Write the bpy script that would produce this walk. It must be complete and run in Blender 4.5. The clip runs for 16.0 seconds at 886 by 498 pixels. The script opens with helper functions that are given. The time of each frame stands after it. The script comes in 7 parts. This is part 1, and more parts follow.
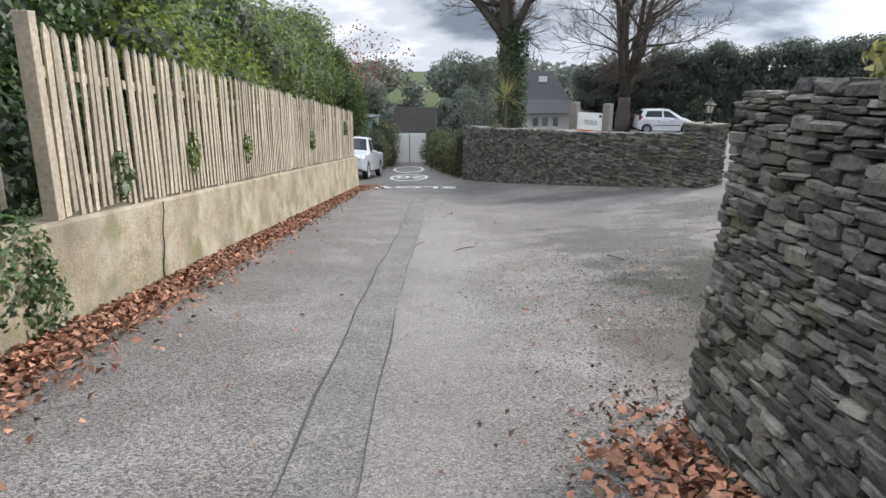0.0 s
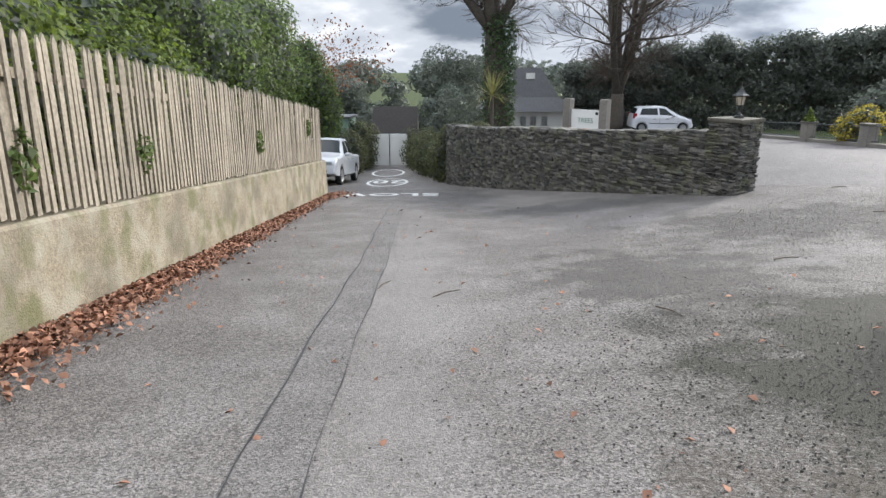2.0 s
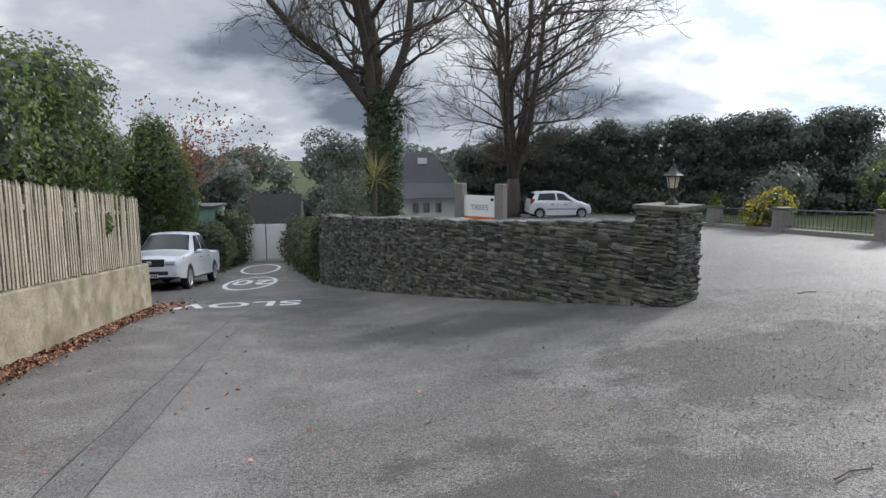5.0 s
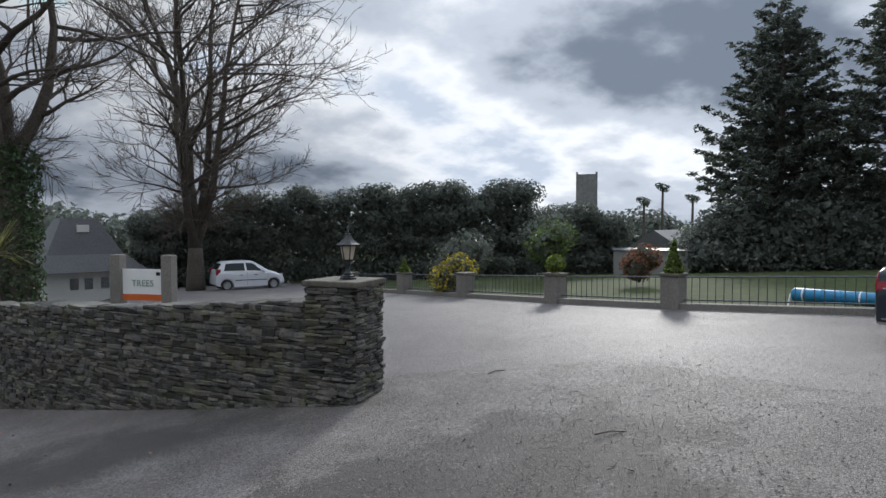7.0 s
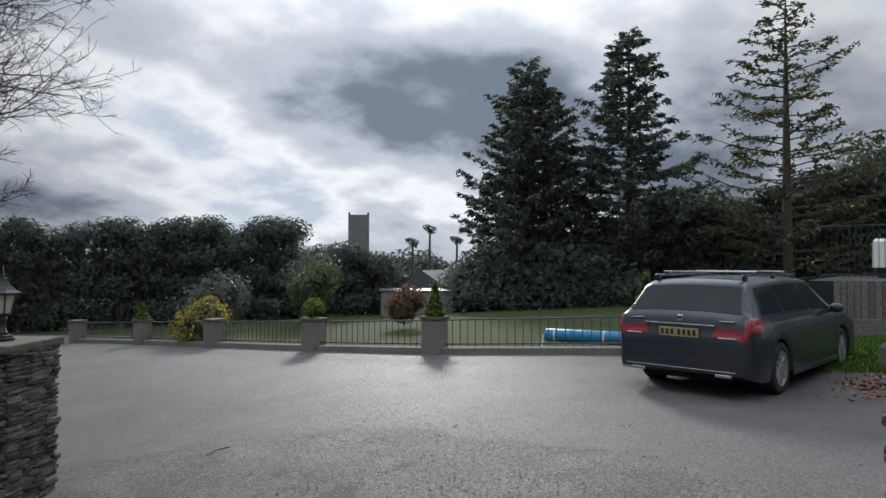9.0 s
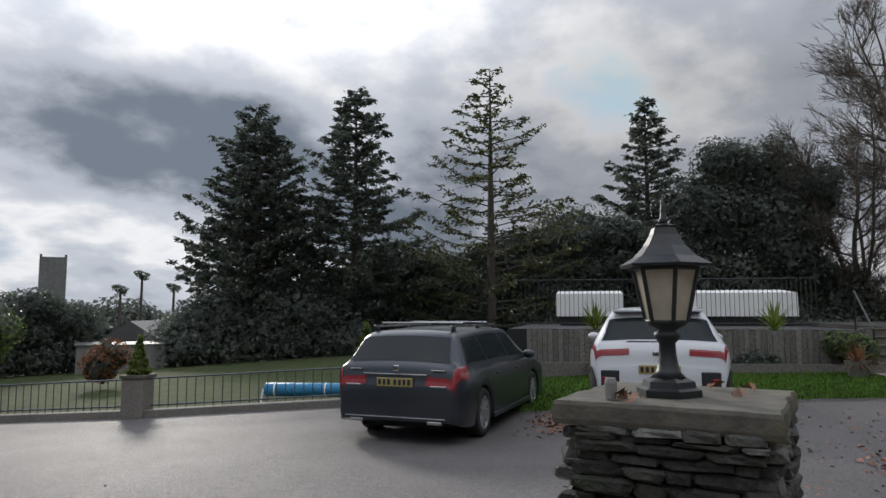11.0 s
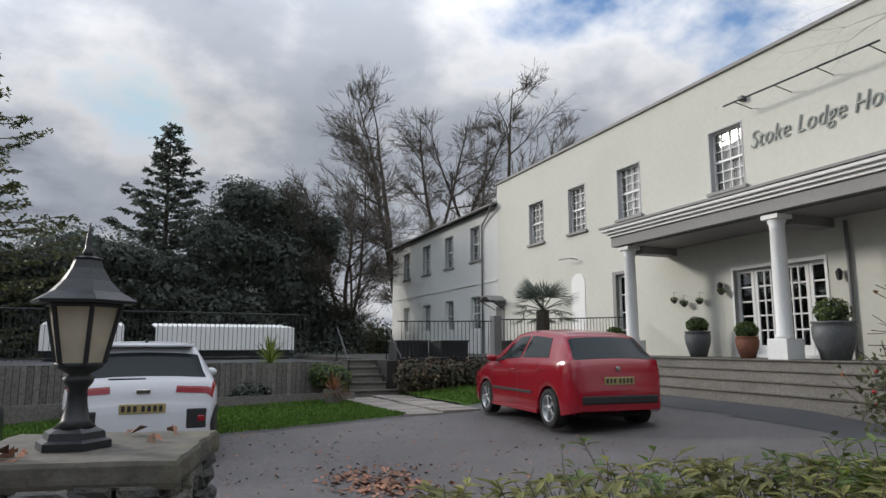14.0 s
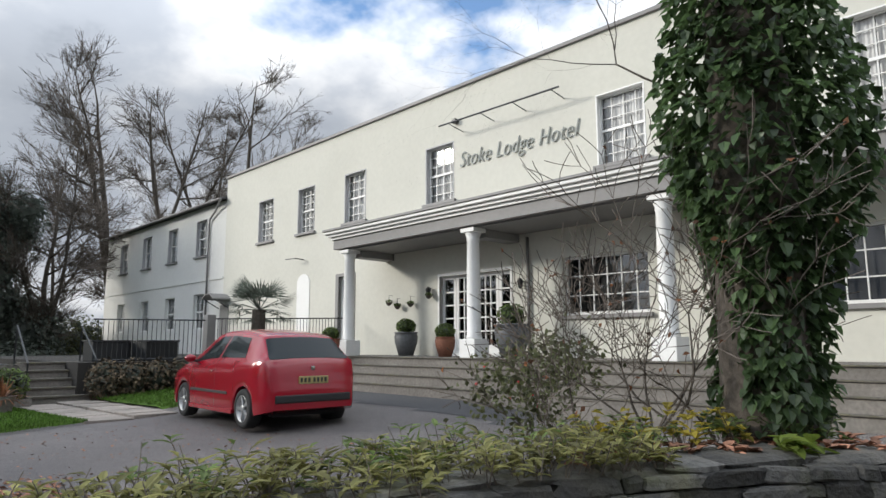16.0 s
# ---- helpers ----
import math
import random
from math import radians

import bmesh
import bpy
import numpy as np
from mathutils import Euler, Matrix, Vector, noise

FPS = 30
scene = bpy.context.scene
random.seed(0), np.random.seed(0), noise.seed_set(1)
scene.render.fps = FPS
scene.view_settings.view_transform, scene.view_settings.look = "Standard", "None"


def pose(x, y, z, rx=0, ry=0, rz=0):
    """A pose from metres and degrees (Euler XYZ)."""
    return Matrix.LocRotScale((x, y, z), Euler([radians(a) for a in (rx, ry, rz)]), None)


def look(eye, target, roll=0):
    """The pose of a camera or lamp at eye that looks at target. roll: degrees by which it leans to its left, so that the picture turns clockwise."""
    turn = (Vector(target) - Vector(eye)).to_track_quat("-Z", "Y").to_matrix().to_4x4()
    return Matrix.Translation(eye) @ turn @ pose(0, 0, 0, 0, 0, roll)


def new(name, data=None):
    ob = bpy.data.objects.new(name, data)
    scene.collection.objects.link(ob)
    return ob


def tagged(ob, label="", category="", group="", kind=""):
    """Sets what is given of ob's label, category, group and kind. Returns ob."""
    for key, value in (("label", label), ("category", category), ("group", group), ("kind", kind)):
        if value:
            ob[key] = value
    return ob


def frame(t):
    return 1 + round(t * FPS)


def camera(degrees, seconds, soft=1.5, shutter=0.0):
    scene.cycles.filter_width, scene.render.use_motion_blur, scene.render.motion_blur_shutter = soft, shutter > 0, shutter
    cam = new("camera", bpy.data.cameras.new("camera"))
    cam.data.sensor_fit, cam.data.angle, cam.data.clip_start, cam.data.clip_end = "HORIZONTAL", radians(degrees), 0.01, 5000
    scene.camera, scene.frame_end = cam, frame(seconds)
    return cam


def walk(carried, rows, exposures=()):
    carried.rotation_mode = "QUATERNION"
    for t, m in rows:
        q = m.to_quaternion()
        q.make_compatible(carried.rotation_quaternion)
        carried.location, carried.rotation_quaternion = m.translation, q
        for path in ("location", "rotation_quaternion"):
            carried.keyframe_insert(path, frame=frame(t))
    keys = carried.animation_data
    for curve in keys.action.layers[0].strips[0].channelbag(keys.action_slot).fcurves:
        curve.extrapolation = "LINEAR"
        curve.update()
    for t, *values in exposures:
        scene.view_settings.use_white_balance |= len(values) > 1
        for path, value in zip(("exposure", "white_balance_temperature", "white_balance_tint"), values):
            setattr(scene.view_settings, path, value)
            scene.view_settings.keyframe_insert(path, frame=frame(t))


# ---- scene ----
cam = camera(67.6, 16.0)
# seconds, x, y, z, yaw, pitch, roll
ROWS = [
    (0.0, 0.038, 0.095, 1.482, 0.05, -15.28, -0.22),
    (0.5, 0.041, 0.767, 1.409, 0.10, -15.26, -0.13),
    (1.0, 0.063, 1.484, 1.336, 0.03, -15.26, -0.02),
    (1.5, 0.102, 2.155, 1.246, -0.42, -15.22, 0.04),
    (2.0, 0.168, 2.806, 1.183, -1.31, -15.18, 0.06),
    (2.5, 0.259, 3.417, 1.119, -3.74, -15.18, -0.10),
    (3.0, 0.363, 4.084, 1.031, -4.21, -15.09, -0.07),
    (5.5, 1.520, 7.232, 0.961, -14.31, -4.91, 0.04),
    (6.0, 1.841, 7.684, 0.962, -20.69, -2.42, 0.00),
    (6.5, 2.137, 8.063, 0.948, -28.26, -2.12, 0.04),
    (7.0, 2.484, 8.430, 0.942, -35.13, -2.15, 0.12),
    (7.5, 2.817, 8.736, 0.938, -39.97, -2.09, 0.19),
    (8.0, 3.221, 9.011, 0.937, -44.90, -1.35, 0.08),
    (10.5, 3.818, 9.141, 1.009, -70.96, 5.00, 0.01),
    (11.0, 3.841, 9.087, 1.008, -77.74, 5.51, 0.08),
    (11.5, 3.845, 9.028, 1.006, -83.96, 5.81, 0.08),
    (12.0, 3.850, 8.941, 1.008, -89.28, 5.97, 0.25),
    (12.5, 3.871, 8.876, 1.027, -94.41, 5.95, 0.18),
    (13.0, 3.887, 8.860, 1.051, -101.19, 6.66, 0.07),
    (13.5, 3.888, 8.847, 1.048, -109.22, 7.79, -0.02),
    (14.0, 3.875, 8.805, 1.034, -117.79, 8.26, 0.08),
    (14.5, 3.739, 8.732, 1.025, -124.82, 8.32, 0.14),
    (15.0, 3.612, 8.646, 1.008, -130.03, 8.37, 0.11),
    (15.5, 3.465, 8.532, 1.024, -134.87, 8.31, 0.15),
    (16.0, 3.304, 8.418, 1.032, -139.76, 8.21, 0.17),
]
walk(cam, [(t, pose(x, y, z, 90 + pitch, roll, yaw)) for t, x, y, z, yaw, pitch, roll in ROWS],
     exposures=[(0.0, 1.14, 6250, 11), (3.0, 0.96, 6200, 10), (5.5, 0.48, 6050, 10), (6.5, 0.22, 6000, 10), (8.0, 0.08, 6050, 10), (10.5, -0.1, 6250, 11), (12.5, 0.04, 6300, 11), (14.5, 0.15, 6150, 11), (16.0, 0.48, 6200, 10)])

# ---------------------------------------------------------------- light
SUN_EL, SUN_AZ = radians(20), radians(38)      # height of the sun, and its bearing from +x towards +y
world = bpy.data.worlds.new("world")
scene.world = world
world.use_nodes = True
wn, wl = world.node_tree.nodes, world.node_tree.links
wn.clear()


def wnode(kind, **kw):
    n = wn.new(kind)
    for k, v in kw.items():
        n.inputs[k].default_value = v
    return n


sky = wn.new("ShaderNodeTexSky")
sky.sky_type, sky.sun_disc = "NISHITA", False
sky.sun_elevation, sky.sun_rotation = SUN_EL, radians(90) - SUN_AZ
sky.air_density, sky.dust_density, sky.ozone_density = 1.0, 0.6, 2.5
tc = wn.new("ShaderNodeTexCoord")
# a cloud layer at one height, seen in perspective: it flattens towards the horizon
split = wn.new("ShaderNodeSeparateXYZ")
wl.new(tc.outputs["Generated"], split.inputs[0])


def wmath(op, a, b):
    n = wn.new("ShaderNodeMath")
    n.operation = op
    for k, v in enumerate((a, b)):
        if isinstance(v, (int, float)):
            n.inputs[k].default_value = v
        else:
            wl.new(v, n.inputs[k])
    return n.outputs[0]


reach = wmath("ADD", wmath("MAXIMUM", split.outputs["Z"], 0.0), 0.34)
deck_at = wn.new("ShaderNodeCombineXYZ")
wl.new(wmath("ADD", wmath("MULTIPLY", wmath("DIVIDE", split.outputs["X"], reach), 1.25), 25.77), deck_at.inputs["X"])
wl.new(wmath("ADD", wmath("MULTIPLY", wmath("DIVIDE", split.outputs["Y"], reach), 1.25), 41.69), deck_at.inputs["Y"])
deck_at.inputs["Z"].default_value = 46.27
cloud = wnode("ShaderNodeTexNoise", Scale=1.0, Detail=7.0, Roughness=0.54, Distortion=0.0)
wl.new(deck_at.outputs[0], cloud.inputs["Vector"])
cover = wn.new("ShaderNodeValToRGB")
cover.color_ramp.elements[0].position, cover.color_ramp.elements[1].position = 0.36, 0.43
wl.new(cloud.outputs["Fac"], cover.inputs[0])
# thin cloud lets the light through, thick cloud is slate grey below
tone = wn.new("ShaderNodeValToRGB")
tone.color_ramp.interpolation = "EASE"
tone.color_ramp.elements[0].position, tone.color_ramp.elements[1].position = 0.40, 0.65
tone.color_ramp.elements[0].color, tone.color_ramp.elements[1].color = (1.0, 0.985, 0.96, 1), (0.19, 0.22, 0.265, 1)
middle = tone.color_ramp.elements.new(0.52)
middle.color = (0.56, 0.59, 0.635, 1)
wl.new(cloud.outputs["Fac"], tone.inputs[0])
# clouds are brighter towards the sun behind them
dot = wn.new("ShaderNodeVectorMath")
dot.operation = "DOT_PRODUCT"
dot.inputs[1].default_value = (math.cos(SUN_EL) * math.cos(SUN_AZ), math.cos(SUN_EL) * math.sin(SUN_AZ), math.sin(SUN_EL))
wl.new(tc.outputs["Generated"], dot.inputs[0])
near_sun = wn.new("ShaderNodeMapRange")
near_sun.interpolation_type = "SMOOTHSTEP"
near_sun.inputs["From Min"].default_value, near_sun.inputs["From Max"].default_value = 0.78, 1.0
near_sun.inputs["To Min"].default_value, near_sun.inputs["To Max"].default_value = 6.1, 10.4
wl.new(dot.outputs["Value"], near_sun.inputs["Value"])
lit = wn.new("ShaderNodeVectorMath")
lit.operation = "SCALE"
wl.new(tone.outputs[0], lit.inputs[0])
wl.new(near_sun.outputs[0], lit.inputs["Scale"])
# an overcast sky is brighter overhead than at the horizon
sep = wn.new("ShaderNodeSeparateXYZ")
wl.new(tc.outputs["Generated"], sep.inputs[0])
zenith = wn.new("ShaderNodeMapRange")
zenith.inputs["From Min"].default_value, zenith.inputs["From Max"].default_value = 0.32, 0.95
zenith.inputs["To Min"].default_value, zenith.inputs["To Max"].default_value = 1.0, 4.0
wl.new(sep.outputs["Z"], zenith.inputs["Value"])
high = wn.new("ShaderNodeVectorMath")
high.operation = "SCALE"
wl.new(lit.outputs[0], high.inputs[0])
wl.new(zenith.outputs[0], high.inputs["Scale"])
mix = wn.new("ShaderNodeMix")
mix.data_type = "RGBA"
wl.new(cover.outputs[0], mix.inputs["Factor"])
gap = wn.new("ShaderNodeVectorMath")               # haze keeps the clear gaps near the sun from glaring
gap.operation = "MINIMUM"
gap.inputs[1].default_value = (5.6, 6.1, 6.8)
clear = wn.new("ShaderNodeVectorMath")
clear.operation = "SCALE"
clear.inputs["Scale"].default_value = 1.8
wl.new(sky.outputs[0], clear.inputs[0])
wl.new(clear.outputs[0], gap.inputs[0])
wl.new(gap.outputs[0], mix.inputs["A"])
wl.new(high.outputs[0], mix.inputs["B"])
bg = wnode("ShaderNodeBackground", Strength=0.10)
wl.new(mix.outputs["Result"], bg.inputs["Color"])
wout = wn.new("ShaderNodeOutputWorld")
wl.new(bg.outputs[0], wout.inputs["Surface"])
sun = new("sun", bpy.data.lights.new("sun", "SUN"))
sun.data.energy, sun.data.angle, sun.data.color = 2.2, radians(9), (1.0, 0.93, 0.82)
sun.matrix_world = look((0, 0, 0), (-math.cos(SUN_EL) * math.cos(SUN_AZ), -math.cos(SUN_EL) * math.sin(SUN_AZ), -math.sin(SUN_EL)))

# ---------------------------------------------------------------- materials
def material(name, base, rough=0.8, metal=0.0, tint=0.25, grain=40.0, stain=0.25, stain_scale=0.7, bump=0.2, bump_scale=60.0,
             second=None, second_amount=0.5, obj_random=0.0, island=0.0, coat=0.0, moss=None, moss_amount=0.0, chips=0.0, areas=()):
    """A surface with fine grain and broad stains over a base colour, in metres of the object's own space."""
    m = bpy.data.materials.new(name)
    m.use_nodes = True
    n, l = m.node_tree.nodes, m.node_tree.links
    b = n["Principled BSDF"]
    b.inputs["Roughness"].default_value, b.inputs["Metallic"].default_value = rough, metal
    b.inputs["Coat Weight"].default_value = coat
    geo = n.new("ShaderNodeNewGeometry")

    def noise_at(scale, detail=4.0):
        t = n.new("ShaderNodeTexNoise")
        t.inputs["Scale"].default_value, t.inputs["Detail"].default_value = scale, detail
        l.new(geo.outputs["Position"], t.inputs["Vector"])
        return t.outputs["Fac"]

    def ramp(src, lo, hi, a, c):
        r = n.new("ShaderNodeMapRange")
        r.inputs["From Min"].default_value, r.inputs["From Max"].default_value = lo, hi
        r.inputs["To Min"].default_value, r.inputs["To Max"].default_value = a, c
        l.new(src, r.inputs["Value"])
        return r.outputs[0]

    def blend(f, a, c):
        x = n.new("ShaderNodeMix")
        x.data_type = "RGBA"
        for sock, v in (("Factor", f), ("A", a), ("B", c)):
            if isinstance(v, (int, float)):
                x.inputs[sock].default_value = v
            elif isinstance(v, tuple):
                x.inputs[sock].default_value = (*v[:3], 1)
            else:
                l.new(v, x.inputs[sock])
        return x.outputs["Result"]

    col = blend(ramp(noise_at(grain), 0.3, 0.7, 0, 1), tuple(c * (1 - tint) for c in base), tuple(min(1, c * (1 + tint)) for c in base))
    if second:
        col = blend(ramp(noise_at(stain_scale * 2.3, 6), 0.45, 0.65, 0, second_amount), col, second)
    if stain:
        col = blend(ramp(noise_at(stain_scale, 5), 0.42, 0.72, 0, stain), col, tuple(c * 0.45 for c in base))
    if moss:
        col = blend(ramp(noise_at(stain_scale * 1.4 + 0.3, 6), 0.52, 0.68, 0, moss_amount), col, moss)
    if chips:                                      # single stones of the aggregate
        v = n.new("ShaderNodeTexVoronoi")
        v.inputs["Scale"].default_value = 88
        l.new(geo.outputs["Position"], v.inputs["Vector"])
        grey = n.new("ShaderNodeSeparateColor")
        l.new(v.outputs["Color"], grey.inputs[0])
        hv = n.new("ShaderNodeHueSaturation")
        l.new(col, hv.inputs["Color"])
        l.new(ramp(grey.outputs[0], 0, 1, 1 - chips, 1 + chips), hv.inputs["Value"])
        col = hv.outputs[0]
    for place, size, scale, lo, hi, amount, colour in areas:   # worn or damp stretches and painted wall shade, fading out unevenly
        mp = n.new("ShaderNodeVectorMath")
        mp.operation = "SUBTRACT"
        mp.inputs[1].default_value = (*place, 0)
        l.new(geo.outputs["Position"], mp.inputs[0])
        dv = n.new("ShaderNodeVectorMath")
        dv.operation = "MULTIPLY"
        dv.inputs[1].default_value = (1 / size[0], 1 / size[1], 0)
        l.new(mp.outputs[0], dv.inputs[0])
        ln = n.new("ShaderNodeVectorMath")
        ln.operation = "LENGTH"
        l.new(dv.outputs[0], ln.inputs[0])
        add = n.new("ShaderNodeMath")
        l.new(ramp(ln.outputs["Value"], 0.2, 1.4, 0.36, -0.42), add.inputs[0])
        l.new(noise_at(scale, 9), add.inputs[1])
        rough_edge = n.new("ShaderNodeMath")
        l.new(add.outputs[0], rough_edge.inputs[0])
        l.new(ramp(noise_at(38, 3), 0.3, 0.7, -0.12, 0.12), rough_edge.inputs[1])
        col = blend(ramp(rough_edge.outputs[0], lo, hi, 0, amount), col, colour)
    if obj_random or island:
        src = n.new("ShaderNodeObjectInfo").outputs["Random"] if obj_random else geo.outputs["Random Per Island"]
        k = obj_random or island
        hs = n.new("ShaderNodeHueSaturation")
        l.new(col, hs.inputs["Color"])
        l.new(ramp(src, 0, 1, 1 - k, 1 + k), hs.inputs["Value"])
        col = hs.outputs[0]
    l.new(col, b.inputs["Base Color"])
    if bump:
        bp = n.new("ShaderNodeBump")
        bp.inputs["Strength"].default_value, bp.inputs["Distance"].default_value = bump, 0.02
        l.new(noise_at(bump_scale, 5), bp.inputs["Height"])
        l.new(bp.outputs[0], b.inputs["Normal"])
    return m


def leafy(name, base, **kw):
    """Leaf surface that also passes a share of the light."""
    m = material(name, base, kw.pop("rough", 0.55), **kw)
    n, l = m.node_tree.nodes, m.node_tree.links
    b = n["Principled BSDF"]
    thin = n.new("ShaderNodeBsdfTranslucent")
    both = n.new("ShaderNodeMixShader")
    both.inputs[0].default_value = 0.48
    l.new(b.inputs["Base Color"].links[0].from_socket, thin.inputs["Color"])
    l.new(b.outputs[0], both.inputs[1])
    l.new(thin.outputs[0], both.inputs[2])
    l.new(both.outputs[0], n["Material Output"].inputs["Surface"])
    return m


def glass_like(name, base, rough=0.05):
    m = material(name, base, rough=rough, tint=0.05, stain=0, bump=0)
    m.node_tree.nodes["Principled BSDF"].inputs["Specular IOR Level"].default_value = 0.8
    return m


ASPHALT = material("asphalt", (0.150, 0.137, 0.127), 0.68, tint=0.5, grain=70, stain=0.35, stain_scale=0.55, bump=0.8, bump_scale=110, second=(0.225, 0.212, 0.202), second_amount=0.6, chips=0.6,
                   areas=(((3.6, 6.1), (2.3, 3.0), 1.3, 0.34, 0.58, 0.97, (0.026, 0.026, 0.018)), ((1.9, 4.4), (1.0, 1.7), 1.9, 0.42, 0.72, 0.8, (0.058, 0.048, 0.036)),
                          # curved wall's foot: some damp, plus the wall's cast shadow painted dark
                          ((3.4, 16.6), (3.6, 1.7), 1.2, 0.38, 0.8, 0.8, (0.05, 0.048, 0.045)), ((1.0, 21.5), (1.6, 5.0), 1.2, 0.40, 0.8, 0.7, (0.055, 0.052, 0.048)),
                          ((5.6, 12.3), (3.6, 2.4), 1.7, 0.57, 0.70, 0.75, (0.05, 0.046, 0.042)), ((2.6, 9.6), (2.2, 2.6), 2.2, 0.56, 0.70, 0.7, (0.055, 0.05, 0.045)), ((-0.1, 8.0), (0.75, 9.5), 0.8, 0.30, 0.85, 0.5, (0.25, 0.235, 0.222))))
FORECOURT = material("smooth_tarmac", (0.130, 0.120, 0.118), 0.62, tint=0.35, grain=90, stain=0.3, stain_scale=0.45, bump=0.7, bump_scale=120, second=(0.17, 0.158, 0.153), second_amount=0.5, chips=0.45)
PATCH = material("asphalt_repair", (0.150, 0.140, 0.132), 0.66, tint=0.4, grain=80, stain=0.3, stain_scale=1.1, bump=0.9, bump_scale=110, second=(0.20, 0.188, 0.18), second_amount=0.6, chips=0.5)
DARK_ASPHALT = material("new_asphalt", (0.06, 0.06, 0.063), 0.8, tint=0.3, grain=120, bump=0.4, bump_scale=170)
GRAVEL = material("worn_gravel", (0.20, 0.185, 0.17), 0.85, tint=0.5, grain=70, stain=0.45, stain_scale=0.8, bump=0.9, bump_scale=80)
EARTH = material("leaf_mould", (0.07, 0.05, 0.035), 0.95, tint=0.5, grain=50, bump=0.8, bump_scale=60)
ROAD_PAINT = material("road_paint", (0.62, 0.62, 0.60), 0.7, tint=0.15, grain=60, stain=0.35, stain_scale=3, bump=0.2)
CONCRETE = material("old_concrete", (0.27, 0.23, 0.165), 0.9, tint=0.3, grain=26, stain=0.85, stain_scale=1.6, bump=0.5, bump_scale=55, second=(0.36, 0.335, 0.265), second_amount=0.7, moss=(0.115, 0.12, 0.045), moss_amount=0.75)
PICKET = material("weathered_picket", (0.33, 0.287, 0.225), 0.85, tint=0.25, grain=25, stain=0.45, stain_scale=2.5, bump=0.3, bump_scale=60, obj_random=0.22)
SLATE = material("slate_stone", (0.082, 0.080, 0.074), 0.78, tint=0.4, grain=20, stain=0.55, stain_scale=2.2, bump=0.8, bump_scale=40, obj_random=0.7, moss=(0.088, 0.094, 0.036), moss_amount=0.5, second=(0.17, 0.155, 0.125), second_amount=0.55)
SLATE_BULK = material("slate_rubble", (0.082, 0.080, 0.074), 0.78, tint=0.4, grain=20, stain=0.55, stain_scale=2.2, bump=0.8, bump_scale=40, island=0.7, moss=(0.088, 0.094, 0.036), moss_amount=0.5, second=(0.17, 0.155, 0.125), second_amount=0.55)
# darker slate copy: moss, plus the near pier's backlit shade in its colour
SHADED_MOSSY_SLATE = material("shaded_mossy_slate", (0.032, 0.031, 0.027), 0.85, tint=0.4, grain=22, stain=0.6, stain_scale=4.0, bump=0.9, bump_scale=45, obj_random=0.6, moss=(0.022, 0.028, 0.012), moss_amount=0.85, second=(0.062, 0.054, 0.04), second_amount=0.4)
MORTAR = material("dark_joint", (0.03, 0.028, 0.025), 0.95, bump=0.6)
CAPSTONE = material("cap_slab", (0.105, 0.096, 0.078), 0.8, tint=0.25, grain=14, stain=0.5, stain_scale=3, bump=0.5, bump_scale=25, moss=(0.14, 0.13, 0.07), moss_amount=0.5)
RENDER_CREAM = material("cream_render", (0.60, 0.592, 0.525), 0.85, tint=0.03, grain=8, stain=0.10, stain_scale=0.45, bump=0.12, bump_scale=50)
RENDER_WHITE = material("white_render", (0.66, 0.66, 0.63), 0.85, tint=0.03, grain=8, stain=0.12, stain_scale=0.5, bump=0.12, bump_scale=50)
WHITE_PAINT = material("white_paint", (0.78, 0.78, 0.76), 0.5, tint=0.03, grain=20, stain=0.08, stain_scale=2, bump=0.05)
REVEAL_PAINT = material("pale_grey_paint", (0.42, 0.42, 0.43), 0.6, tint=0.05, grain=10, stain=0.1, bump=0.1)
GREY_PAINT = material("grey_paint", (0.22, 0.215, 0.21), 0.6, tint=0.05, grain=10, stain=0.1, bump=0.1)
SLATE_ROOF = material("roof_slate", (0.09, 0.09, 0.095), 0.6, tint=0.2, grain=12, bump=0.3, bump_scale=12)
PANE = bpy.data.materials.new("window_glass")
PANE.use_nodes = True
_n, _l = PANE.node_tree.nodes, PANE.node_tree.links
_clear, _gloss, _mix, _fres = (_n.new("ShaderNode" + k) for k in ("BsdfTransparent", "BsdfGlossy", "MixShader", "Fresnel"))
_clear.inputs[0].default_value, _gloss.inputs["Roughness"].default_value, _fres.inputs[0].default_value = (0.9, 0.92, 0.93, 1), 0.02, 2.1
_l.new(_fres.outputs[0], _mix.inputs[0])
_l.new(_clear.outputs[0], _mix.inputs[1])
_l.new(_gloss.outputs[0], _mix.inputs[2])
_l.new(_mix.outputs[0], _n["Material Output"].inputs["Surface"])
BLACK_METAL = material("black_metal", (0.014, 0.016, 0.018), 0.45, tint=0.2, grain=30, stain=0, bump=0.1)
LAMP_GLASS = material("frosted_lamp_glass", (0.50, 0.44, 0.34), 0.35, tint=0.12, grain=12, stain=0.3, stain_scale=9, bump=0.03)
WOOD_GREY = material("grey_timber", (0.16, 0.15, 0.135), 0.85, tint=0.3, grain=18, bump=0.4, obj_random=0.25)
BARK = material("bark", (0.085, 0.072, 0.058), 0.95, tint=0.35, grain=16, stain=0.3, bump=0.9, bump_scale=22)
TWIG = material("twig", (0.12, 0.10, 0.083), 0.95, tint=0.3, grain=12, bump=0.3)
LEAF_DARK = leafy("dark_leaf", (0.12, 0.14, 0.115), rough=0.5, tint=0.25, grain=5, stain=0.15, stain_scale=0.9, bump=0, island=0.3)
LEAF_MID = leafy("mid_leaf", (0.12, 0.17, 0.05), rough=0.6, tint=0.4, grain=5, stain=0.2, stain_scale=0.9, bump=0, island=0.5)
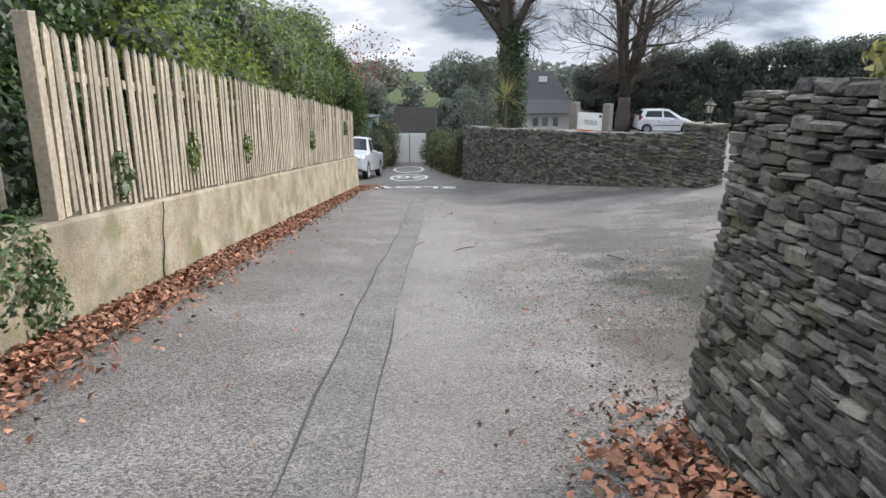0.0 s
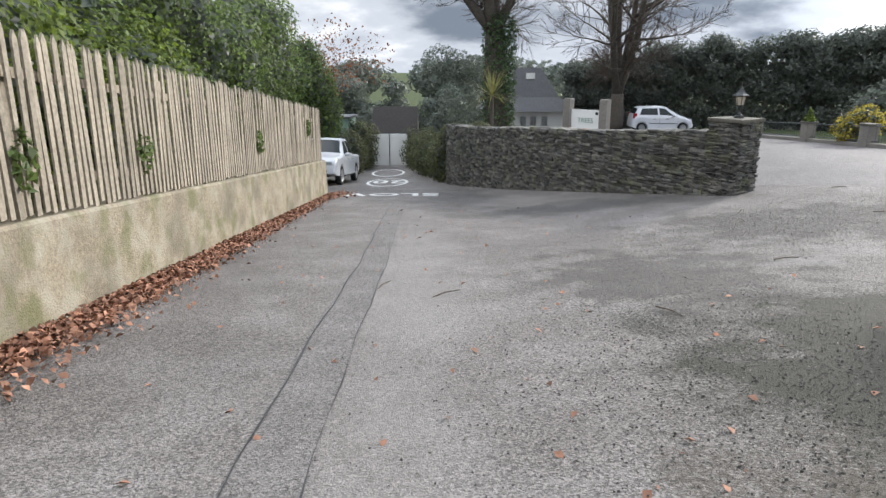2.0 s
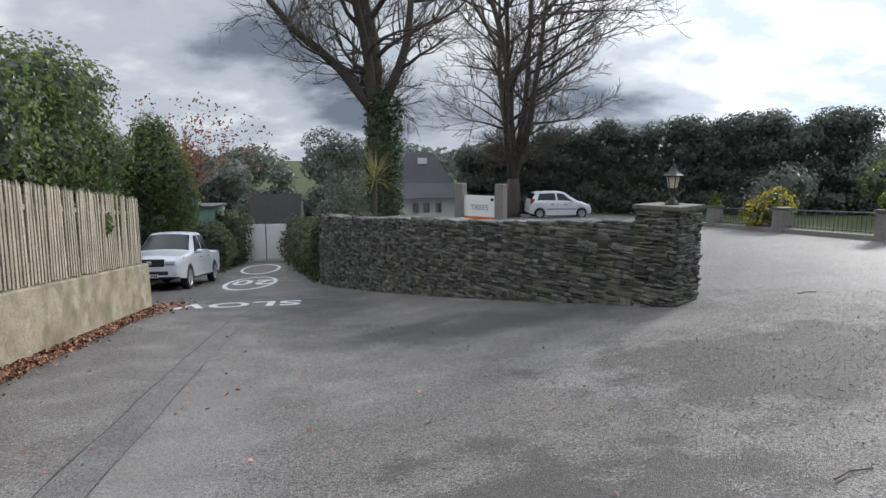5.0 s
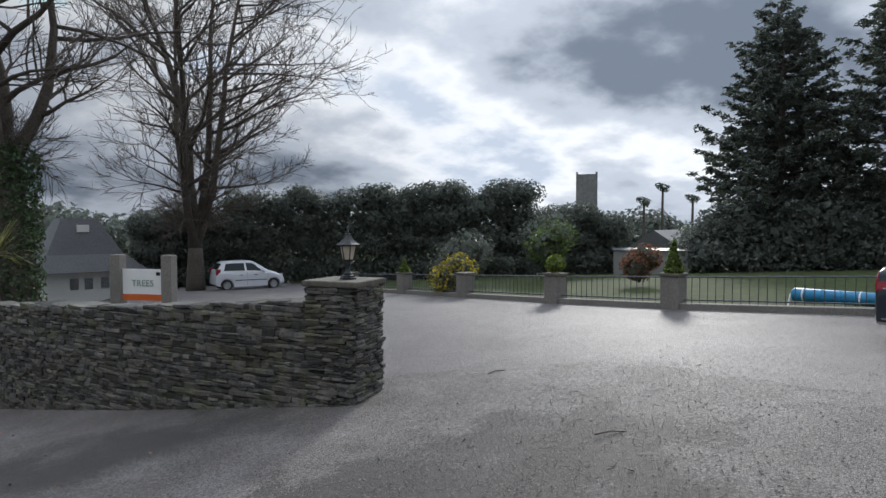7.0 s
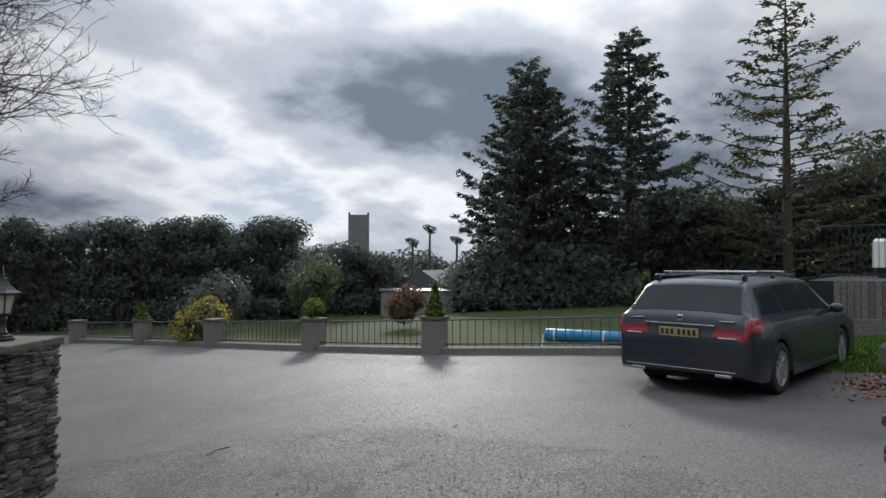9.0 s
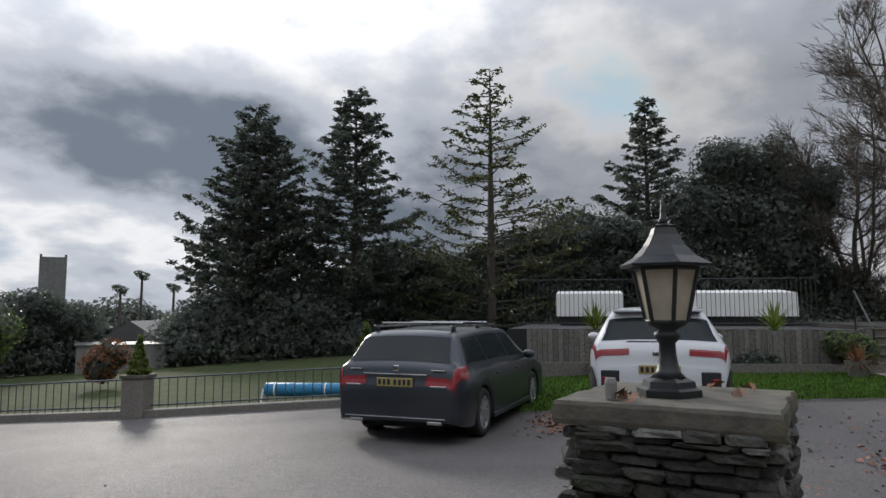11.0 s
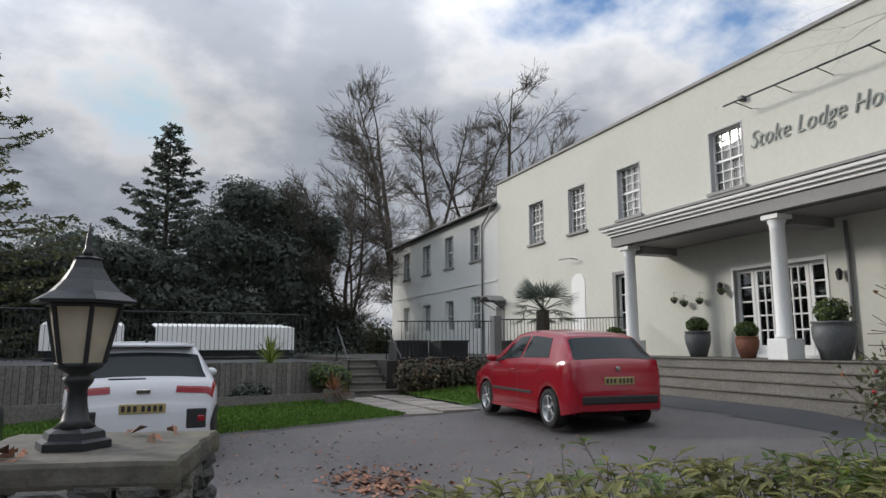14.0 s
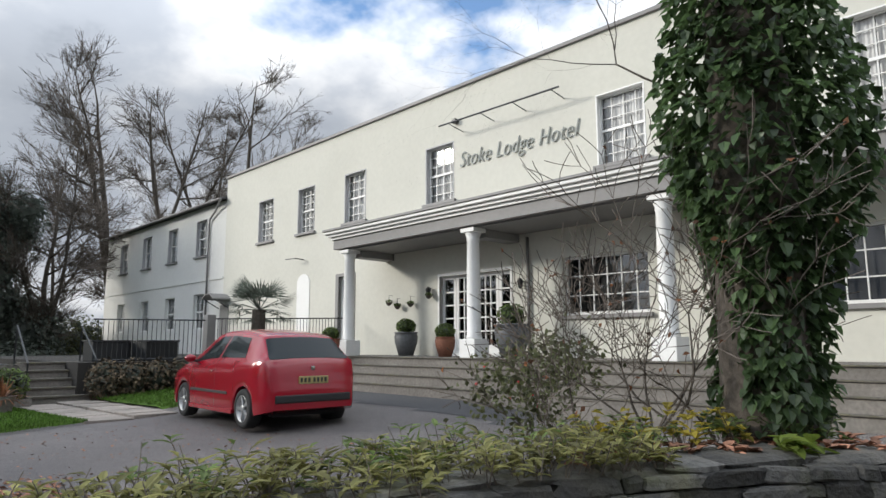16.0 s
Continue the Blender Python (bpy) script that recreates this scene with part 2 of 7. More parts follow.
LEAF_LIME = leafy("lime_leaf", (0.14, 0.19, 0.03), rough=0.6, tint=0.4, grain=5, stain=0.2, stain_scale=0.9, bump=0, island=0.4)
LEAF_OLIVE = leafy("olive_leaf", (0.22, 0.215, 0.075), rough=0.6, tint=0.4, grain=5, stain=0.3, stain_scale=1.5, bump=0, island=0.5)
LEAF_DULL = leafy("dull_leaf", (0.10, 0.11, 0.05), rough=0.6, tint=0.4, grain=5, stain=0.2, stain_scale=0.9, bump=0, island=0.5)
LEAF_IVY = leafy("ivy_leaf", (0.07, 0.115, 0.045), rough=0.42, tint=0.4, grain=6, stain=0.2, stain_scale=2, bump=0, island=0.55)
LEAF_YELLOW = leafy("yellow_leaf", (0.36, 0.30, 0.04), rough=0.6, tint=0.3, grain=6, bump=0, island=0.4)
LEAF_RUST = leafy("rust_leaf", (0.20, 0.09, 0.045), rough=0.7, tint=0.4, grain=6, bump=0, island=0.5)
LITTER = material("fallen_leaf", (0.275, 0.135, 0.082), 0.8, tint=0.4, grain=14, stain=0.3, stain_scale=4, bump=0.1, island=0.6)
GRASS = material("lawn_grass", (0.07, 0.13, 0.02), 0.9, tint=0.4, grain=30, stain=0.3, stain_scale=0.8, bump=0.8, bump_scale=60)
BLADE = material("grass_blade", (0.08, 0.15, 0.025), 0.7, tint=0.3, grain=8, bump=0, island=0.5)
PAVING = material("paving_slab", (0.27, 0.24, 0.21), 0.85, tint=0.2, grain=20, stain=0.3, stain_scale=1.5, bump=0.3, obj_random=0.15)
STEP_STONE = material("step_stone", (0.20, 0.185, 0.165), 0.85, tint=0.2, grain=20, stain=0.4, stain_scale=1.3, bump=0.3)
MEADOW = material("rough_ground", (0.06, 0.075, 0.03), 0.95, tint=0.4, grain=3, stain=0.4, stain_scale=0.2, bump=0.5, bump_scale=8)
TERRACOTTA = material("terracotta", (0.24, 0.10, 0.06), 0.8, tint=0.2, grain=20, stain=0.3, stain_scale=5, bump=0.2)
GREY_POT = material("grey_glazed_pot", (0.11, 0.115, 0.12), 0.5, tint=0.2, grain=16, stain=0.2, bump=0.2)


ASPHALT.node_tree.nodes["Principled BSDF"].inputs["Specular IOR Level"].default_value = 0.22
PATCH.node_tree.nodes["Principled BSDF"].inputs["Specular IOR Level"].default_value = 0.25
FORECOURT.node_tree.nodes["Principled BSDF"].inputs["Specular IOR Level"].default_value = 0.32
for dull in (GRASS, BLADE, MEADOW, EARTH):
    dull.node_tree.nodes["Principled BSDF"].inputs["Specular IOR Level"].default_value = 0.12


# ---------------------------------------------------------------- mesh helpers
class Geo:
    """Gathers faces for one mesh."""

    def __init__(self):
        self.v, self.f = [], []

    def face(self, *pts):
        k = len(self.v)
        self.v += [tuple(p) for p in pts]
        self.f.append(tuple(range(k, k + len(pts))))
        return self

    def box(self, x0, x1, y0, y1, z0, z1, m=None):
        k = len(self.v)
        c = [Vector((x, y, z)) for z in (z0, z1) for x, y in ((x0, y0), (x1, y0), (x1, y1), (x0, y1))]
        self.v += [tuple(m @ p) if m else tuple(p) for p in c]
        self.f += [tuple(k + i for i in q) for q in ((3, 2, 1, 0), (4, 5, 6, 7), (0, 1, 5, 4), (1, 2, 6, 5), (2, 3, 7, 6), (3, 0, 4, 7))]
        return self

    def loft(self, rings, closed=True, caps=True):
        """Rings of equally many points, joined in order."""
        k, n = len(self.v), len(rings[0])
        for r in rings:
            self.v += [tuple(p) for p in r]
        for i in range(len(rings) - 1):
            for j in range(n if closed else n - 1):
                a, b = k + i * n + j, k + i * n + (j + 1) % n
                self.f.append((a, b, b + n, a + n))
        if caps:
            self.f += [tuple(range(k + n - 1, k - 1, -1)), tuple(range(k + (len(rings) - 1) * n, k + len(rings) * n))]
        return self

    def lathe(self, profile, sides=16, m=None, turn=0.0):
        """profile: (radius, z) from the foot up."""
        rings = []
        for r, z in profile:
            ring = [Vector((r * math.cos(turn + 2 * math.pi * i / sides), r * math.sin(turn + 2 * math.pi * i / sides), z)) for i in range(sides)]
            rings.append([m @ p for p in ring] if m else ring)
        return self.loft(rings)

    def tube(self, pts, radii, sides=6):
        rings, a = [], None
        for i, p in enumerate(pts):
            p = Vector(p)
            d = (Vector(pts[min(i + 1, len(pts) - 1)]) - Vector(pts[max(i - 1, 0)])).normalized()
            if a is not None:                      # carry the ring along without twisting it
                a = a - d * a.dot(d)
            if a is None or a.length < 1e-4:
                a = d.orthogonal()
            a = a.normalized()
            b = d.cross(a)
            r = radii[i] if isinstance(radii, (list, tuple)) else radii
            rings.append([p + r * (math.cos(2 * math.pi * j / sides) * a + math.sin(2 * math.pi * j / sides) * b) for j in range(sides)])
        return self.loft(rings)

    def mesh(self, name, mat, smooth=False):
        me = bpy.data.meshes.new(name)
        me.from_pydata(self.v, [], self.f)
        me.materials.append(mat)
        if smooth:
            me.shade_smooth()
        me.update()
        return me


def part(name, geo, mat, parent=None, label="", smooth=False, bevel=0.0):
    """One mesh object; a part when it has a parent."""
    ob = new(name, geo if isinstance(geo, bpy.types.Mesh) else geo.mesh(name, mat, smooth))
    if parent:
        ob.parent = parent
    if bevel:
        b = ob.modifiers.new("bevel", "BEVEL")
        b.width, b.segments, b.limit_method = bevel, 2, "ANGLE"
    return tagged(ob, label)


def thing(name, m, label, category, group="", kind=""):
    ob = new(name)
    ob.empty_display_size = 0.2
    ob.matrix_world = m
    return tagged(ob, label, category, group, kind)


def quads(name, centres, normals, ups, w, h, mat):
    """Many small leaf-like quads in one mesh (numpy arrays)."""
    n = len(centres)
    right = np.cross(ups, normals)
    right /= np.linalg.norm(right, axis=1)[:, None] + 1e-9
    up = np.cross(normals, right)
    w, h = np.broadcast_to(w, n)[:, None] / 2, np.broadcast_to(h, n)[:, None] / 2
    bend = normals * h * 0.35
    v = np.stack([centres - up * h, centres + right * w + bend, centres + up * h, centres - right * w + bend], 1).reshape(-1, 3)
    me = bpy.data.meshes.new(name)
    me.vertices.add(4 * n)
    me.vertices.foreach_set("co", v.astype(np.float32).ravel())
    me.loops.add(4 * n)
    me.loops.foreach_set("vertex_index", np.arange(4 * n, dtype=np.int32))
    me.polygons.add(n)
    me.polygons.foreach_set("loop_start", np.arange(0, 4 * n, 4, dtype=np.int32))
    me.materials.append(mat)
    me.update()
    me.validate()
    return me


RNG = np.random.default_rng(7)


def unit(n):
    d = RNG.normal(size=(n, 3))
    return d / np.linalg.norm(d, axis=1)[:, None]


def leaves(name, blobs, count, size, mat, droop=0.0, shell=0.55):
    """Leaves scattered through ellipsoid clumps (x, y, z, rx, ry, rz), denser near their skins."""
    blobs = np.array(blobs, float)
    vol = (blobs[:, 3] * blobs[:, 4] + blobs[:, 4] * blobs[:, 5] + blobs[:, 3] * blobs[:, 5])
    pick = RNG.choice(len(blobs), count, p=vol / vol.sum())
    d = unit(count)
    r = shell + (1.08 - shell) * RNG.random(count) ** 0.6
    c = blobs[pick, :3] + d * blobs[pick, 3:] * r[:, None]
    nrm = d + unit(count) * 0.8 + np.array([0, 0, 0.35])
    nrm /= np.linalg.norm(nrm, axis=1)[:, None]
    up = unit(count) - np.array([0, 0, droop])
    s = size * (0.6 + 0.8 * RNG.random(count))
    return quads(name, c, nrm, up, s * 0.62, s, mat)


def smooth01(a, b, x):
    t = min(1.0, max(0.0, (x - a) / (b - a)))
    return t * t * (3 - 2 * t)


def road_z(y):
    return 0.075 - 0.113 * y if y < 34 else -3.767 - 0.08 * (min(y, 60) - 34)


def park_z(y):
    return -0.30 - 0.012 * max(y, -4) if y < 8 else -0.396 - 0.058 * (min(y, 50) - 8)


def ground_z(x, y):
    """Height of the ground: a road that falls to the north, a flatter forecourt east of it."""
    s = smooth01(0.5, 11, x)
    z = road_z(max(y, -30)) * (1 - s) + park_z(y) * s
    z -= 0.20 * math.exp(-((x - 13.8) / 3.2) ** 2 - ((y - 9.9) / 2.2) ** 2)      # shallow dip where the cars stand
    return z + 0.28 * smooth01(2.8, -2.0, y) * smooth01(8, 11, x)


# ---------------------------------------------------------------- ground
def sheet(name, xs, ys, mat, lift=0.0, inside=None):
    g = Geo()
    for x in xs:
        for y in ys:
            g.v.append((x, y, ground_z(x, y) + lift))
    n = len(ys)
    for i in range(len(xs) - 1):
        for j in range(n - 1):
            if inside is None or inside((xs[i] + xs[i + 1]) / 2, (ys[j] + ys[j + 1]) / 2):
                a = i * n + j
                g.f.append((a, a + n, a + n + 1, a + 1))
    return part(name, g, mat, smooth=True)


def span(a, b, step):
    k = max(1, round((b - a) / step))
    return [a + (b - a) * i / k for i in range(k + 1)]


def strip(name, line, width, mat, lift=0.004, wobble=0.0):
    """A narrow sheet that follows the ground along a line of points."""
    g, rows = Geo(), []
    for i, (x, y) in enumerate(line):
        x2, y2 = line[min(i + 1, len(line) - 1)]
        x1, y1 = line[max(i - 1, 0)]
        d = Vector((x2 - x1, y2 - y1)).normalized()
        w = width / 2
        row = []
        for k in (-1, 0, 1):
            o = k * w + wobble * (RNG.random() - 0.5)
            px, py = x - d.y * o, y + d.x * o
            row.append((px, py, ground_z(px, py) + lift))
        rows.append(row)
    g.loft(rows, closed=False, caps=False)
    return part(name, g, mat)


far_x = [-1500, -600, -250, -110, -60, -35] + span(-22, 34, 0.7) + [40, 60, 110, 250, 600, 1500]
far_y = [-1500, -600, -250, -110, -60, -32] + span(-22, 64, 0.7) + [72, 90, 140, 300, 700, 1500]
ground = tagged(sheet("ground", far_x, far_y, MEADOW, -0.02), "rough grassy ground under the trees", "ground", kind="structure")
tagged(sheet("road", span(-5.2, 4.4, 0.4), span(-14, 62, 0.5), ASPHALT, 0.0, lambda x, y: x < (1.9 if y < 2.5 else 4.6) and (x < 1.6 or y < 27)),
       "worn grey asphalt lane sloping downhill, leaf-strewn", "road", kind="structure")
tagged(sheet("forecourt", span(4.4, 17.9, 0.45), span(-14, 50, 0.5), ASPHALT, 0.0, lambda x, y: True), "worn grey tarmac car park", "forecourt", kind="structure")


# smoother tarmac of the car park, laid up to a curved joint between the gate piers
def court_edge(y):
    if y < 8.4:
        return 6.7
    if y > 16.3:
        return 6.75
    u = (y - 8.4) / 7.9
    return 6.75 + 2.35 * min(1.0, 2.6 * min(u, 1 - u)) ** 0.6 + 0.10 * math.sin(y * 1.9) + 0.05 * math.sin(y * 6.3)


g = Geo()
g.loft([[(x, y, ground_z(x, y) + (0.008 if i else -0.004)) for i, x in enumerate([court_edge(y) + (17.9 - court_edge(y)) * k / 24 for k in range(25)])] for y in span(-3, 50, 0.3)], closed=False, caps=False)
tagged(part("car_park", g, FORECOURT, smooth=True), "smooth pale grey tarmac car park", "car park", kind="structure")


# ---------------------------------------------------------------- stone walls
def bezier(p0, p1, p2, u):
    a = Vector(p0) * (1 - u) ** 2 + Vector(p1) * 2 * u * (1 - u) + Vector(p2) * u * u
    d = ((Vector(p1) - Vector(p0)) * (1 - u) + (Vector(p2) - Vector(p1)) * u).normalized()
    return a, d


def stone_mesh(name, kind, mat=None):
    """A rough slab of slate, about one unit long, high and deep, shaped by its seed."""
    r = random.Random(kind)
    g = Geo()
    rings = []
    for x, k in ((-0.5, 0.80), (-0.36, 1.0), (0.34, 1.0), (0.5, 0.78)):
        ring = []
        for y, z in ((-0.5, -0.5), (0.42, -0.48), (0.5, -0.30), (0.5, 0.28), (0.40, 0.5), (-0.5, 0.5)):
            ring.append((x + r.uniform(-0.07, 0.07), y * (k if y > 0 else 1) + r.uniform(-0.05, 0.05), z * (k * 0.5 + 0.5) + r.uniform(-0.10, 0.10)))
        rings.append(ring)
    g.loft(rings)
    return g.mesh(name, mat or SLATE)


STONES = [stone_mesh("stone", k) for k in range(14)]
SHADED_MOSSY_STONES = [stone_mesh("stone", 20 + k, SHADED_MOSSY_SLATE) for k in range(14)]


def dry_stones(place, length, bottom, top, parent, limit, seed, course=(0.035, 0.10), run=(0.12, 0.42), near=None, side=1, batter=0.0, skew=0.0, meshes=None):
    """Courses of slabs over a wall face. place(s) -> point, direction along; bottom(s), top(s). The nearest ones are parts, the rest one mesh."""
    r = random.Random(seed)
    rest = Geo()
    made = 0
    z_low = min(bottom(0), bottom(length), bottom(length / 2)) - 0.1
    z_top = max(top(0), top(length), top(length / 2))
    z = z_low
    while z < z_top:
        h = r.uniform(*course)
        s = r.uniform(-0.02, 0.015)
        while s < length:
            w = r.uniform(*run) * (0.7 + h * 5)
            w = min(w, max(0.09, length - s + r.uniform(-0.01, 0.03)))
            c = s + w / 2
            if 0 <= c <= length and z + h * 0.4 < top(c) and z + h > bottom(c) - 0.05:
                hh = h * r.uniform(0.8, 1.25)
                p, d = place(c)
                out = Vector((d.y, -d.x)) * side
                lean = batter * (top(c) - z)
                depth = r.uniform(0.10, 0.16)
                q = p + out * (lean + r.uniform(-0.022, 0.014) - depth / 2 + 0.05)
                m = (Matrix.Translation((q.x, q.y, z + h / 2)) @ Matrix.Rotation(math.atan2(-out.x, out.y), 4, "Z")
                     @ Matrix.Rotation(r.uniform(-0.06, 0.06) + skew, 4, "Y") @ Matrix.Rotation(r.uniform(-0.06, 0.06), 4, "Z")
                     @ Matrix.Diagonal((w * 0.97, depth, hh * 0.96, 1)))
                me = (meshes or STONES)[r.randrange(len(STONES))]
                if made < limit and (near is None or near(c)):
                    ob = new("stone", me)
                    ob.parent, ob.matrix_parent_inverse = parent, parent.matrix_world.inverted()
                    ob.matrix_world = m
                    made += 1
                else:
                    k = len(rest.v)
                    rest.v += [tuple(m @ v.co) for v in me.vertices]
                    rest.f += [tuple(k + i for i in f.vertices) for f in me.polygons]
            s += w
        z += h * 0.98
    if rest.v:
        ob = tagged(part("rubble", rest, SLATE_BULK, parent), kind="stuff")
        ob.matrix_parent_inverse = parent.matrix_world.inverted()


def wall_core(name, place, length, bottom, top, thick, side, label, batter=0.0):
    """The wall's body, a little behind its stone faces."""
    g, rings = Geo(), []
    for i in range(25):
        s = length * i / 24
        p, d = place(s)
        out = Vector((d.y, -d.x)) * side
        h = top(s) - bottom(s)
        f, b = p + out * (-0.03 + batter * h), p - out * (thick - 0.03)
        f2 = p - out * 0.03
        rings.append([(f.x, f.y, bottom(s) - 0.3), (b.x, b.y, bottom(s) - 0.3), (b.x, b.y, top(s) - 0.04), (f2.x, f2.y, top(s) - 0.04)])
    g.loft(rings)
    return tagged(part(name, g, MORTAR), label, "stone wall", kind="structure")


B0, B1, B2 = (5.85, 15.9), (3.35, 20.0), (0.90, 28.2)
LEN_B = 13.2


def place_b(s):
    return bezier(B0, B1, B2, s / LEN_B)


def top_b(s):
    return -0.03 - 0.30 * smooth01(0, 6, s) - 0.48 * smooth01(5, LEN_B, s)


def base_b(s):
    p, _ = place_b(s)
    return ground_z(p.x, p.y)


wall_b = wall_core("wall_curved", place_b, LEN_B, base_b, top_b, 0.5, -1, "curved dry-laid dark slate boundary wall beside the lane")
A0, A1, A2 = (5.85, 8.45), (4.75, 3.7), (1.50, 3.05)
LEN_A = 7.6


def place_a(s):
    return bezier(A0, A1, A2, s / LEN_A)


def top_a(s):
    return 0.40 + 0.04 * smooth01(0.5, 3, s) + 0.92 * smooth01(4.6, 7.6, s)


def base_a(s):
    p, _ = place_a(s)
    return ground_z(p.x, p.y)


wall_a = wall_core("wall_entrance", place_a, LEN_A, base_a, top_a, 0.5, 1, "low slate rubble wall with plants growing on top")


def place_r(s):
    return Vector((1.40, 3.12 - s)), Vector((0, -1))


wall_r = wall_core("wall_lane", place_r, 9.0, lambda s: ground_z(1.3, 3.1 - s), lambda s: 1.38 + 0.08 * s, 0.6, 1, "tall dark slate rubble wall with battered face along the lane", 0.06)


# ---------------------------------------------------------------- left retaining wall and picket fence
def left_top(y):
    return 0.33 - 0.10 * (y - 5.2) if y < 30 else -2


g = Geo()
rings = []
for y in span(-12, 22.4, 0.8):
    z0, z1 = ground_z(-2.85, y) - 0.3, left_top(y)
    k = 0.012 * math.sin(y * 2.1)
    rings.append([(-2.82 + k, y, z0), (-2.85 + k, y, z1 - 0.03), (-2.88 + k, y, z1), (-3.15, y, z1), (-3.15, y, z0)])
g.loft(rings)
tagged(part("retaining_wall", g, CONCRETE), "stained cracked concrete retaining wall under a picket fence", "wall", kind="structure")

# ---------------------------------------------------------------- hotel
HOTEL = pose(10.3, -5.34, 0, 0, 0, -6.06)          # x along the front, y out of it
hotel = thing("hotel", HOTEL, "long two-storey cream rendered hotel with sash windows and a columned porch", "building")
UP = (5.12, 6.83)
LOW = (1.75, 3.35)
TERRACE = 0.72
# along the front: start, end, foot, head
MAIN_WINDOWS = [(a, b, *UP) for a, b in ((-6.35, -5.1), (-1.35, -0.1), (4.66, 5.85), (8.80, 10.0), (11.86, 13.0), (14.82, 16.0))]
WING_WINDOWS = [(a, b, *UP) for a, b in ((20.85, 22.0), (24.2, 25.38), (27.65, 28.9), (31.2, 32.45))]
WING_LOW = [(a, b, *LOW) for a, b in ((20.85, 22.0), (24.2, 25.38), (27.65, 28.9), (31.2, 32.45))]
FRENCH = (2.62, 5.26, TERRACE, 2.94)
SIDE_DOOR = (9.42, 10.25, TERRACE, 3.32)
ARCH = (12.05, 12.9, TERRACE, 3.25)
PORCH_WINDOW = (-1.25, 1.0, 1.70, 3.08)
END_WINDOW = (-6.6, -4.6, 1.7, 3.1)
WING_DOOR = (18.3, 19.1, TERRACE, 2.9)


def pierced(g, s0, s1, z0, z1, holes, t=0.32):
    """A wall face with openings that go through it."""
    xs = sorted({s0, s1, *[h[0] for h in holes], *[h[1] for h in holes]})
    zs = sorted({z0, z1, *[h[2] for h in holes], *[h[3] for h in holes]})
    for i in range(len(xs) - 1):
        for j in range(len(zs) - 1):
            cx, cz = (xs[i] + xs[i + 1]) / 2, (zs[j] + zs[j + 1]) / 2
            if any(h[0] < cx < h[1] and h[2] < cz < h[3] for h in holes):
                continue
            a, b, c, d = xs[i], xs[i + 1], zs[j], zs[j + 1]
            g.face((b, 0, c), (a, 0, c), (a, 0, d), (b, 0, d))
            g.face((a, -t, c), (b, -t, c), (b, -t, d), (a, -t, d))
    for a, b, c, d in holes:
        g.face((a, 0, c), (a, -t, c), (a, -t, d), (a, 0, d))
        g.face((b, -t, c), (b, 0, c), (b, 0, d), (b, -t, d))
        g.face((a, 0, d), (a, -t, d), (b, -t, d), (b, 0, d))
        g.face((a, -t, c), (a, 0, c), (b, 0, c), (b, -t, c))


g = Geo()
pierced(g, -9.0, 18.95, -1.0, 8.34, MAIN_WINDOWS + [FRENCH, SIDE_DOOR, ARCH, PORCH_WINDOW, END_WINDOW])
g.box(-9.0, 18.95, -9.0, -0.33, -1.0, 8.30)
part("main_wall", g, RENDER_CREAM, hotel, "smooth cream rendered wall")
g = Geo()
pierced(g, 18.952, 34.9, -1.0, 7.40, WING_WINDOWS + WING_LOW)
g.box(18.952, 34.9, -8.0, -0.33, -1.0, 7.35)
part("wing_wall", g, RENDER_WHITE, hotel, "paler white rendered wall of the lower wing")
part("string_course", Geo().box(19.0, 34.92, 0.0, 0.035, 3.92, 4.0), RENDER_WHITE, hotel)
part("coping", Geo().box(-9.1, 19.02, -0.45, 0.07, 8.34, 8.44), GREY_PAINT, hotel, "thin dark parapet coping", bevel=0.01)
g = Geo()
g.loft([[(s, 0.28, 7.44), (s, 0.28, 7.50), (s, -4.2, 8.75), (s, -8.4, 7.5), (s, -8.4, 7.44)] for s in (18.96, 35.15)])
part("wing_roof", g, SLATE_ROOF, hotel, "low grey slate roof")
g = Geo().tube([(18.96, 0.33, 7.42), (35.15, 0.33, 7.42)], 0.06, 8)
part("gutter", g, GREY_PAINT, hotel)
g = Geo().tube([(18.9, 0.33, 7.40), (19.7, 0.14, 7.05), (20.45, 0.09, 6.7), (20.5, 0.07, 6.5), (20.5, 0.07, 0.4)], 0.045, 8)
part("downpipe", g, GREY_PAINT, hotel, smooth=True)
part("downpipe", Geo().tube([(2.0, 0.06, 3.7), (2.0, 0.06, 0.72)], 0.04, 8), GREY_PAINT, hotel, smooth=True)
# near-black panels behind the glass carry the rooms' darkness in their colour
ROOM_DARKNESS = material("room_darkness", (0.03, 0.03, 0.03), 0.95, bump=0)
CURTAIN = material("curtain_cloth", (0.82, 0.82, 0.82), 0.9, tint=0.1, grain=5, bump=0.2)


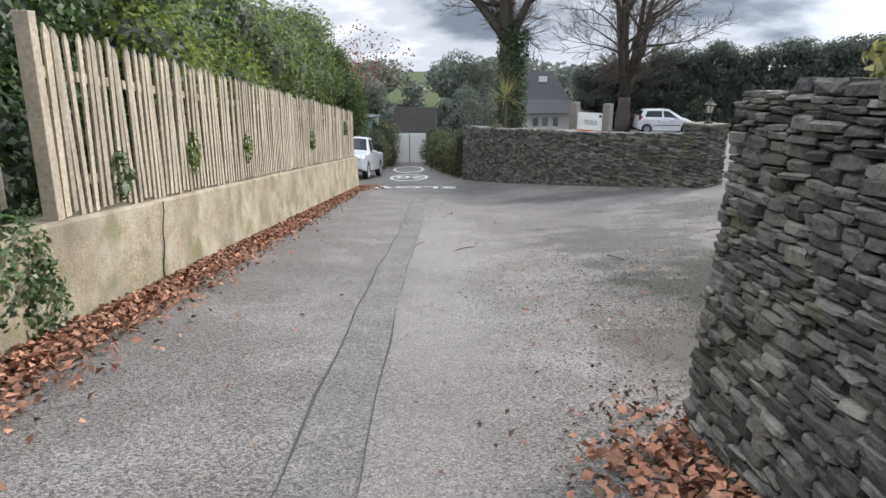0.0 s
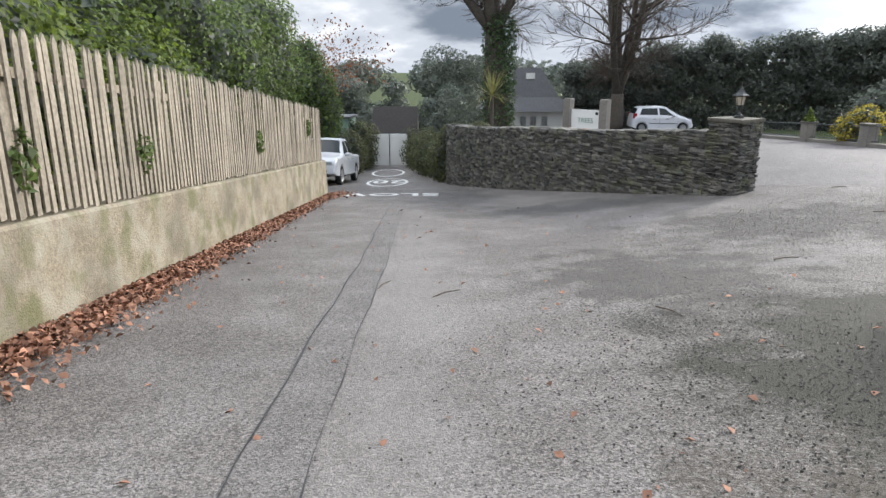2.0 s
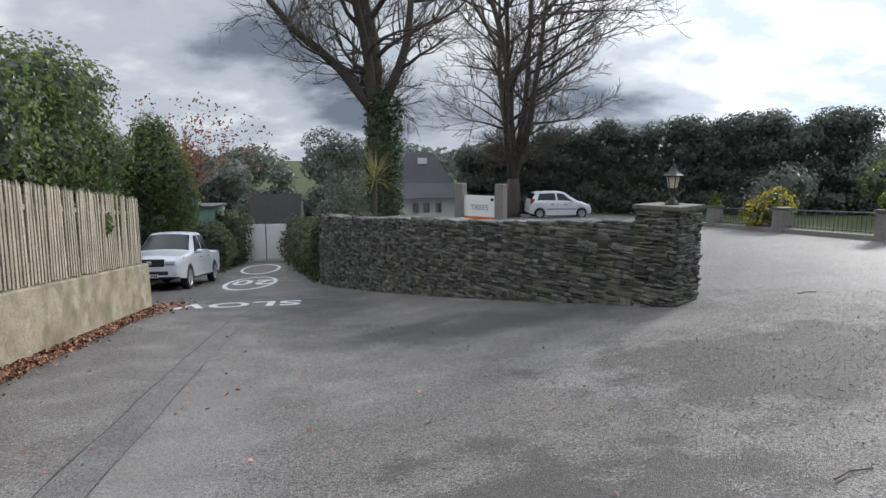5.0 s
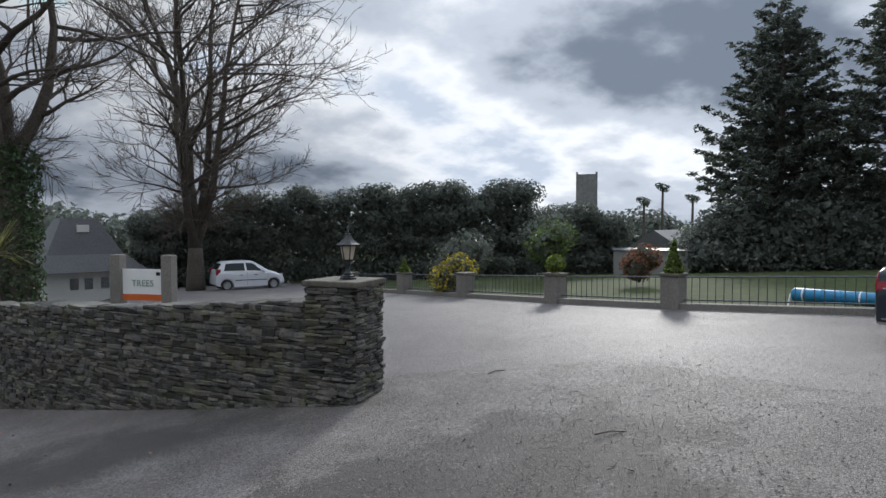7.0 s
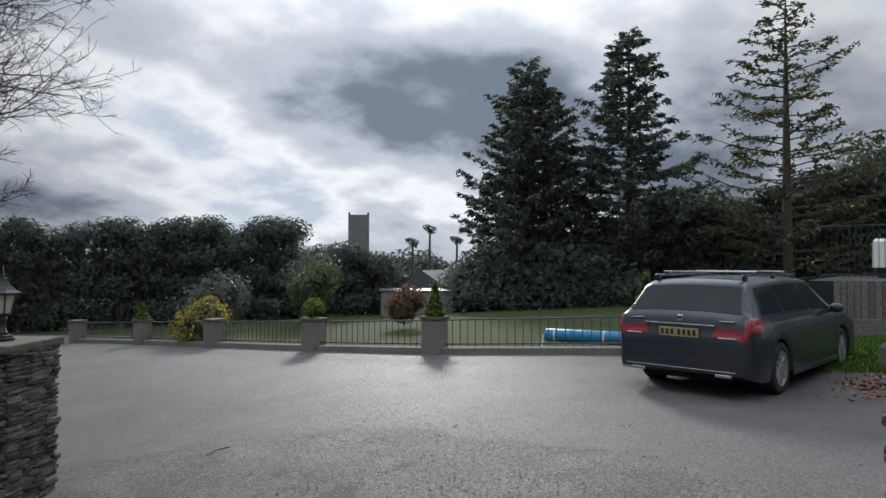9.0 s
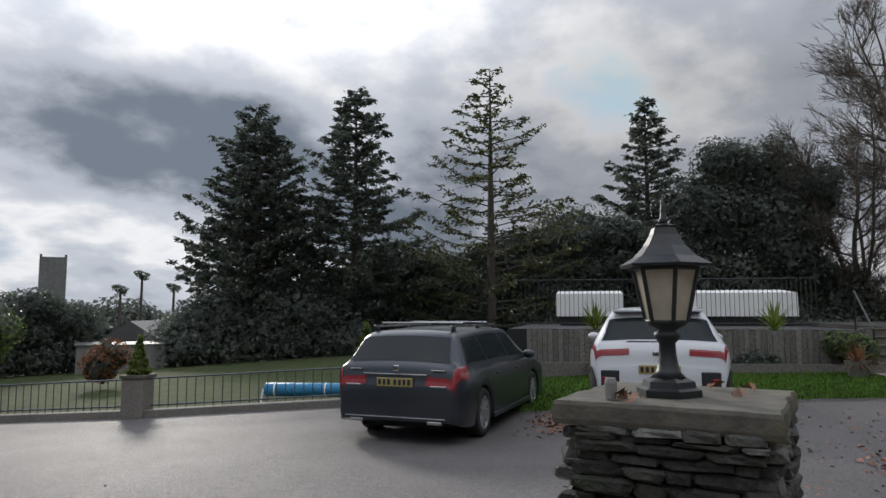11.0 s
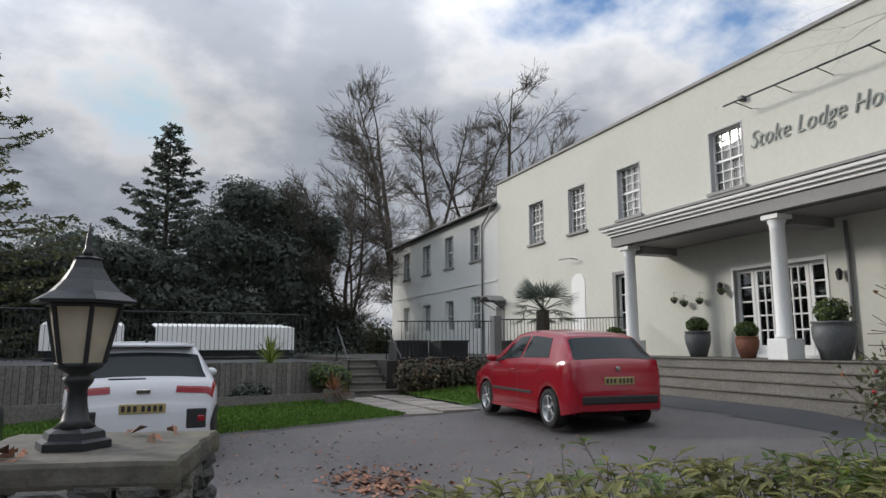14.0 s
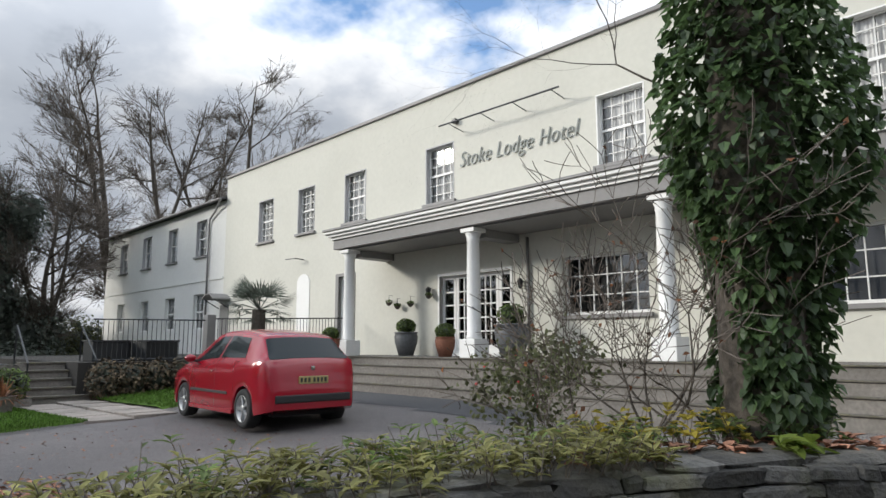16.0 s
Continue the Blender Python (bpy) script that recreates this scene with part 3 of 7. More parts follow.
def sash_window(a, b, z0, z1, cols=3, rows=4, proud=-0.17, surround=None, sill=True, meeting=True, curtain=True):
    """A sash window in its opening, with thin glazing bars."""
    w = part("window", Geo().box(a - 0.001, b + 0.001, proud - 0.13, proud - 0.125, z0, z1), ROOM_DARKNESS, hotel)
    f = 0.055
    g = Geo()
    g.box(a, a + f, proud - 0.05, proud + 0.03, z0, z1).box(b - f, b, proud - 0.05, proud + 0.03, z0, z1)
    g.box(a + f, b - f, proud - 0.05, proud + 0.03, z1 - f, z1).box(a + f, b - f, proud - 0.05, proud + 0.03, z0, z0 + f * 1.3)
    if meeting:
        zm = (z0 + z1) / 2
        g.box(a + f, b - f, proud - 0.04, proud + 0.02, zm - 0.03, zm + 0.03)
    for i in range(1, cols):
        x = a + (b - a) * i / cols
        g.box(x - 0.011, x + 0.011, proud - 0.03, proud + 0.008, z0 + f, z1 - f)
    for j in range(1, rows):
        z = z0 + (z1 - z0) * j / rows
        if not (meeting and abs(z - (z0 + z1) / 2) < 0.05):
            g.box(a + f, b - f, proud - 0.03, proud + 0.006, z - 0.011, z + 0.011)
    part("frame", g, WHITE_PAINT, w, "white painted sash frame")
    part("pane", Geo().face((b - f, proud - 0.02, z0 + f), (a + f, proud - 0.02, z0 + f), (a + f, proud - 0.02, z1 - f), (b - f, proud - 0.02, z1 - f)), PANE, w, "reflecting window glass").visible_shadow = False
    if curtain:
        for lo, hi in ((a + 0.05, a + 0.49 * (b - a)), (b - 0.49 * (b - a), b - 0.05)):
            g = Geo()
            n = 14
            g.loft([[(lo + (hi - lo) * i / n, proud - 0.09 + 0.02 * (i % 2), z) for i in range(n + 1)] for z in (z0 + 0.05, z1 - 0.05)], closed=False, caps=False)
            part("curtain", g, CURTAIN, w)
    if sill:
        part("sill", Geo().box(a - 0.09, b + 0.09, -0.12, 0.09, z0 - 0.09, z0), GREY_PAINT, w, bevel=0.008)
    if surround:
        g = Geo().box(a - 0.002, a + 0.03, -0.16, 0.012, z0, z1).box(b - 0.03, b + 0.002, -0.16, 0.012, z0, z1).box(a, b, -0.16, 0.012, z1 - 0.03, z1 + 0.002)
        part("reveal", g, surround, w)
    return w


for h in MAIN_WINDOWS:
    sash_window(*h, cols=4, rows=6, surround=REVEAL_PAINT if h[0] > 3 else WHITE_PAINT)
for h in WING_WINDOWS:
    sash_window(*h, cols=2, rows=4, surround=REVEAL_PAINT)
for h in WING_LOW:
    sash_window(*h, cols=3, rows=4, sill=False)
sash_window(*PORCH_WINDOW, cols=6, rows=3, meeting=False, curtain=False)
sash_window(*END_WINDOW, cols=6, rows=3, meeting=False, curtain=False)


def glazed_door(a, b, z0, z1, cols, rows, name="door", proud=-0.12):
    w = part(name, Geo().box(a, b, proud - 0.2, proud - 0.195, z0, z1), ROOM_DARKNESS, hotel)
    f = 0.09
    g = Geo().box(a, a + f, proud - 0.05, proud, z0, z1).box(b - f, b, proud - 0.05, proud, z0, z1).box(a + f, b - f, proud - 0.05, proud, z1 - f, z1).box(a + f, b - f, proud - 0.05, proud, z0, z0 + 0.22)
    for i in range(1, cols):
        x = a + f + (b - a - 2 * f) * i / cols
        g.box(x - 0.018, x + 0.018, proud - 0.04, proud - 0.008, z0 + 0.22, z1 - f)
    for j in range(1, rows):
        z = z0 + 0.22 + (z1 - f - z0 - 0.22) * j / rows
        g.box(a + f, b - f, proud - 0.04, proud - 0.008, z - 0.018, z + 0.018)
    part("frame", g, WHITE_PAINT, w, "white painted glazed frame")
    part("pane", Geo().box(a + f, b - f, proud - 0.03, proud - 0.022, z0 + 0.22, z1 - f), PANE, w)
    return w


glazed_door(4.72, 5.26, 0.80, 2.94, 1, 5)
d = glazed_door(3.93, 4.70, 0.80, 2.94, 3, 5)
part("handle", Geo().tube([(3.99, -0.10, 1.75), (3.99, -0.05, 1.75), (4.08, -0.05, 1.75)], 0.012, 6), BLACK_METAL, d)
glazed_door(3.14, 3.91, 0.80, 2.94, 3, 5)
glazed_door(2.62, 3.12, 0.80, 2.94, 1, 5)
g = Geo().box(2.55, 2.62, -0.1, 0.02, TERRACE, 3.02).box(5.26, 5.33, -0.1, 0.02, TERRACE, 3.02).box(2.62, 5.26, -0.1, 0.02, 2.94, 3.02).box(2.62, 5.26, -0.2, 0.03, TERRACE, 0.80)
part("door_surround", g, WHITE_PAINT, hotel)
glazed_door(*SIDE_DOOR, 2, 4)
part("door_surround", Geo().box(10.25, 10.42, -0.1, 0.02, TERRACE, 3.42).box(9.30, 9.42, -0.1, 0.02, TERRACE, 3.42).box(9.42, 10.25, -0.1, 0.02, 3.32, 3.42), GREY_PAINT, hotel)
g = Geo()
n = 12
ring = [(12.05, TERRACE), (12.9, TERRACE)] + [(12.475 + 0.425 * math.cos(math.pi * i / n), 3.25 + 0.34 * math.sin(math.pi * i / n)) for i in range(n + 1)]
g.loft([[(x, y, z) for x, z in ring] for y in (-0.2, 0.02)])
part("arched_panel", g, WHITE_PAINT, hotel, "white arched door panel")
# small flat canopy over the wing door
wd = part("side_door", Geo().box(18.35, 19.15, 0.0, 0.03, TERRACE, 2.75), GREY_PAINT, hotel, "dark side door under a small canopy")
g = Geo()
g.loft([[(18.2 + 1.1 * i / 8, y, 3.0 + 0.22 * math.sin(math.pi * i / 8)) for i in range(9)] + [(19.3 - 1.1 * i / 8, y, 2.95 + 0.22 * math.sin(math.pi * (8 - i) / 8)) for i in range(9)] for y in (0.0, 0.8)])
part("canopy", g, GREY_PAINT, wd)
for bx in (18.3, 19.2):
    part("bracket", Geo().tube([(bx, 0.05, 2.6), (bx, 0.75, 2.98)], 0.02, 6), BLACK_METAL, wd)

# porch
PO = 1.5
porch = part("porch_roof", Geo().box(-7.4, 8.0, 0.0, PO + 0.28, 3.84, 4.12), GREY_PAINT, hotel, "grey painted porch fascia")
part("soffit", Geo().box(-7.2, 7.8, 0.005, PO + 0.1, 3.80, 3.838), GREY_PAINT, porch)
part("cornice", Geo().box(-7.45, 8.05, 0.0, PO + 0.34, 4.124, 4.20), WHITE_PAINT, porch, "pale moulded cornice")
part("cornice", Geo().box(-7.52, 8.12, 0.0, PO + 0.42, 4.204, 4.27), WHITE_PAINT, porch, "pale moulded cornice")
part("cornice", Geo().box(-7.60, 8.20, 0.0, PO + 0.50, 4.274, 4.36), WHITE_PAINT, porch, "pale moulded cornice", bevel=0.02)
part("flat_roof", Geo().box(-7.64, 8.24, 0.0, PO + 0.54, 4.364, 4.42), GREY_PAINT, porch)
part("cross_beam", Geo().box(7.3, 7.75, 0.005, PO - 0.25, 3.6, 3.796), GREY_PAINT, porch)
part("cross_beam", Geo().box(2.3, 2.7, 0.005, PO - 0.25, 3.6, 3.796), GREY_PAINT, porch)
for s in (7.55, 2.5, -2.45, -7.2):
    c = part("column", Geo().lathe([(0.19, 1.16), (0.19, 1.22), (0.17, 1.26), (0.168, 2.2), (0.15, 3.5), (0.165, 3.53), (0.15, 3.56), (0.19, 3.66), (0.19, 3.70)], 20, pose(s, PO, 0)), WHITE_PAINT, hotel, "round white column", smooth=True)
    part("plinth", Geo().box(s - 0.25, s + 0.25, PO - 0.25, PO + 0.25, TERRACE, 1.158), WHITE_PAINT, c, bevel=0.015)
    part("capital", Geo().box(s - 0.22, s + 0.22, PO - 0.22, PO + 0.22, 3.70, 3.80), WHITE_PAINT, c, bevel=0.01)

# name over the porch, with its rail of lamps
LETTER = material("raised_letter", (0.26, 0.28, 0.26), 0.6, tint=0.1, bump=0)


def writing(text, m, size, mat, name, label, depth=0.01, shear=0.0, squeeze=1.0, parent=None, bold=0.0):
    c = bpy.data.curves.new(name, "FONT")
    c.body, c.size, c.extrude, c.shear, c.align_x = text, size, depth, shear, "CENTER"
    c.space_character, c.offset = 1.08, bold
    tmp = bpy.data.objects.new(name, c)
    me = bpy.data.meshes.new_from_object(tmp)
    bpy.data.objects.remove(tmp)
    me.materials.clear()
    me.materials.append(mat)
    ob = new(name, me)
    if parent:
        ob.parent = parent
    ob.matrix_basis = m @ Matrix.Diagonal((squeeze, 1, 1, 1))
    return tagged(ob, label)


writing("Stoke Lodge Hotel", pose(2.42, 0.03, 5.98, 90, 0, 180), 0.62, LETTER, "sign_lettering", "grey-green raised letters on the wall", 0.012, 0.32, 0.78, hotel, -0.006)
rail = part("lamp_rail", Geo().tube([(0.55, 0.55, 7.10), (4.7, 0.55, 7.14)], 0.025, 6), BLACK_METAL, hotel, "thin dark sign-lighting rail")
for s in (0.8, 2.0, 3.1, 4.3):
    part("bracket", Geo().tube([(s, 0, 7.02), (s, 0.55, 7.11)], 0.014, 5), BLACK_METAL, rail)
part("floodlight", Geo().box(4.45, 4.6, 0, 0.15, 7.3, 7.42), BLACK_METAL, hotel, bevel=0.01)
part("wall_lamp_arm", Geo().tube([(12.5, 0.0, 4.12), (12.5, 0.35, 4.14), (13.2, 0.35, 4.16)], 0.018, 5), BLACK_METAL, hotel)

# terrace and steps before the porch
step_set = thing("porch_steps", HOTEL, "wide weathered stone steps up to the hotel porch", "steps", kind="structure")
part("terrace", Geo().box(-8, 8.6, 0.01, 2.9, -0.6, TERRACE), STEP_STONE, step_set)
for i in range(3):
    z = TERRACE - 0.18 * (i + 1)
    part("step", Geo().box(-8, 8.6, 2.902 + 0.36 * i, 2.902 + 0.36 * (i + 1) - 0.002, -0.6, z), STEP_STONE, step_set, bevel=0.015)
    part("nosing", Geo().box(-8, 8.6, 2.86 + 0.36 * (i + 1) - 0.05, 2.89 + 0.36 * (i + 1) + 0.04, z + 0.003, z + 0.03), CAPSTONE, step_set, bevel=0.008)
part("nosing", Geo().box(-8, 8.6, 2.80, 2.94, TERRACE + 0.003, TERRACE + 0.03), CAPSTONE, step_set, bevel=0.008)

# raised side terrace behind a planted bank
tagged(part("side_terrace", Geo().loft([[(20.6, 1.7, z), (34, 0.5, z), (36, -10, z), (19.2, -7.0, z)] for z in (-0.6, 0.62)]), MORTAR), "raised paved terrace beside the hotel wing", "terrace", kind="structure")

# ---------------------------------------------------------------- plants: generators
def bare_branches(base, height, spread, seed, levels=6, trunk=0.35, lean=(0, 0), fork=0.3, sides=6, up=0.35, kids=(2, 3), bow=0.25, fine=0.0):
    """A trunk with limbs, branches and twigs, thinning to the tips. Returns geometry for thick and thin wood, and the tips."""
    r = random.Random(seed)
    thick, thin, tips = Geo(), Geo(), []

    def grow(p, d, length, rad, lev):
        n = 4 if lev < 3 else 3
        pts, rr = [p], [rad]
        for i in range(n):
            d = (d + Vector((r.uniform(-1, 1), r.uniform(-1, 1), r.uniform(-0.4, 1) * up)) * bow * (0.5 if lev == 0 else 1)).normalized()
            p = p + d * (length / n)
            pts.append(p)
            rr.append(max(fine, rad * (1 - 0.42 * (i + 1) / n)))
        (thick if lev < 3 else thin).tube(pts, rr, max(3, sides - lev))
        if lev >= levels:
            tips.append(p)
            return
        k = r.choice(kids) + (1 if lev in (1, 2) else 0)
        for i in range(k):
            a = 2 * math.pi * (i + r.uniform(-0.3, 0.3)) / k + lev
            side = d.orthogonal().normalized()
            side = (side * math.cos(a) + d.cross(side) * math.sin(a)).normalized()
            sp = spread * r.uniform(0.6, 1.25)
            nd = (d + side * sp + Vector((0, 0, up * 0.3))).normalized()
            grow(p, nd, length * r.uniform(0.62, 0.86), rr[-1] * r.uniform(0.62, 0.82), lev + 1)
        if lev >= 1:
            for i in range(2 if lev < 3 else 1):
                q = pts[r.randint(1, len(pts) - 2)]
                side = Vector((r.uniform(-1, 1), r.uniform(-1, 1), r.uniform(-0.2, 0.8))).normalized()
                grow(q, (d * 0.5 + side).normalized(), length * 0.5, rr[-1] * 0.5, min(levels, lev + 2))

    grow(Vector(base), Vector((lean[0], lean[1], 1)).normalized(), height * fork, trunk, 0)
    return thick, thin, tips


def bare_tree(x, y, height, seed, label, trunk=0.35, spread=0.6, levels=6, lean=(0, 0), fork=0.28, ivy=0, buds=None, z=None, name="bare_tree", **kw):
    z = ground_z(x, y) - 0.1 if z is None else z
    t = thing(name, pose(x, y, z), label, "tree")
    thick, thin, tips = bare_branches((0, 0, 0), height, spread, seed, levels, trunk, lean, fork, **kw)
    part("trunk", thick, BARK, t, smooth=True)
    part("branchwork", thin, TWIG, t)
    if ivy:
        part("ivy", leaves("ivy", [(lean[0] * h, lean[1] * h, h, trunk * 1.25, trunk * 1.25, ivy * 0.12) for h in np.linspace(0.3, ivy, 9)], 9000, 0.14, LEAF_IVY), LEAF_IVY, t)
    if buds:
        c = np.array([tuple(p) for p in tips])
        c = c[RNG.integers(0, len(c), buds[1])] + RNG.normal(size=(buds[1], 3)) * 0.18
        part("leaves", quads("leaves", c, unit(buds[1]), unit(buds[1]), 0.13, 0.18, buds[0]), buds[0], t)
    return t


def conifer(x, y, height, width, seed, label, trunk=0.3, z=None, mat=LEAF_DARK, density=1.0, start=0.06, rise=0.35, twin=0, taper=0.8, bare=0.0):
    """Stems ringed with upswept branches that carry flat feathered sprays, drooping at their ends."""
    r = random.Random(seed)
    z = ground_z(x, y) - 0.1 if z is None else z
    t = thing("conifer", pose(x, y, z), label, "tree")
    stems = [(0.0, 0.0, 1.0)] + [(r.uniform(-1.3, 1.3), r.uniform(-1.3, 1.3), r.uniform(0.86, 0.98)) for _ in range(twin)]
    wood, cs, ups = Geo(), [], []
    for sx, sy, sh in stems:
        wood.tube([(sx * 0.3, sy * 0.3, 0), (sx, sy, height * sh * 0.5), (sx, sy, height * sh)], [trunk, trunk * 0.6, 0.02], 7)
        n = int((150 if twin == 0 else 100) * density)
        for i in range(n):
            f = start + (1 - start) * (i + r.random()) / n
            reach = width * (1 - f) ** taper * r.uniform(0.45, 1.12) * (1 if f > 0.15 else 0.8) + 0.25
            ang = i * 2.4 + r.uniform(-0.5, 0.5)
            out = Vector((math.cos(ang), math.sin(ang), 0))
            side = Vector((-math.sin(ang), math.cos(ang), 0))
            b0 = Vector((sx, sy, height * sh * f))
            lift = rise * reach * r.uniform(0.3, 1.2)
            mid = b0 + out * reach * 0.55 + Vector((0, 0, lift * 0.35))
            b1 = b0 + out * reach + Vector((0, 0, lift))
            wood.tube([b0, mid, b1], [0.05, 0.03, 0.01], 3)
            for k in range(max(4, int(7 * reach))):          # side sprays along the branch
                u = r.uniform(0.2, 1.0)
                q = b0.lerp(mid, u / 0.55) if u < 0.55 else mid.lerp(b1, (u - 0.55) / 0.45)
                sd = r.choice((-1, 1))
                d = (out * r.uniform(0.5, 1.1) + side * sd * r.uniform(0.3, 1.0) + Vector((0, 0, r.uniform(-0.25, 0.35)))).normalized()
                L = (0.35 + 0.22 * reach * (1.1 - u)) * r.uniform(0.7, 1.2)
                if bare and r.random() < 0.5:
                    wood.tube([q, q + d * L], [0.014, 0.004], 3)
                for _ in range(int(7 * density * (1 - bare)) + 2):
                    w = r.uniform(0.1, 1.0)
                    c = q + d * L * w + Vector((r.gauss(0, 0.07), r.gauss(0, 0.07), r.gauss(0, 0.05) - 0.12 * L * w * w))
                    cs.append(c)
                    ups.append(d + Vector((r.uniform(-0.5, 0.5), r.uniform(-0.5, 0.5), r.uniform(-0.5, 0.3))))
    part("trunk", wood, BARK, t)
    cs, ups = np.array([tuple(c) for c in cs]), np.array([tuple(u) for u in ups])
    k = len(cs)
    nrm = unit(k) * 0.9 + np.array([0, 0, 0.7])
    nrm /= np.linalg.norm(nrm, axis=1)[:, None]
    sz = 0.30 * (0.6 + 0.8 * RNG.random(k))
    part("crown", quads("crown", cs, nrm, ups, sz * 0.36, sz, mat), mat, t)
    return t


def crown_tree(x, y, z, height, wide, low, label, seed, trunk=0.45, leaders=4, limbs=13, lean=(0.0, 0.0), ivy=0, fine=0.011, crook=0.2, spread=(0.2, 0.6), stout=0.5, divide=0.6):
    """A winter tree: a short bole that divides into rising leaders, each with limbs, branches and twigs that fill a rounded crown."""
    r = random.Random(seed)
    t = thing("bare_tree", pose(x, y, z), label, "tree")
    wood, twigs = Geo(), Geo()
    mid_z, half = (low + height) / 2, (height - low) / 2

    def edge(h):
        return wide * math.sqrt(max(0.03, 1 - ((h - mid_z) / half) ** 2))

    def wander(p, d, length, n, bend, up):
        pts = [p]
        for _ in range(n):
            d = (d + Vector((r.uniform(-1, 1), r.uniform(-1, 1), r.uniform(-0.7, 0.7))) * bend + Vector((0, 0, up))).normalized()
            p = p + d * (length / n)
            pts.append(p)
        return pts, d

    def taper(a, b, n):
        return [a + (b - a) * k / n for k in range(n + 1)]

    fork = low * divide
    bole, _ = wander(Vector((0, 0, 0)), Vector((lean[0], lean[1], 1)).normalized(), fork, 4, 0.06, 0.1)
    wood.tube(bole, taper(trunk * 1.1, trunk * 0.78, 4), 10)
    top = bole[-1]
    turn = r.uniform(0, 6.28)
    for k in range(leaders):
        a = turn + 2 * math.pi * k / leaders
        sp = r.uniform(*spread) if k else 0.06
        d = Vector((math.cos(a) * sp, math.sin(a) * sp, 1)).normalized()
        lead, _ = wander(top, d, (height - fork) * r.uniform(0.82, 0.98), 9, crook * 0.6, 0.05)
        rad = taper(trunk * (stout if k else 0.74), 0.03, 9)
        wood.tube(lead, rad, 7)
        for m in range(limbs):
            u = 0.04 + 0.94 * (m + r.random()) / limbs
            i = min(8, int(u * 9))
            p = lead[i].lerp(lead[i + 1], u * 9 - i)
            b = r.uniform(0, 6.28) if p.xy.length < 0.6 else math.atan2(p.y, p.x) + r.gauss(0, 0.9)
            room = max(0.6, edge(p.z) - p.xy.length * 0.75)
            length = room * r.uniform(0.75, 1.1)
            limb, ld = wander(p, Vector((math.cos(b), math.sin(b), r.uniform(0.05, 1.0))).normalized(), length, 5, crook, 0.03)
            lr = taper(min(rad[i] * 0.6, 0.02 + 0.022 * length), 0.014, 5)
            wood.tube(limb, lr, 5)
            for q in range(8):
                v = r.uniform(0.15, 1.0)
                j = min(4, int(v * 5))
                p2 = limb[j].lerp(limb[j + 1], v * 5 - j)
                d2 = (ld + Vector((r.gauss(0, 0.5), r.gauss(0, 0.5), r.gauss(0.1, 0.45)))).normalized()
                l2 = length * r.uniform(0.32, 0.6) + 0.4
                br, bd = wander(p2, d2, l2, 3, crook * 1.2, 0.04)
                twigs.tube(br, taper(max(fine * 1.3, lr[j] * 0.5), fine, 3), 4)
                for w in range(6):
                    p3 = br[r.randint(1, 3)]
                    d3 = (bd + Vector((r.gauss(0, 0.45), r.gauss(0, 0.45), r.gauss(0.1, 0.4)))).normalized()
                    tw, td = wander(p3, d3, r.uniform(0.5, 1.3), 2, 0.3, 0.06)
                    twigs.tube(tw, [fine, fine * 0.9, fine * 0.6], 3)
                    for _ in range(2):
                        e = tw[1] + (td + Vector((r.gauss(0, 0.45), r.gauss(0, 0.45), r.gauss(0, 0.4)))).normalized() * r.uniform(0.3, 0.7)
                        twigs.tube([tw[1], e], [fine * 0.8, fine * 0.5], 3)
    part("trunk", wood, BARK, t, smooth=True)
    tagged(part("branchwork", twigs, TWIG, t), kind="stuff")
    if ivy:
        part("ivy", leaves("ivy", [(lean[0] * h, lean[1] * h, h, trunk * 1.3, trunk * 1.3, ivy * 0.12) for h in np.linspace(0.3, ivy, 9)], 9000, 0.14, LEAF_IVY), LEAF_IVY, t)
    return t


def bush(name, blobs, count, size, mat, label, category="bush", kind="", inner=True):
    """A leafy mass: clumps of leaves over a darker heart, so that no light shows straight through."""
    zlow = min(b[2] - b[5] for b in blobs)
    x, y = blobs[0][0], blobs[0][1]
    t = thing(name, pose(x, y, zlow), label, category, kind=kind)
    loc = [(b[0] - x, b[1] - y, b[2] - zlow, *b[3:]) for b in blobs]
    part("leaves", leaves("leaves", loc, count, size, mat), mat, t)
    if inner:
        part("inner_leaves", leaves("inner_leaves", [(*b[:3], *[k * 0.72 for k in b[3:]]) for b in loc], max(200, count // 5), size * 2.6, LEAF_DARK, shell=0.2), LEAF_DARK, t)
    return t


def hedge_line(name, p0, p1, height, depth, count, size, mat, label, seed=1, base=None, step=1.3, vary=0.25):
    r = random.Random(seed)
    L = math.dist(p0, p1)
    blobs = []
    n = max(2, int(L / step))
    for i in range(n + 1):
        u = i / n
        x, y = p0[0] + (p1[0] - p0[0]) * u, p0[1] + (p1[1] - p0[1]) * u
        z = ground_z(x, y) if base is None else base
        h = height * r.uniform(1 - vary, 1 + vary * 0.5)
        k = max(1, round(h / 1.6))
        for j in range(k):
            blobs.append((x + r.uniform(-0.2, 0.2), y + r.uniform(-0.2, 0.2), z + h * (j + 0.5) / k, step * r.uniform(0.6, 0.85) + 0.15, depth * r.uniform(0.45, 0.6), h / k * 0.62))
    return bush(name, blobs, count, size, mat, label, "hedge")


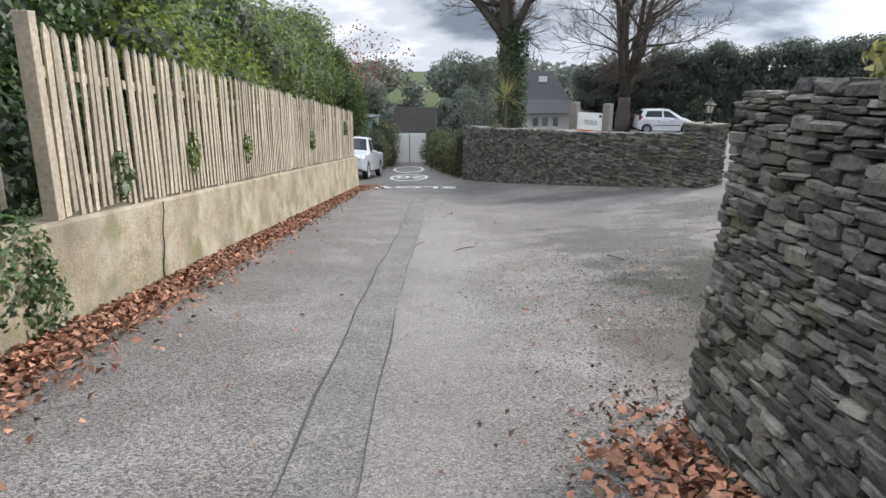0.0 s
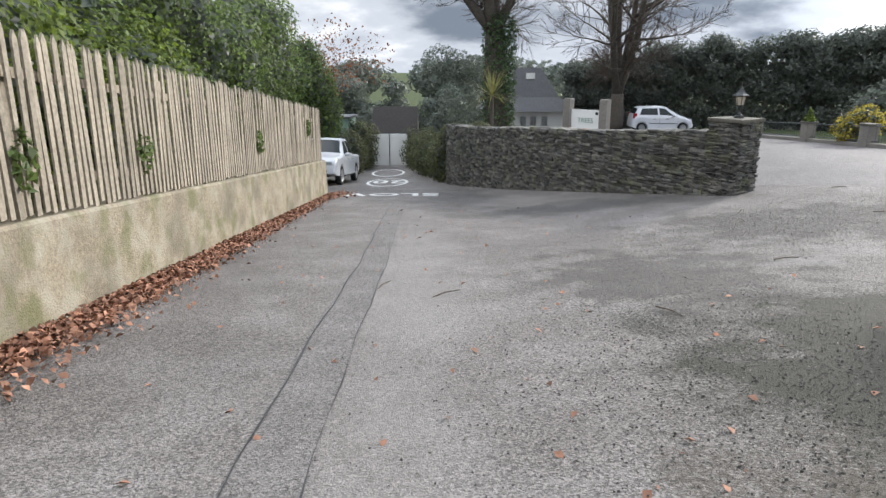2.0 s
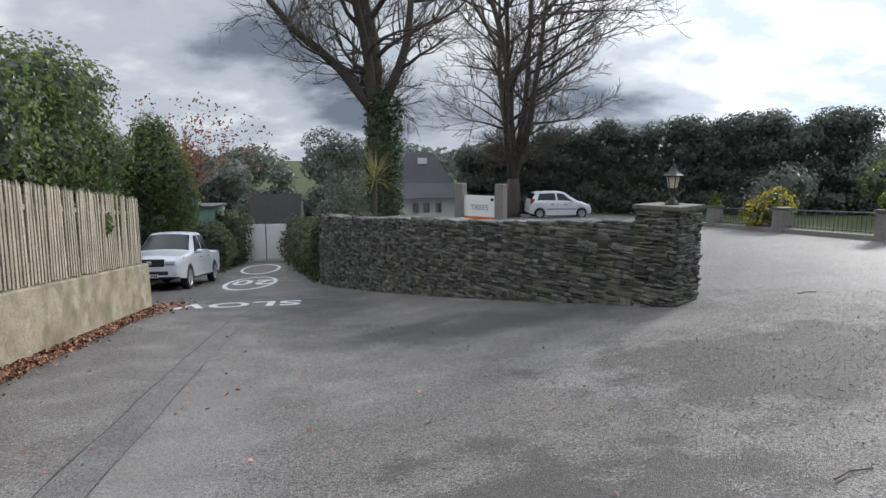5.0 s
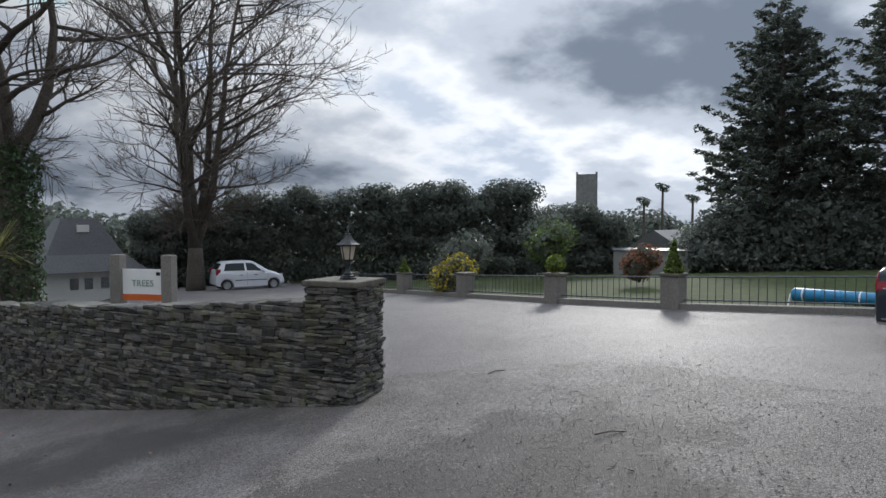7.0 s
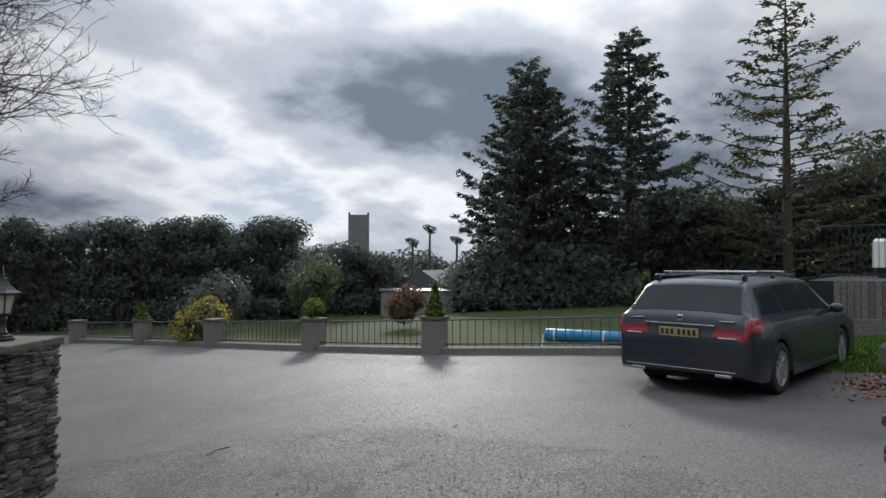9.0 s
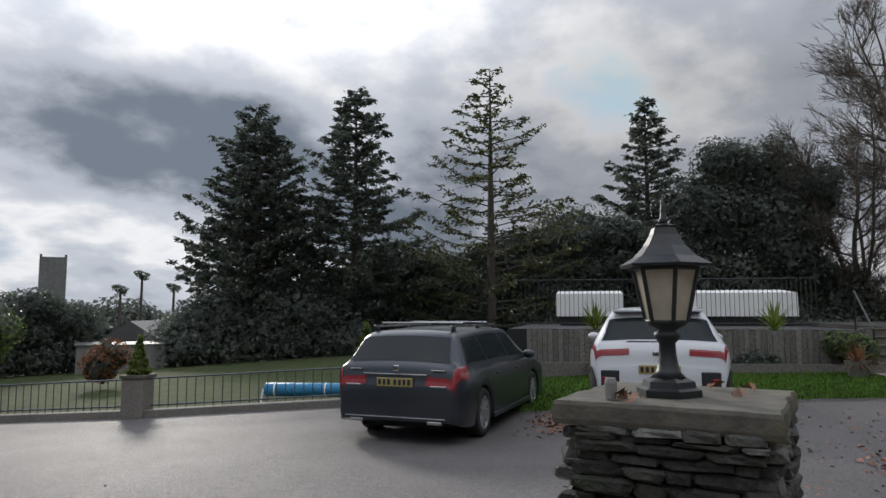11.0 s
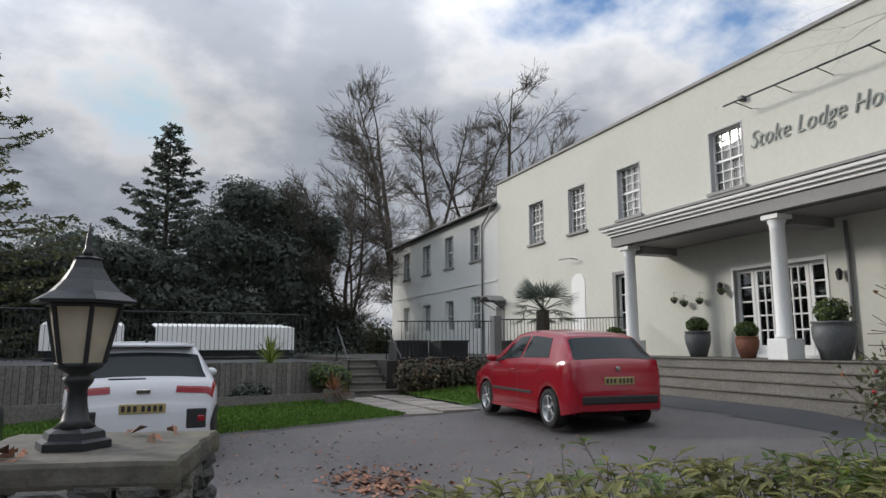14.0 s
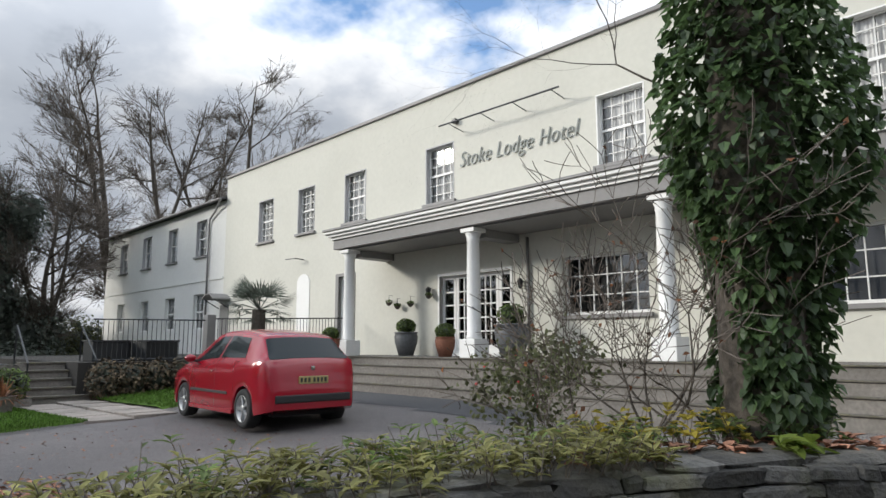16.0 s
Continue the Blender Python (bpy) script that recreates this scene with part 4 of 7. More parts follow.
# ---------------------------------------------------------------- trees round the place
crown_tree(3.6, 35.5, ground_z(3.6, 35.5) - 0.1, 17.5, 7.0, 7.2, "old bare tree with thick crooked limbs and an ivy-clad trunk", 12, 0.62, 5, 9, ivy=6.6, fine=0.012, crook=0.42, spread=(0.25, 0.55), stout=0.42, divide=0.88)
crown_tree(11.6, 43.5, ground_z(11.6, 43.5) - 0.1, 20, 7.4, 3.8, "tall bare deciduous tree with a fine spreading crown", 5, 0.46, 5, 17, fine=0.013)
crown_tree(46.6, -10.6, -1.0, 20.8, 5.6, 6.0, "tall leafless tree with a rounded crown behind the hotel", 36, 0.42, 4, 13, fine=0.0125)
crown_tree(48.4, -14.6, -1.0, 22.0, 3.4, 8.0, "slender leafless tree with a narrow crown behind the hotel", 37, 0.34, 3, 12, fine=0.0125)
crown_tree(48.0, -19.0, -1.0, 23.0, 5.4, 9.0, "tall leafless tree with a domed crown behind the hotel", 38, 0.42, 4, 14, fine=0.0125)
crown_tree(43.5, -5.2, -1.0, 14.0, 3.6, 3.2, "small leafless tree beside the evergreen oak", 39, 0.25, 4, 12, fine=0.0125)


def sight(dist, bearing):
    """A place so far from the gateway, by bearing from +x towards +y."""
    return 3.85 + dist * math.cos(radians(bearing)), 9.0 + dist * math.sin(radians(bearing))


for dist, bear, h, w, s, lab, kw in (
        (40, 28.5, 14.2, 5.0, 31, "broad dark cypress with several stems behind the railings", dict(twin=2, taper=0.6)),
        (38, 20.0, 14.9, 5.0, 32, "dark pointed cypress behind the railings", dict(taper=0.7, density=1.1)),
        (36, 8.2, 15.6, 6.2, 33, "thin sparse larch with bare open branches", dict(taper=0.75, density=0.62, mat=LEAF_DULL, rise=0.3, bare=0.7)),
        (44, -5.0, 15.8, 5.6, 34, "narrow dark spruce among evergreens", dict(taper=0.85))):
    x, y = sight(dist, bear)
    conifer(x, y, h, w, s, lab, z=-1.0, **kw)
r = random.Random(3)
for dist, b0, b1, h, lab in ((42, -19, -7, 13.0, "dark evergreen oak behind the shed"), (43, -6, 7, 9.5, "dark evergreen shrubs under the conifers"), (40, 9, 22, 6.5, "dark shrubbery under the conifers"), (38, 20, 33, 3.6, "dark shrubbery beyond the pool railings"), (47, -24, -4, 5.0, "brown-green thicket behind the raised deck")):
    blobs = []
    for i in range(56):
        u = r.random()
        x, y = sight(dist + r.uniform(-2, 2), b0 + (b1 - b0) * u)
        top = h * (0.72 + 0.28 * math.sin(math.pi * u))
        rad = r.uniform(1.1, 2.1)
        lift = 0.0 if i % 3 == 0 else r.uniform(0.15, 1.0) ** 0.7
        blobs.append((x, y, lift * (top - rad) + 0.2 * (1 - lift) - 0.8, rad * (1.5 if lift == 0 else 1), rad * (1.5 if lift == 0 else 1), rad * r.uniform(0.8, 1.1)))
    bush("evergreen_tree", blobs, 52000, 0.2, LEAF_DULL if "brown" in lab else LEAF_DARK, lab, "tree")
hedge_line("hedge", sight(41.5, -15), sight(41.5, 14), 6.2, 3.2, 52000, 0.2, LEAF_DARK, "dark evergreen shrubbery behind the raised deck", 47, vary=0.3, step=1.1)
# tall dark hedge behind the car park
hedge_line("hedge", (10.5, 50.5), (16, 50.5), 4.6, 3.0, 30000, 0.17, LEAF_DARK, "tall clipped dark green hedge behind the parked car", 41, vary=0.08, step=1.0)
hedge_line("hedge", (16, 50.5), (24, 44), 5.8, 3.0, 30000, 0.17, LEAF_DARK, "tall clipped dark green hedge behind the car park", 42, vary=0.1, step=1.0)
hedge_line("hedge", (24, 44), (29.2, 38.2), 5.6, 3.2, 30000, 0.17, LEAF_DARK, "tall dark evergreen hedge beyond the railings", 43, vary=0.14, step=1.0)
hedge_line("hedge", (29.4, 38.0), (33.2, 35.2), 4.2, 3.0, 16000, 0.17, LEAF_DARK, "rounded dark evergreens beyond the railings", 44, vary=0.3)
# left bank behind the picket fence
hedge_line("hedge", (-4.6, 2.0), (-4.7, 10), 3.6, 2.2, 36000, 0.085, LEAF_IVY, "dark laurel hedge overhanging the picket fence", 45, base=-0.1, vary=0.15)
hedge_line("hedge", (-4.2, 9), (-4.4, 12.5), 2.6, 1.6, 11000, 0.08, LEAF_LIME, "bright lime-green shrub above the picket fence", 50, base=-0.3)
hedge_line("hedge", (-4.6, 10), (-4.7, 24), 4.2, 2.0, 42000, 0.10, LEAF_MID, "leafy green hedge above the picket fence", 46, base=-1.2, vary=0.15)
hedge_line("hedge", (-6.6, 25), (-7.0, 40), 5.0, 3.0, 26000, 0.13, LEAF_MID, "green trees along the lane", 47)
hedge_line("hedge", (1.45, 29.2), (-0.5, 42.6), 2.1, 0.9, 17000, 0.11, LEAF_DULL, "overgrown hedge along the lane", 48)

# ---------------------------------------------------------------- piers, lanterns, stones
def pier(x, y, yaw, z_cap, size, seed, label, limit, meshes=None, run=(0.12, 0.34)):
    z0 = ground_z(x, y)
    p = thing("gate_pier", pose(x, y, z0 - 0.15, 0, 0, yaw), label, "gate pier", "gate piers")
    h = z_cap - z0 + 0.15
    k = size / 2
    part("core", Geo().box(-k + 0.05, k - 0.05, -k + 0.05, k - 0.05, 0, h - 0.07), MORTAR, p)
    bpy.context.view_layer.update()
    m = p.matrix_world
    for a in range(4):
        ca, sa = math.cos(a * math.pi / 2), math.sin(a * math.pi / 2)

        def place(s, ca=ca, sa=sa):
            u = s - k
            q = m @ Vector((u * ca + k * sa, u * sa - k * ca, 0))
            d = (m.to_3x3() @ Vector((ca, sa, 0))).xy
            return q.xy, d

        dry_stones(place, size, lambda s: z0, lambda s: z_cap - 0.07, p, limit, seed + a, (0.020, 0.055), run, meshes=meshes)
    g = Geo()
    e = k + 0.05
    n = 8
    ring = []
    r = random.Random(seed)
    for sx, sy, ex, ey in ((-1, -1, 1, -1), (1, -1, 1, 1), (1, 1, -1, 1), (-1, 1, -1, -1)):
        for i in range(n):
            u = i / n
            ring.append(((sx + (ex - sx) * u) * e + r.uniform(-0.012, 0.012), (sy + (ey - sy) * u) * e + r.uniform(-0.012, 0.012)))
    g.loft([[(px * 0.985, py * 0.985, h - 0.072) for px, py in ring], [(px, py, h - 0.055) for px, py in ring], [(px * 0.995, py * 0.995, h - 0.012) for px, py in ring], [(px * 0.975, py * 0.975, h) for px, py in ring]])
    part("cap_slab", g, CAPSTONE, p, "flat worn stone cap slab")
    return p


def lantern(x, y, z, yaw, label):
    """A six-sided pedestal lantern: stepped foot, flared stem, tapering glass cage, swept hat and finial."""
    t = thing("lantern", pose(x, y, z, 0, 0, yaw) @ Matrix.Diagonal((0.84, 0.84, 0.94, 1)), label, "lantern", "lanterns on the gate piers")
    k = 6
    part("foot", Geo().lathe([(0.125, 0), (0.125, 0.022), (0.105, 0.03), (0.10, 0.05), (0.07, 0.062)], k), BLACK_METAL, t)
    part("stem", Geo().lathe([(0.07, 0.06), (0.045, 0.085), (0.034, 0.14), (0.032, 0.18), (0.05, 0.20), (0.052, 0.215), (0.035, 0.225), (0.075, 0.245), (0.085, 0.262)], 12), BLACK_METAL, t, smooth=True)
    lo, hi, z0, z1 = 0.082, 0.125, 0.262, 0.445
    for i in range(k):
        a0, a1 = 2 * math.pi * i / k, 2 * math.pi * (i + 1) / k
        g = Geo().face((lo * 0.97 * math.cos(a0), lo * 0.97 * math.sin(a0), z0), (lo * 0.97 * math.cos(a1), lo * 0.97 * math.sin(a1), z0), (hi * 0.97 * math.cos(a1), hi * 0.97 * math.sin(a1), z1), (hi * 0.97 * math.cos(a0), hi * 0.97 * math.sin(a0), z1))
        part("pane", g, LAMP_GLASS, t, "frosted amber-grey glass")
        part("glazing_bar", Geo().tube([(lo * math.cos(a0), lo * math.sin(a0), z0), (hi * math.cos(a0), hi * math.sin(a0), z1)], 0.009, 5), BLACK_METAL, t)
    part("rim", Geo().lathe([(0.128, 0.437), (0.135, 0.445), (0.128, 0.455)], k), BLACK_METAL, t)
    part("hat", Geo().lathe([(0.178, 0.448), (0.182, 0.458), (0.125, 0.487), (0.085, 0.525), (0.058, 0.565), (0.048, 0.59), (0.052, 0.598), (0.02, 0.606)], k), BLACK_METAL, t)
    part("finial", Geo().lathe([(0.016, 0.604), (0.02, 0.617), (0.012, 0.63), (0.010, 0.66), (0.003, 0.715)], 8), BLACK_METAL, t, smooth=True)
    part("bulb", Geo().lathe([(0.02, 0.27), (0.03, 0.30), (0.032, 0.335), (0.012, 0.36)], 10), WHITE_PAINT, t, smooth=True)
    return t


pier_a = pier(6.20, 8.79, -18, 0.735, 0.55, 100, "squat mossy slate pier, coloured dark for its backlit shade, with a flat cap slab", 140, SHADED_MOSSY_STONES, (0.07, 0.24))
lantern(6.17, 8.83, 0.737, 12, "black six-sided pedestal lantern on a slate pier")
pier_b = pier(6.22, 15.88, 32, 0.26, 0.66, 200, "slate pier with a flat cap slab ending the curved wall", 140)
lantern(6.24, 15.82, 0.262, 20, "black six-sided pedestal lantern on a slate pier")
part_cup = thing("small_cup", pose(6.02, 9.02, 0.738), "small dull metal cup standing on a cap slab", "cup")
part("body", Geo().lathe([(0.018, 0), (0.02, 0.05), (0.016, 0.065)], 10), GREY_PAINT, part_cup)
tagged(part("fallen_leaves", leaves("fallen_leaves", [(6.0, 8.96, 0.745, 0.10, 0.08, 0.012), (6.3, 8.6, 0.745, 0.12, 0.1, 0.01)], 14, 0.05, LITTER), LITTER), "dry leaves lying on the cap slab", "leaves", kind="stuff")

dry_stones(place_b, LEN_B, base_b, top_b, wall_b, 300, 301, (0.028, 0.095), (0.08, 0.30), near=lambda s: s < 5.0, side=-1)
dry_stones(place_a, LEN_A, base_a, lambda s: top_a(s) - 0.02, wall_a, 160, 302, (0.03, 0.09), (0.10, 0.36), near=lambda s: s > 5.2, side=1)
dry_stones(place_r, 6.0, lambda s: ground_z(1.3, 3.1 - s), lambda s: 1.38 + 0.08 * s, wall_r, 290, 303, (0.018, 0.062), (0.08, 0.24), near=lambda s: s < 1.1, side=1, batter=0.06, skew=0.06)
# rough coping stones along the tops
r = random.Random(9)
for place, length, top, side, parent in ((place_b, LEN_B, top_b, -1, wall_b), (place_a, 4.9, top_a, 1, wall_a)):
    s = 0.1
    while s < length - 0.2:
        w = r.uniform(0.28, 0.7)
        p, d = place(s + w / 2)
        out = Vector((d.y, -d.x)) * side
        q = p - out * 0.22
        ob = new("coping_stone", STONES[r.randrange(14)])
        ob.parent, ob.matrix_parent_inverse = parent, parent.matrix_world.inverted()
        ob.matrix_world = (Matrix.Translation((q.x, q.y, top(s + w / 2) - 0.01)) @ Matrix.Rotation(math.atan2(-out.x, out.y) + r.uniform(-0.08, 0.08), 4, "Z")
                           @ Matrix.Rotation(r.uniform(-0.06, 0.06), 4, "Y") @ Matrix.Diagonal((w, r.uniform(0.38, 0.5), r.uniform(0.04, 0.075), 1)))
        s += w * 0.97

# ---------------------------------------------------------------- picket fence
fence = thing("picket_fence", pose(-2.95, 5.2, left_top(5.2)), "weathered grey-brown pointed picket fence on the retaining wall", "fence")
PICKETS = []
for k in range(5):
    rr = random.Random(k)
    g = Geo()
    w, t, h = 0.066 + rr.uniform(-0.006, 0.006), 0.02, 1.44 + rr.uniform(-0.03, 0.02)
    tip = rr.uniform(-0.012, 0.012)
    prof = [(-w / 2, 0), (w / 2, 0), (w / 2, h - 0.07), (tip, h), (-w / 2, h - 0.07)]
    g.loft([[(x, y, z) for y, z in prof] for x in (-t / 2, t / 2)])
    PICKETS.append(g.mesh("picket", PICKET))
r = random.Random(77)
y = 5.22
while y < 22.2:
    me = PICKETS[r.randrange(5)]
    m = pose(-2.93, y, left_top(y) + 0.02 + r.uniform(-0.02, 0.02), r.uniform(-1.2, 1.2), r.uniform(-1, 1), r.uniform(-4, 4))
    ob = new("picket", me)
    ob.parent, ob.matrix_parent_inverse = fence, fence.matrix_world.inverted()
    ob.matrix_world = m
    y += 0.112 + r.uniform(-0.008, 0.01)
bpy.context.view_layer.update()
for dz in (0.28, 1.12):
    g = Geo()
    g.loft([[(-2.965, yy, left_top(yy) + dz - 0.04), (-2.965, yy, left_top(yy) + dz + 0.04), (-3.02, yy, left_top(yy) + dz + 0.04), (-3.02, yy, left_top(yy) + dz - 0.04)] for yy in (5.1, 13, 22.2)])
    ob = part("rail", g, PICKET, fence)
    ob.matrix_parent_inverse = fence.matrix_world.inverted()
for yy, hh in ((5.05, 1.52), (8.0, 1.3), (11.0, 1.3), (14.0, 1.3), (17.0, 1.3), (20.0, 1.3), (22.25, 1.35)):
    ob = part("post", Geo().box(-3.1 if yy > 5.1 else -3.0, -3.025 if yy > 5.1 else -2.88, yy - 0.05, yy + 0.05, left_top(yy), left_top(yy) + hh), PICKET, fence, bevel=0.008)
    ob.matrix_parent_inverse = fence.matrix_world.inverted()
side_fence = thing("picket_fence", pose(-3.2, 4.4, left_top(4.4)), "short dark weathered fence return beside the ivy", "fence")
for i in range(7):
    ob = new("picket", PICKETS[i % 5])
    ob.parent = side_fence
    ob.matrix_basis = pose(-0.02 - 0.02 * i, 0.5 - 0.16 * i, 0.05)
part("rail", Geo().box(-0.16, -0.03, -0.7, 0.6, 0.9, 0.98), PICKET, side_fence)
g = Geo()
g.tube([(-2.815, 6.72 + 0.02 * math.sin(k * 1.7) - 0.02 * k, left_top(6.7) - 0.02 - k * 0.10) for k in range(10)], [0.007] * 10, 4)
tagged(part("wall_crack", g, MORTAR), "long crack running down the concrete wall", "crack", kind="structure")
bush("ivy", [(-2.9, 4.3, 0.15, 0.16, 0.5, 0.38), (-2.84, 4.6, -0.2, 0.10, 0.26, 0.35), (-2.9, 3.4, 0.2, 0.2, 0.6, 0.5), (-2.9, 3.0, 0.55, 0.3, 0.7, 0.3), (-2.85, 4.4, -0.5, 0.08, 0.2, 0.2)], 5200, 0.055, LEAF_IVY, "dark trailing ivy over the end of the concrete wall", inner=False)
for yy, zz in ((7.9, 0.45), (10.1, 0.5), (6.1, 0.3), (15.0, 0.55), (20.0, 0.9)):
    bush("climber", [(-2.9, yy, left_top(yy) + zz, 0.06, 0.14, 0.22)], 70, 0.09, LEAF_MID if yy > 7 else LEAF_IVY, "thin climbing plant on the picket fence", "plant", inner=False)

# ---------------------------------------------------------------- railings round the garden
FENCE_PTS = [(15.4, 33.5), (15.35, 29.2), (15.15, 25.2), (14.95, 21.0), (15.0, 17.4), (15.9, 13.2)]


def garden_post(x, y, label, topiary):
    z = ground_z(x, y)
    p = thing("stone_post", pose(x, y, z - 0.1, 0, 0, 6), label, "post", "posts of the garden railings")
    part("shaft", Geo().box(-0.21, 0.21, -0.21, 0.21, 0, 0.83), STEP_STONE, p, bevel=0.02)
    part("cap", Geo().box(-0.24, 0.24, -0.24, 0.24, 0.832, 0.90), CAPSTONE, p, bevel=0.015)
    if topiary:
        kind, h = topiary
        t = thing("topiary", pose(x, y, z + 0.80), "small clipped green %s on a stone post" % kind, "shrub")
        if kind == "cone":
            bl = [(0, 0, h * f, 0.22 * (1.05 - f), 0.22 * (1.05 - f), h * 0.16) for f in (0.1, 0.3, 0.5, 0.7, 0.88)]
        else:
            bl = [(0, 0, h * 0.55, 0.26, 0.26, h * 0.5), (0.08, 0.05, h * 0.75, 0.16, 0.16, h * 0.35)]
        part("leaves", leaves("leaves", bl, 900, 0.07, LEAF_LIME, shell=0.6), LEAF_LIME, t)
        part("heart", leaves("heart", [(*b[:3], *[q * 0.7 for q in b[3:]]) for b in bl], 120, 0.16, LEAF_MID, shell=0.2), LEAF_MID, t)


for (x, y), top in zip(FENCE_PTS, (None, ("cone", 0.5), None, ("ball", 0.42), ("cone", 0.72), ("cone", 0.75))):
    garden_post(x, y, "rendered stone post of the garden railings", top)


def railing(p0, p1, z0, z1, height, step, label, mat=BLACK_METAL, inset=0.24, base=0.12, wall=True):
    """Top and foot rails with thin uprights between two posts."""
    d = Vector((p1[0] - p0[0], p1[1] - p0[1], 0))
    L = d.length
    d.normalize()
    t = thing("railing", pose(p0[0], p0[1], z0), label, "railing", "garden railings")
    a, b = d * inset, d * (L - inset)
    dz = z1 - z0
    zz = lambda u: dz * u / L
    for h in (base + 0.06, height):
        part("rail", Geo().tube([(a.x, a.y, zz(inset) + h), (b.x, b.y, zz(L - inset) + h)], 0.018, 5), mat, t)
    u = inset + step
    while u < L - inset:
        q = d * u
        part("upright", Geo().tube([(q.x, q.y, zz(u) + base), (q.x, q.y, zz(u) + height)], 0.009, 4), mat, t)
        u += step
    return t


RAIL_METAL = material("galvanised_rail", (0.10, 0.11, 0.115), 0.5, metal=0.5, tint=0.2, grain=15, bump=0.1)
for i in range(len(FENCE_PTS) - 1):
    p0, p1 = FENCE_PTS[i], FENCE_PTS[i + 1]
    railing(p0, p1, ground_z(*p0) + 0.03, ground_z(*p1) + 0.03, 0.68, 0.17, "thin dark iron garden railings between stone posts", RAIL_METAL)
    g = Geo()
    d = Vector((p1[0] - p0[0], p1[1] - p0[1])).normalized()
    o = Vector((-d.y, d.x)) * 0.13
    g.loft([[(x - o.x, y - o.y, ground_z(x, y) - 0.2), (x + o.x, y + o.y, ground_z(x, y) - 0.2), (x + o.x, y + o.y, ground_z(x, y) + 0.14), (x - o.x, y - o.y, ground_z(x, y) + 0.14)] for x, y in (p0, p1)])
    tagged(part("kerb_wall", g, STEP_STONE, bevel=0.015), "low stone kerb wall under the railings", "kerb", kind="structure")
p0, p1 = FENCE_PTS[-1], (16.6, 10.6)
railing(p0, p1, ground_z(*p0), ground_z(*p1), 0.68, 0.17, "thin dark iron garden railings beside the parked estate car", RAIL_METAL)

# pool cover roller beyond the railings
BLUE = material("blue_pool_cover", (0.03, 0.22, 0.42), 0.5, tint=0.2, grain=8, bump=0.2)
roller = thing("pool_cover", pose(16.6, 15.6, ground_z(16.6, 15.6) + 0.28, 0, 0, -82), "rolled bright blue pool cover on a spindle", "pool cover")
part("roll", Geo().lathe([(0.12, 0), (0.14, 0.02), (0.14, 3.2), (0.12, 3.22)], 14, pose(0, 0, 0, 0, 90, 0)), BLUE, roller, smooth=True)
for k in range(9):
    part("strap", Geo().lathe([(0.146, 0), (0.146, 0.03)], 14, pose(0.2 + 0.35 * k, 0, 0, 0, 90, 0)), WHITE_PAINT if k % 3 == 0 else BLUE, roller)
part("stand", Geo().tube([(-0.05, 0, 0), (-0.05, -0.15, -0.28)], 0.02, 5).tube([(-0.05, 0, 0), (-0.05, 0.15, -0.28)], 0.02, 5), WHITE_PAINT, roller)
tagged(sheet("garden_lawn", span(15.9, 24, 0.6), span(13.4, 34, 0.6), MEADOW, 0.01), "green garden lawn beyond the railings", "lawn", kind="structure")

# ---------------------------------------------------------------- lawn, path and garden steps before the terrace
def lawn_edge(y):
    return 15.1 + 0.028 * (y - 8) ** 2 * 0.6 + 0.12 * max(0, 6 - y)


g = Geo()
for a, b in ((3.25, 10.6), (-0.2, 1.55)):
    rows = []
    for y in span(a, b, 0.25):
        x0 = lawn_edge(y) + 0.04 * math.sin(y * 5)
        rows.append([(x, y + 0.0, ground_z(x, y) + (0.05 if 0 < i < 6 else -0.03)) for i, x in enumerate([x0 + (19.6 - x0) * k / 6 for k in range(7)])])
    g.loft(rows, closed=False, caps=False)
tagged(part("lawn", g, GRASS), "strip of green lawn with fallen leaves along the car park", "lawn", kind="structure")
n = 26000
ys = np.concatenate([RNG.uniform(3.3, 10.5, int(n * 0.82)), RNG.uniform(-0.2, 1.5, n - int(n * 0.82))])
xs = np.array([lawn_edge(q) for q in ys]) + RNG.random(n) ** 1.2 * 4.2
cz = np.array([ground_z(a, b) for a, b in zip(xs, ys)]) + 0.065
nr = unit(n) * [1, 1, 0.25]
nr /= np.linalg.norm(nr, axis=1)[:, None]
tagged(part("grass", quads("grass", np.stack([xs, ys, cz], 1), nr, np.tile([0.0, 0, 1], (n, 1)), 0.02, 0.07, BLADE), BLADE), "short green grass blades", "grass", kind="stuff")
path = thing("garden_path", pose(16.2, 2.4, ground_z(16.2, 2.4)), "pale stone slab path crossing the lawn to the steps", "path", kind="structure")
r = random.Random(5)
for i in range(9):
    x = 16.0 + 0.5 * i
    for j, (a, b) in enumerate(((1.55, 2.4), (2.42, 3.25))):
        g = Geo().box(-0.24, 0.24, -(b - a) / 2 + 0.01, (b - a) / 2 - 0.01, -0.04, 0.025 + r.uniform(-0.006, 0.006))
        ob = part("slab", g, PAVING, path)
        ob.matrix_parent_inverse = path.matrix_world.inverted()
        ob.matrix_world = pose(x, (a + b) / 2 - 0.03 * (i - 4), ground_z(x, (a + b) / 2) + 0.02, r.uniform(-0.6, 0.6), r.uniform(-0.6, 0.6), -4 + r.uniform(-1, 1))
steps = thing("garden_steps", pose(20.4, 2.1, -0.32, 0, 0, -8), "dark stone garden steps between planted banks", "steps", kind="structure")
for i in range(5):
    part("step", Geo().box(0.32 * i, 2.2, -0.65, 0.65, 0.19 * i + 0.001, 0.19 * (i + 1) - 0.05), STEP_STONE, steps)
    part("tread", Geo().box(0.32 * i - 0.04, 0.32 * i + 0.36, -0.68, 0.68, 0.19 * (i + 1) - 0.048, 0.19 * (i + 1)), CAPSTONE, steps, bevel=0.01)
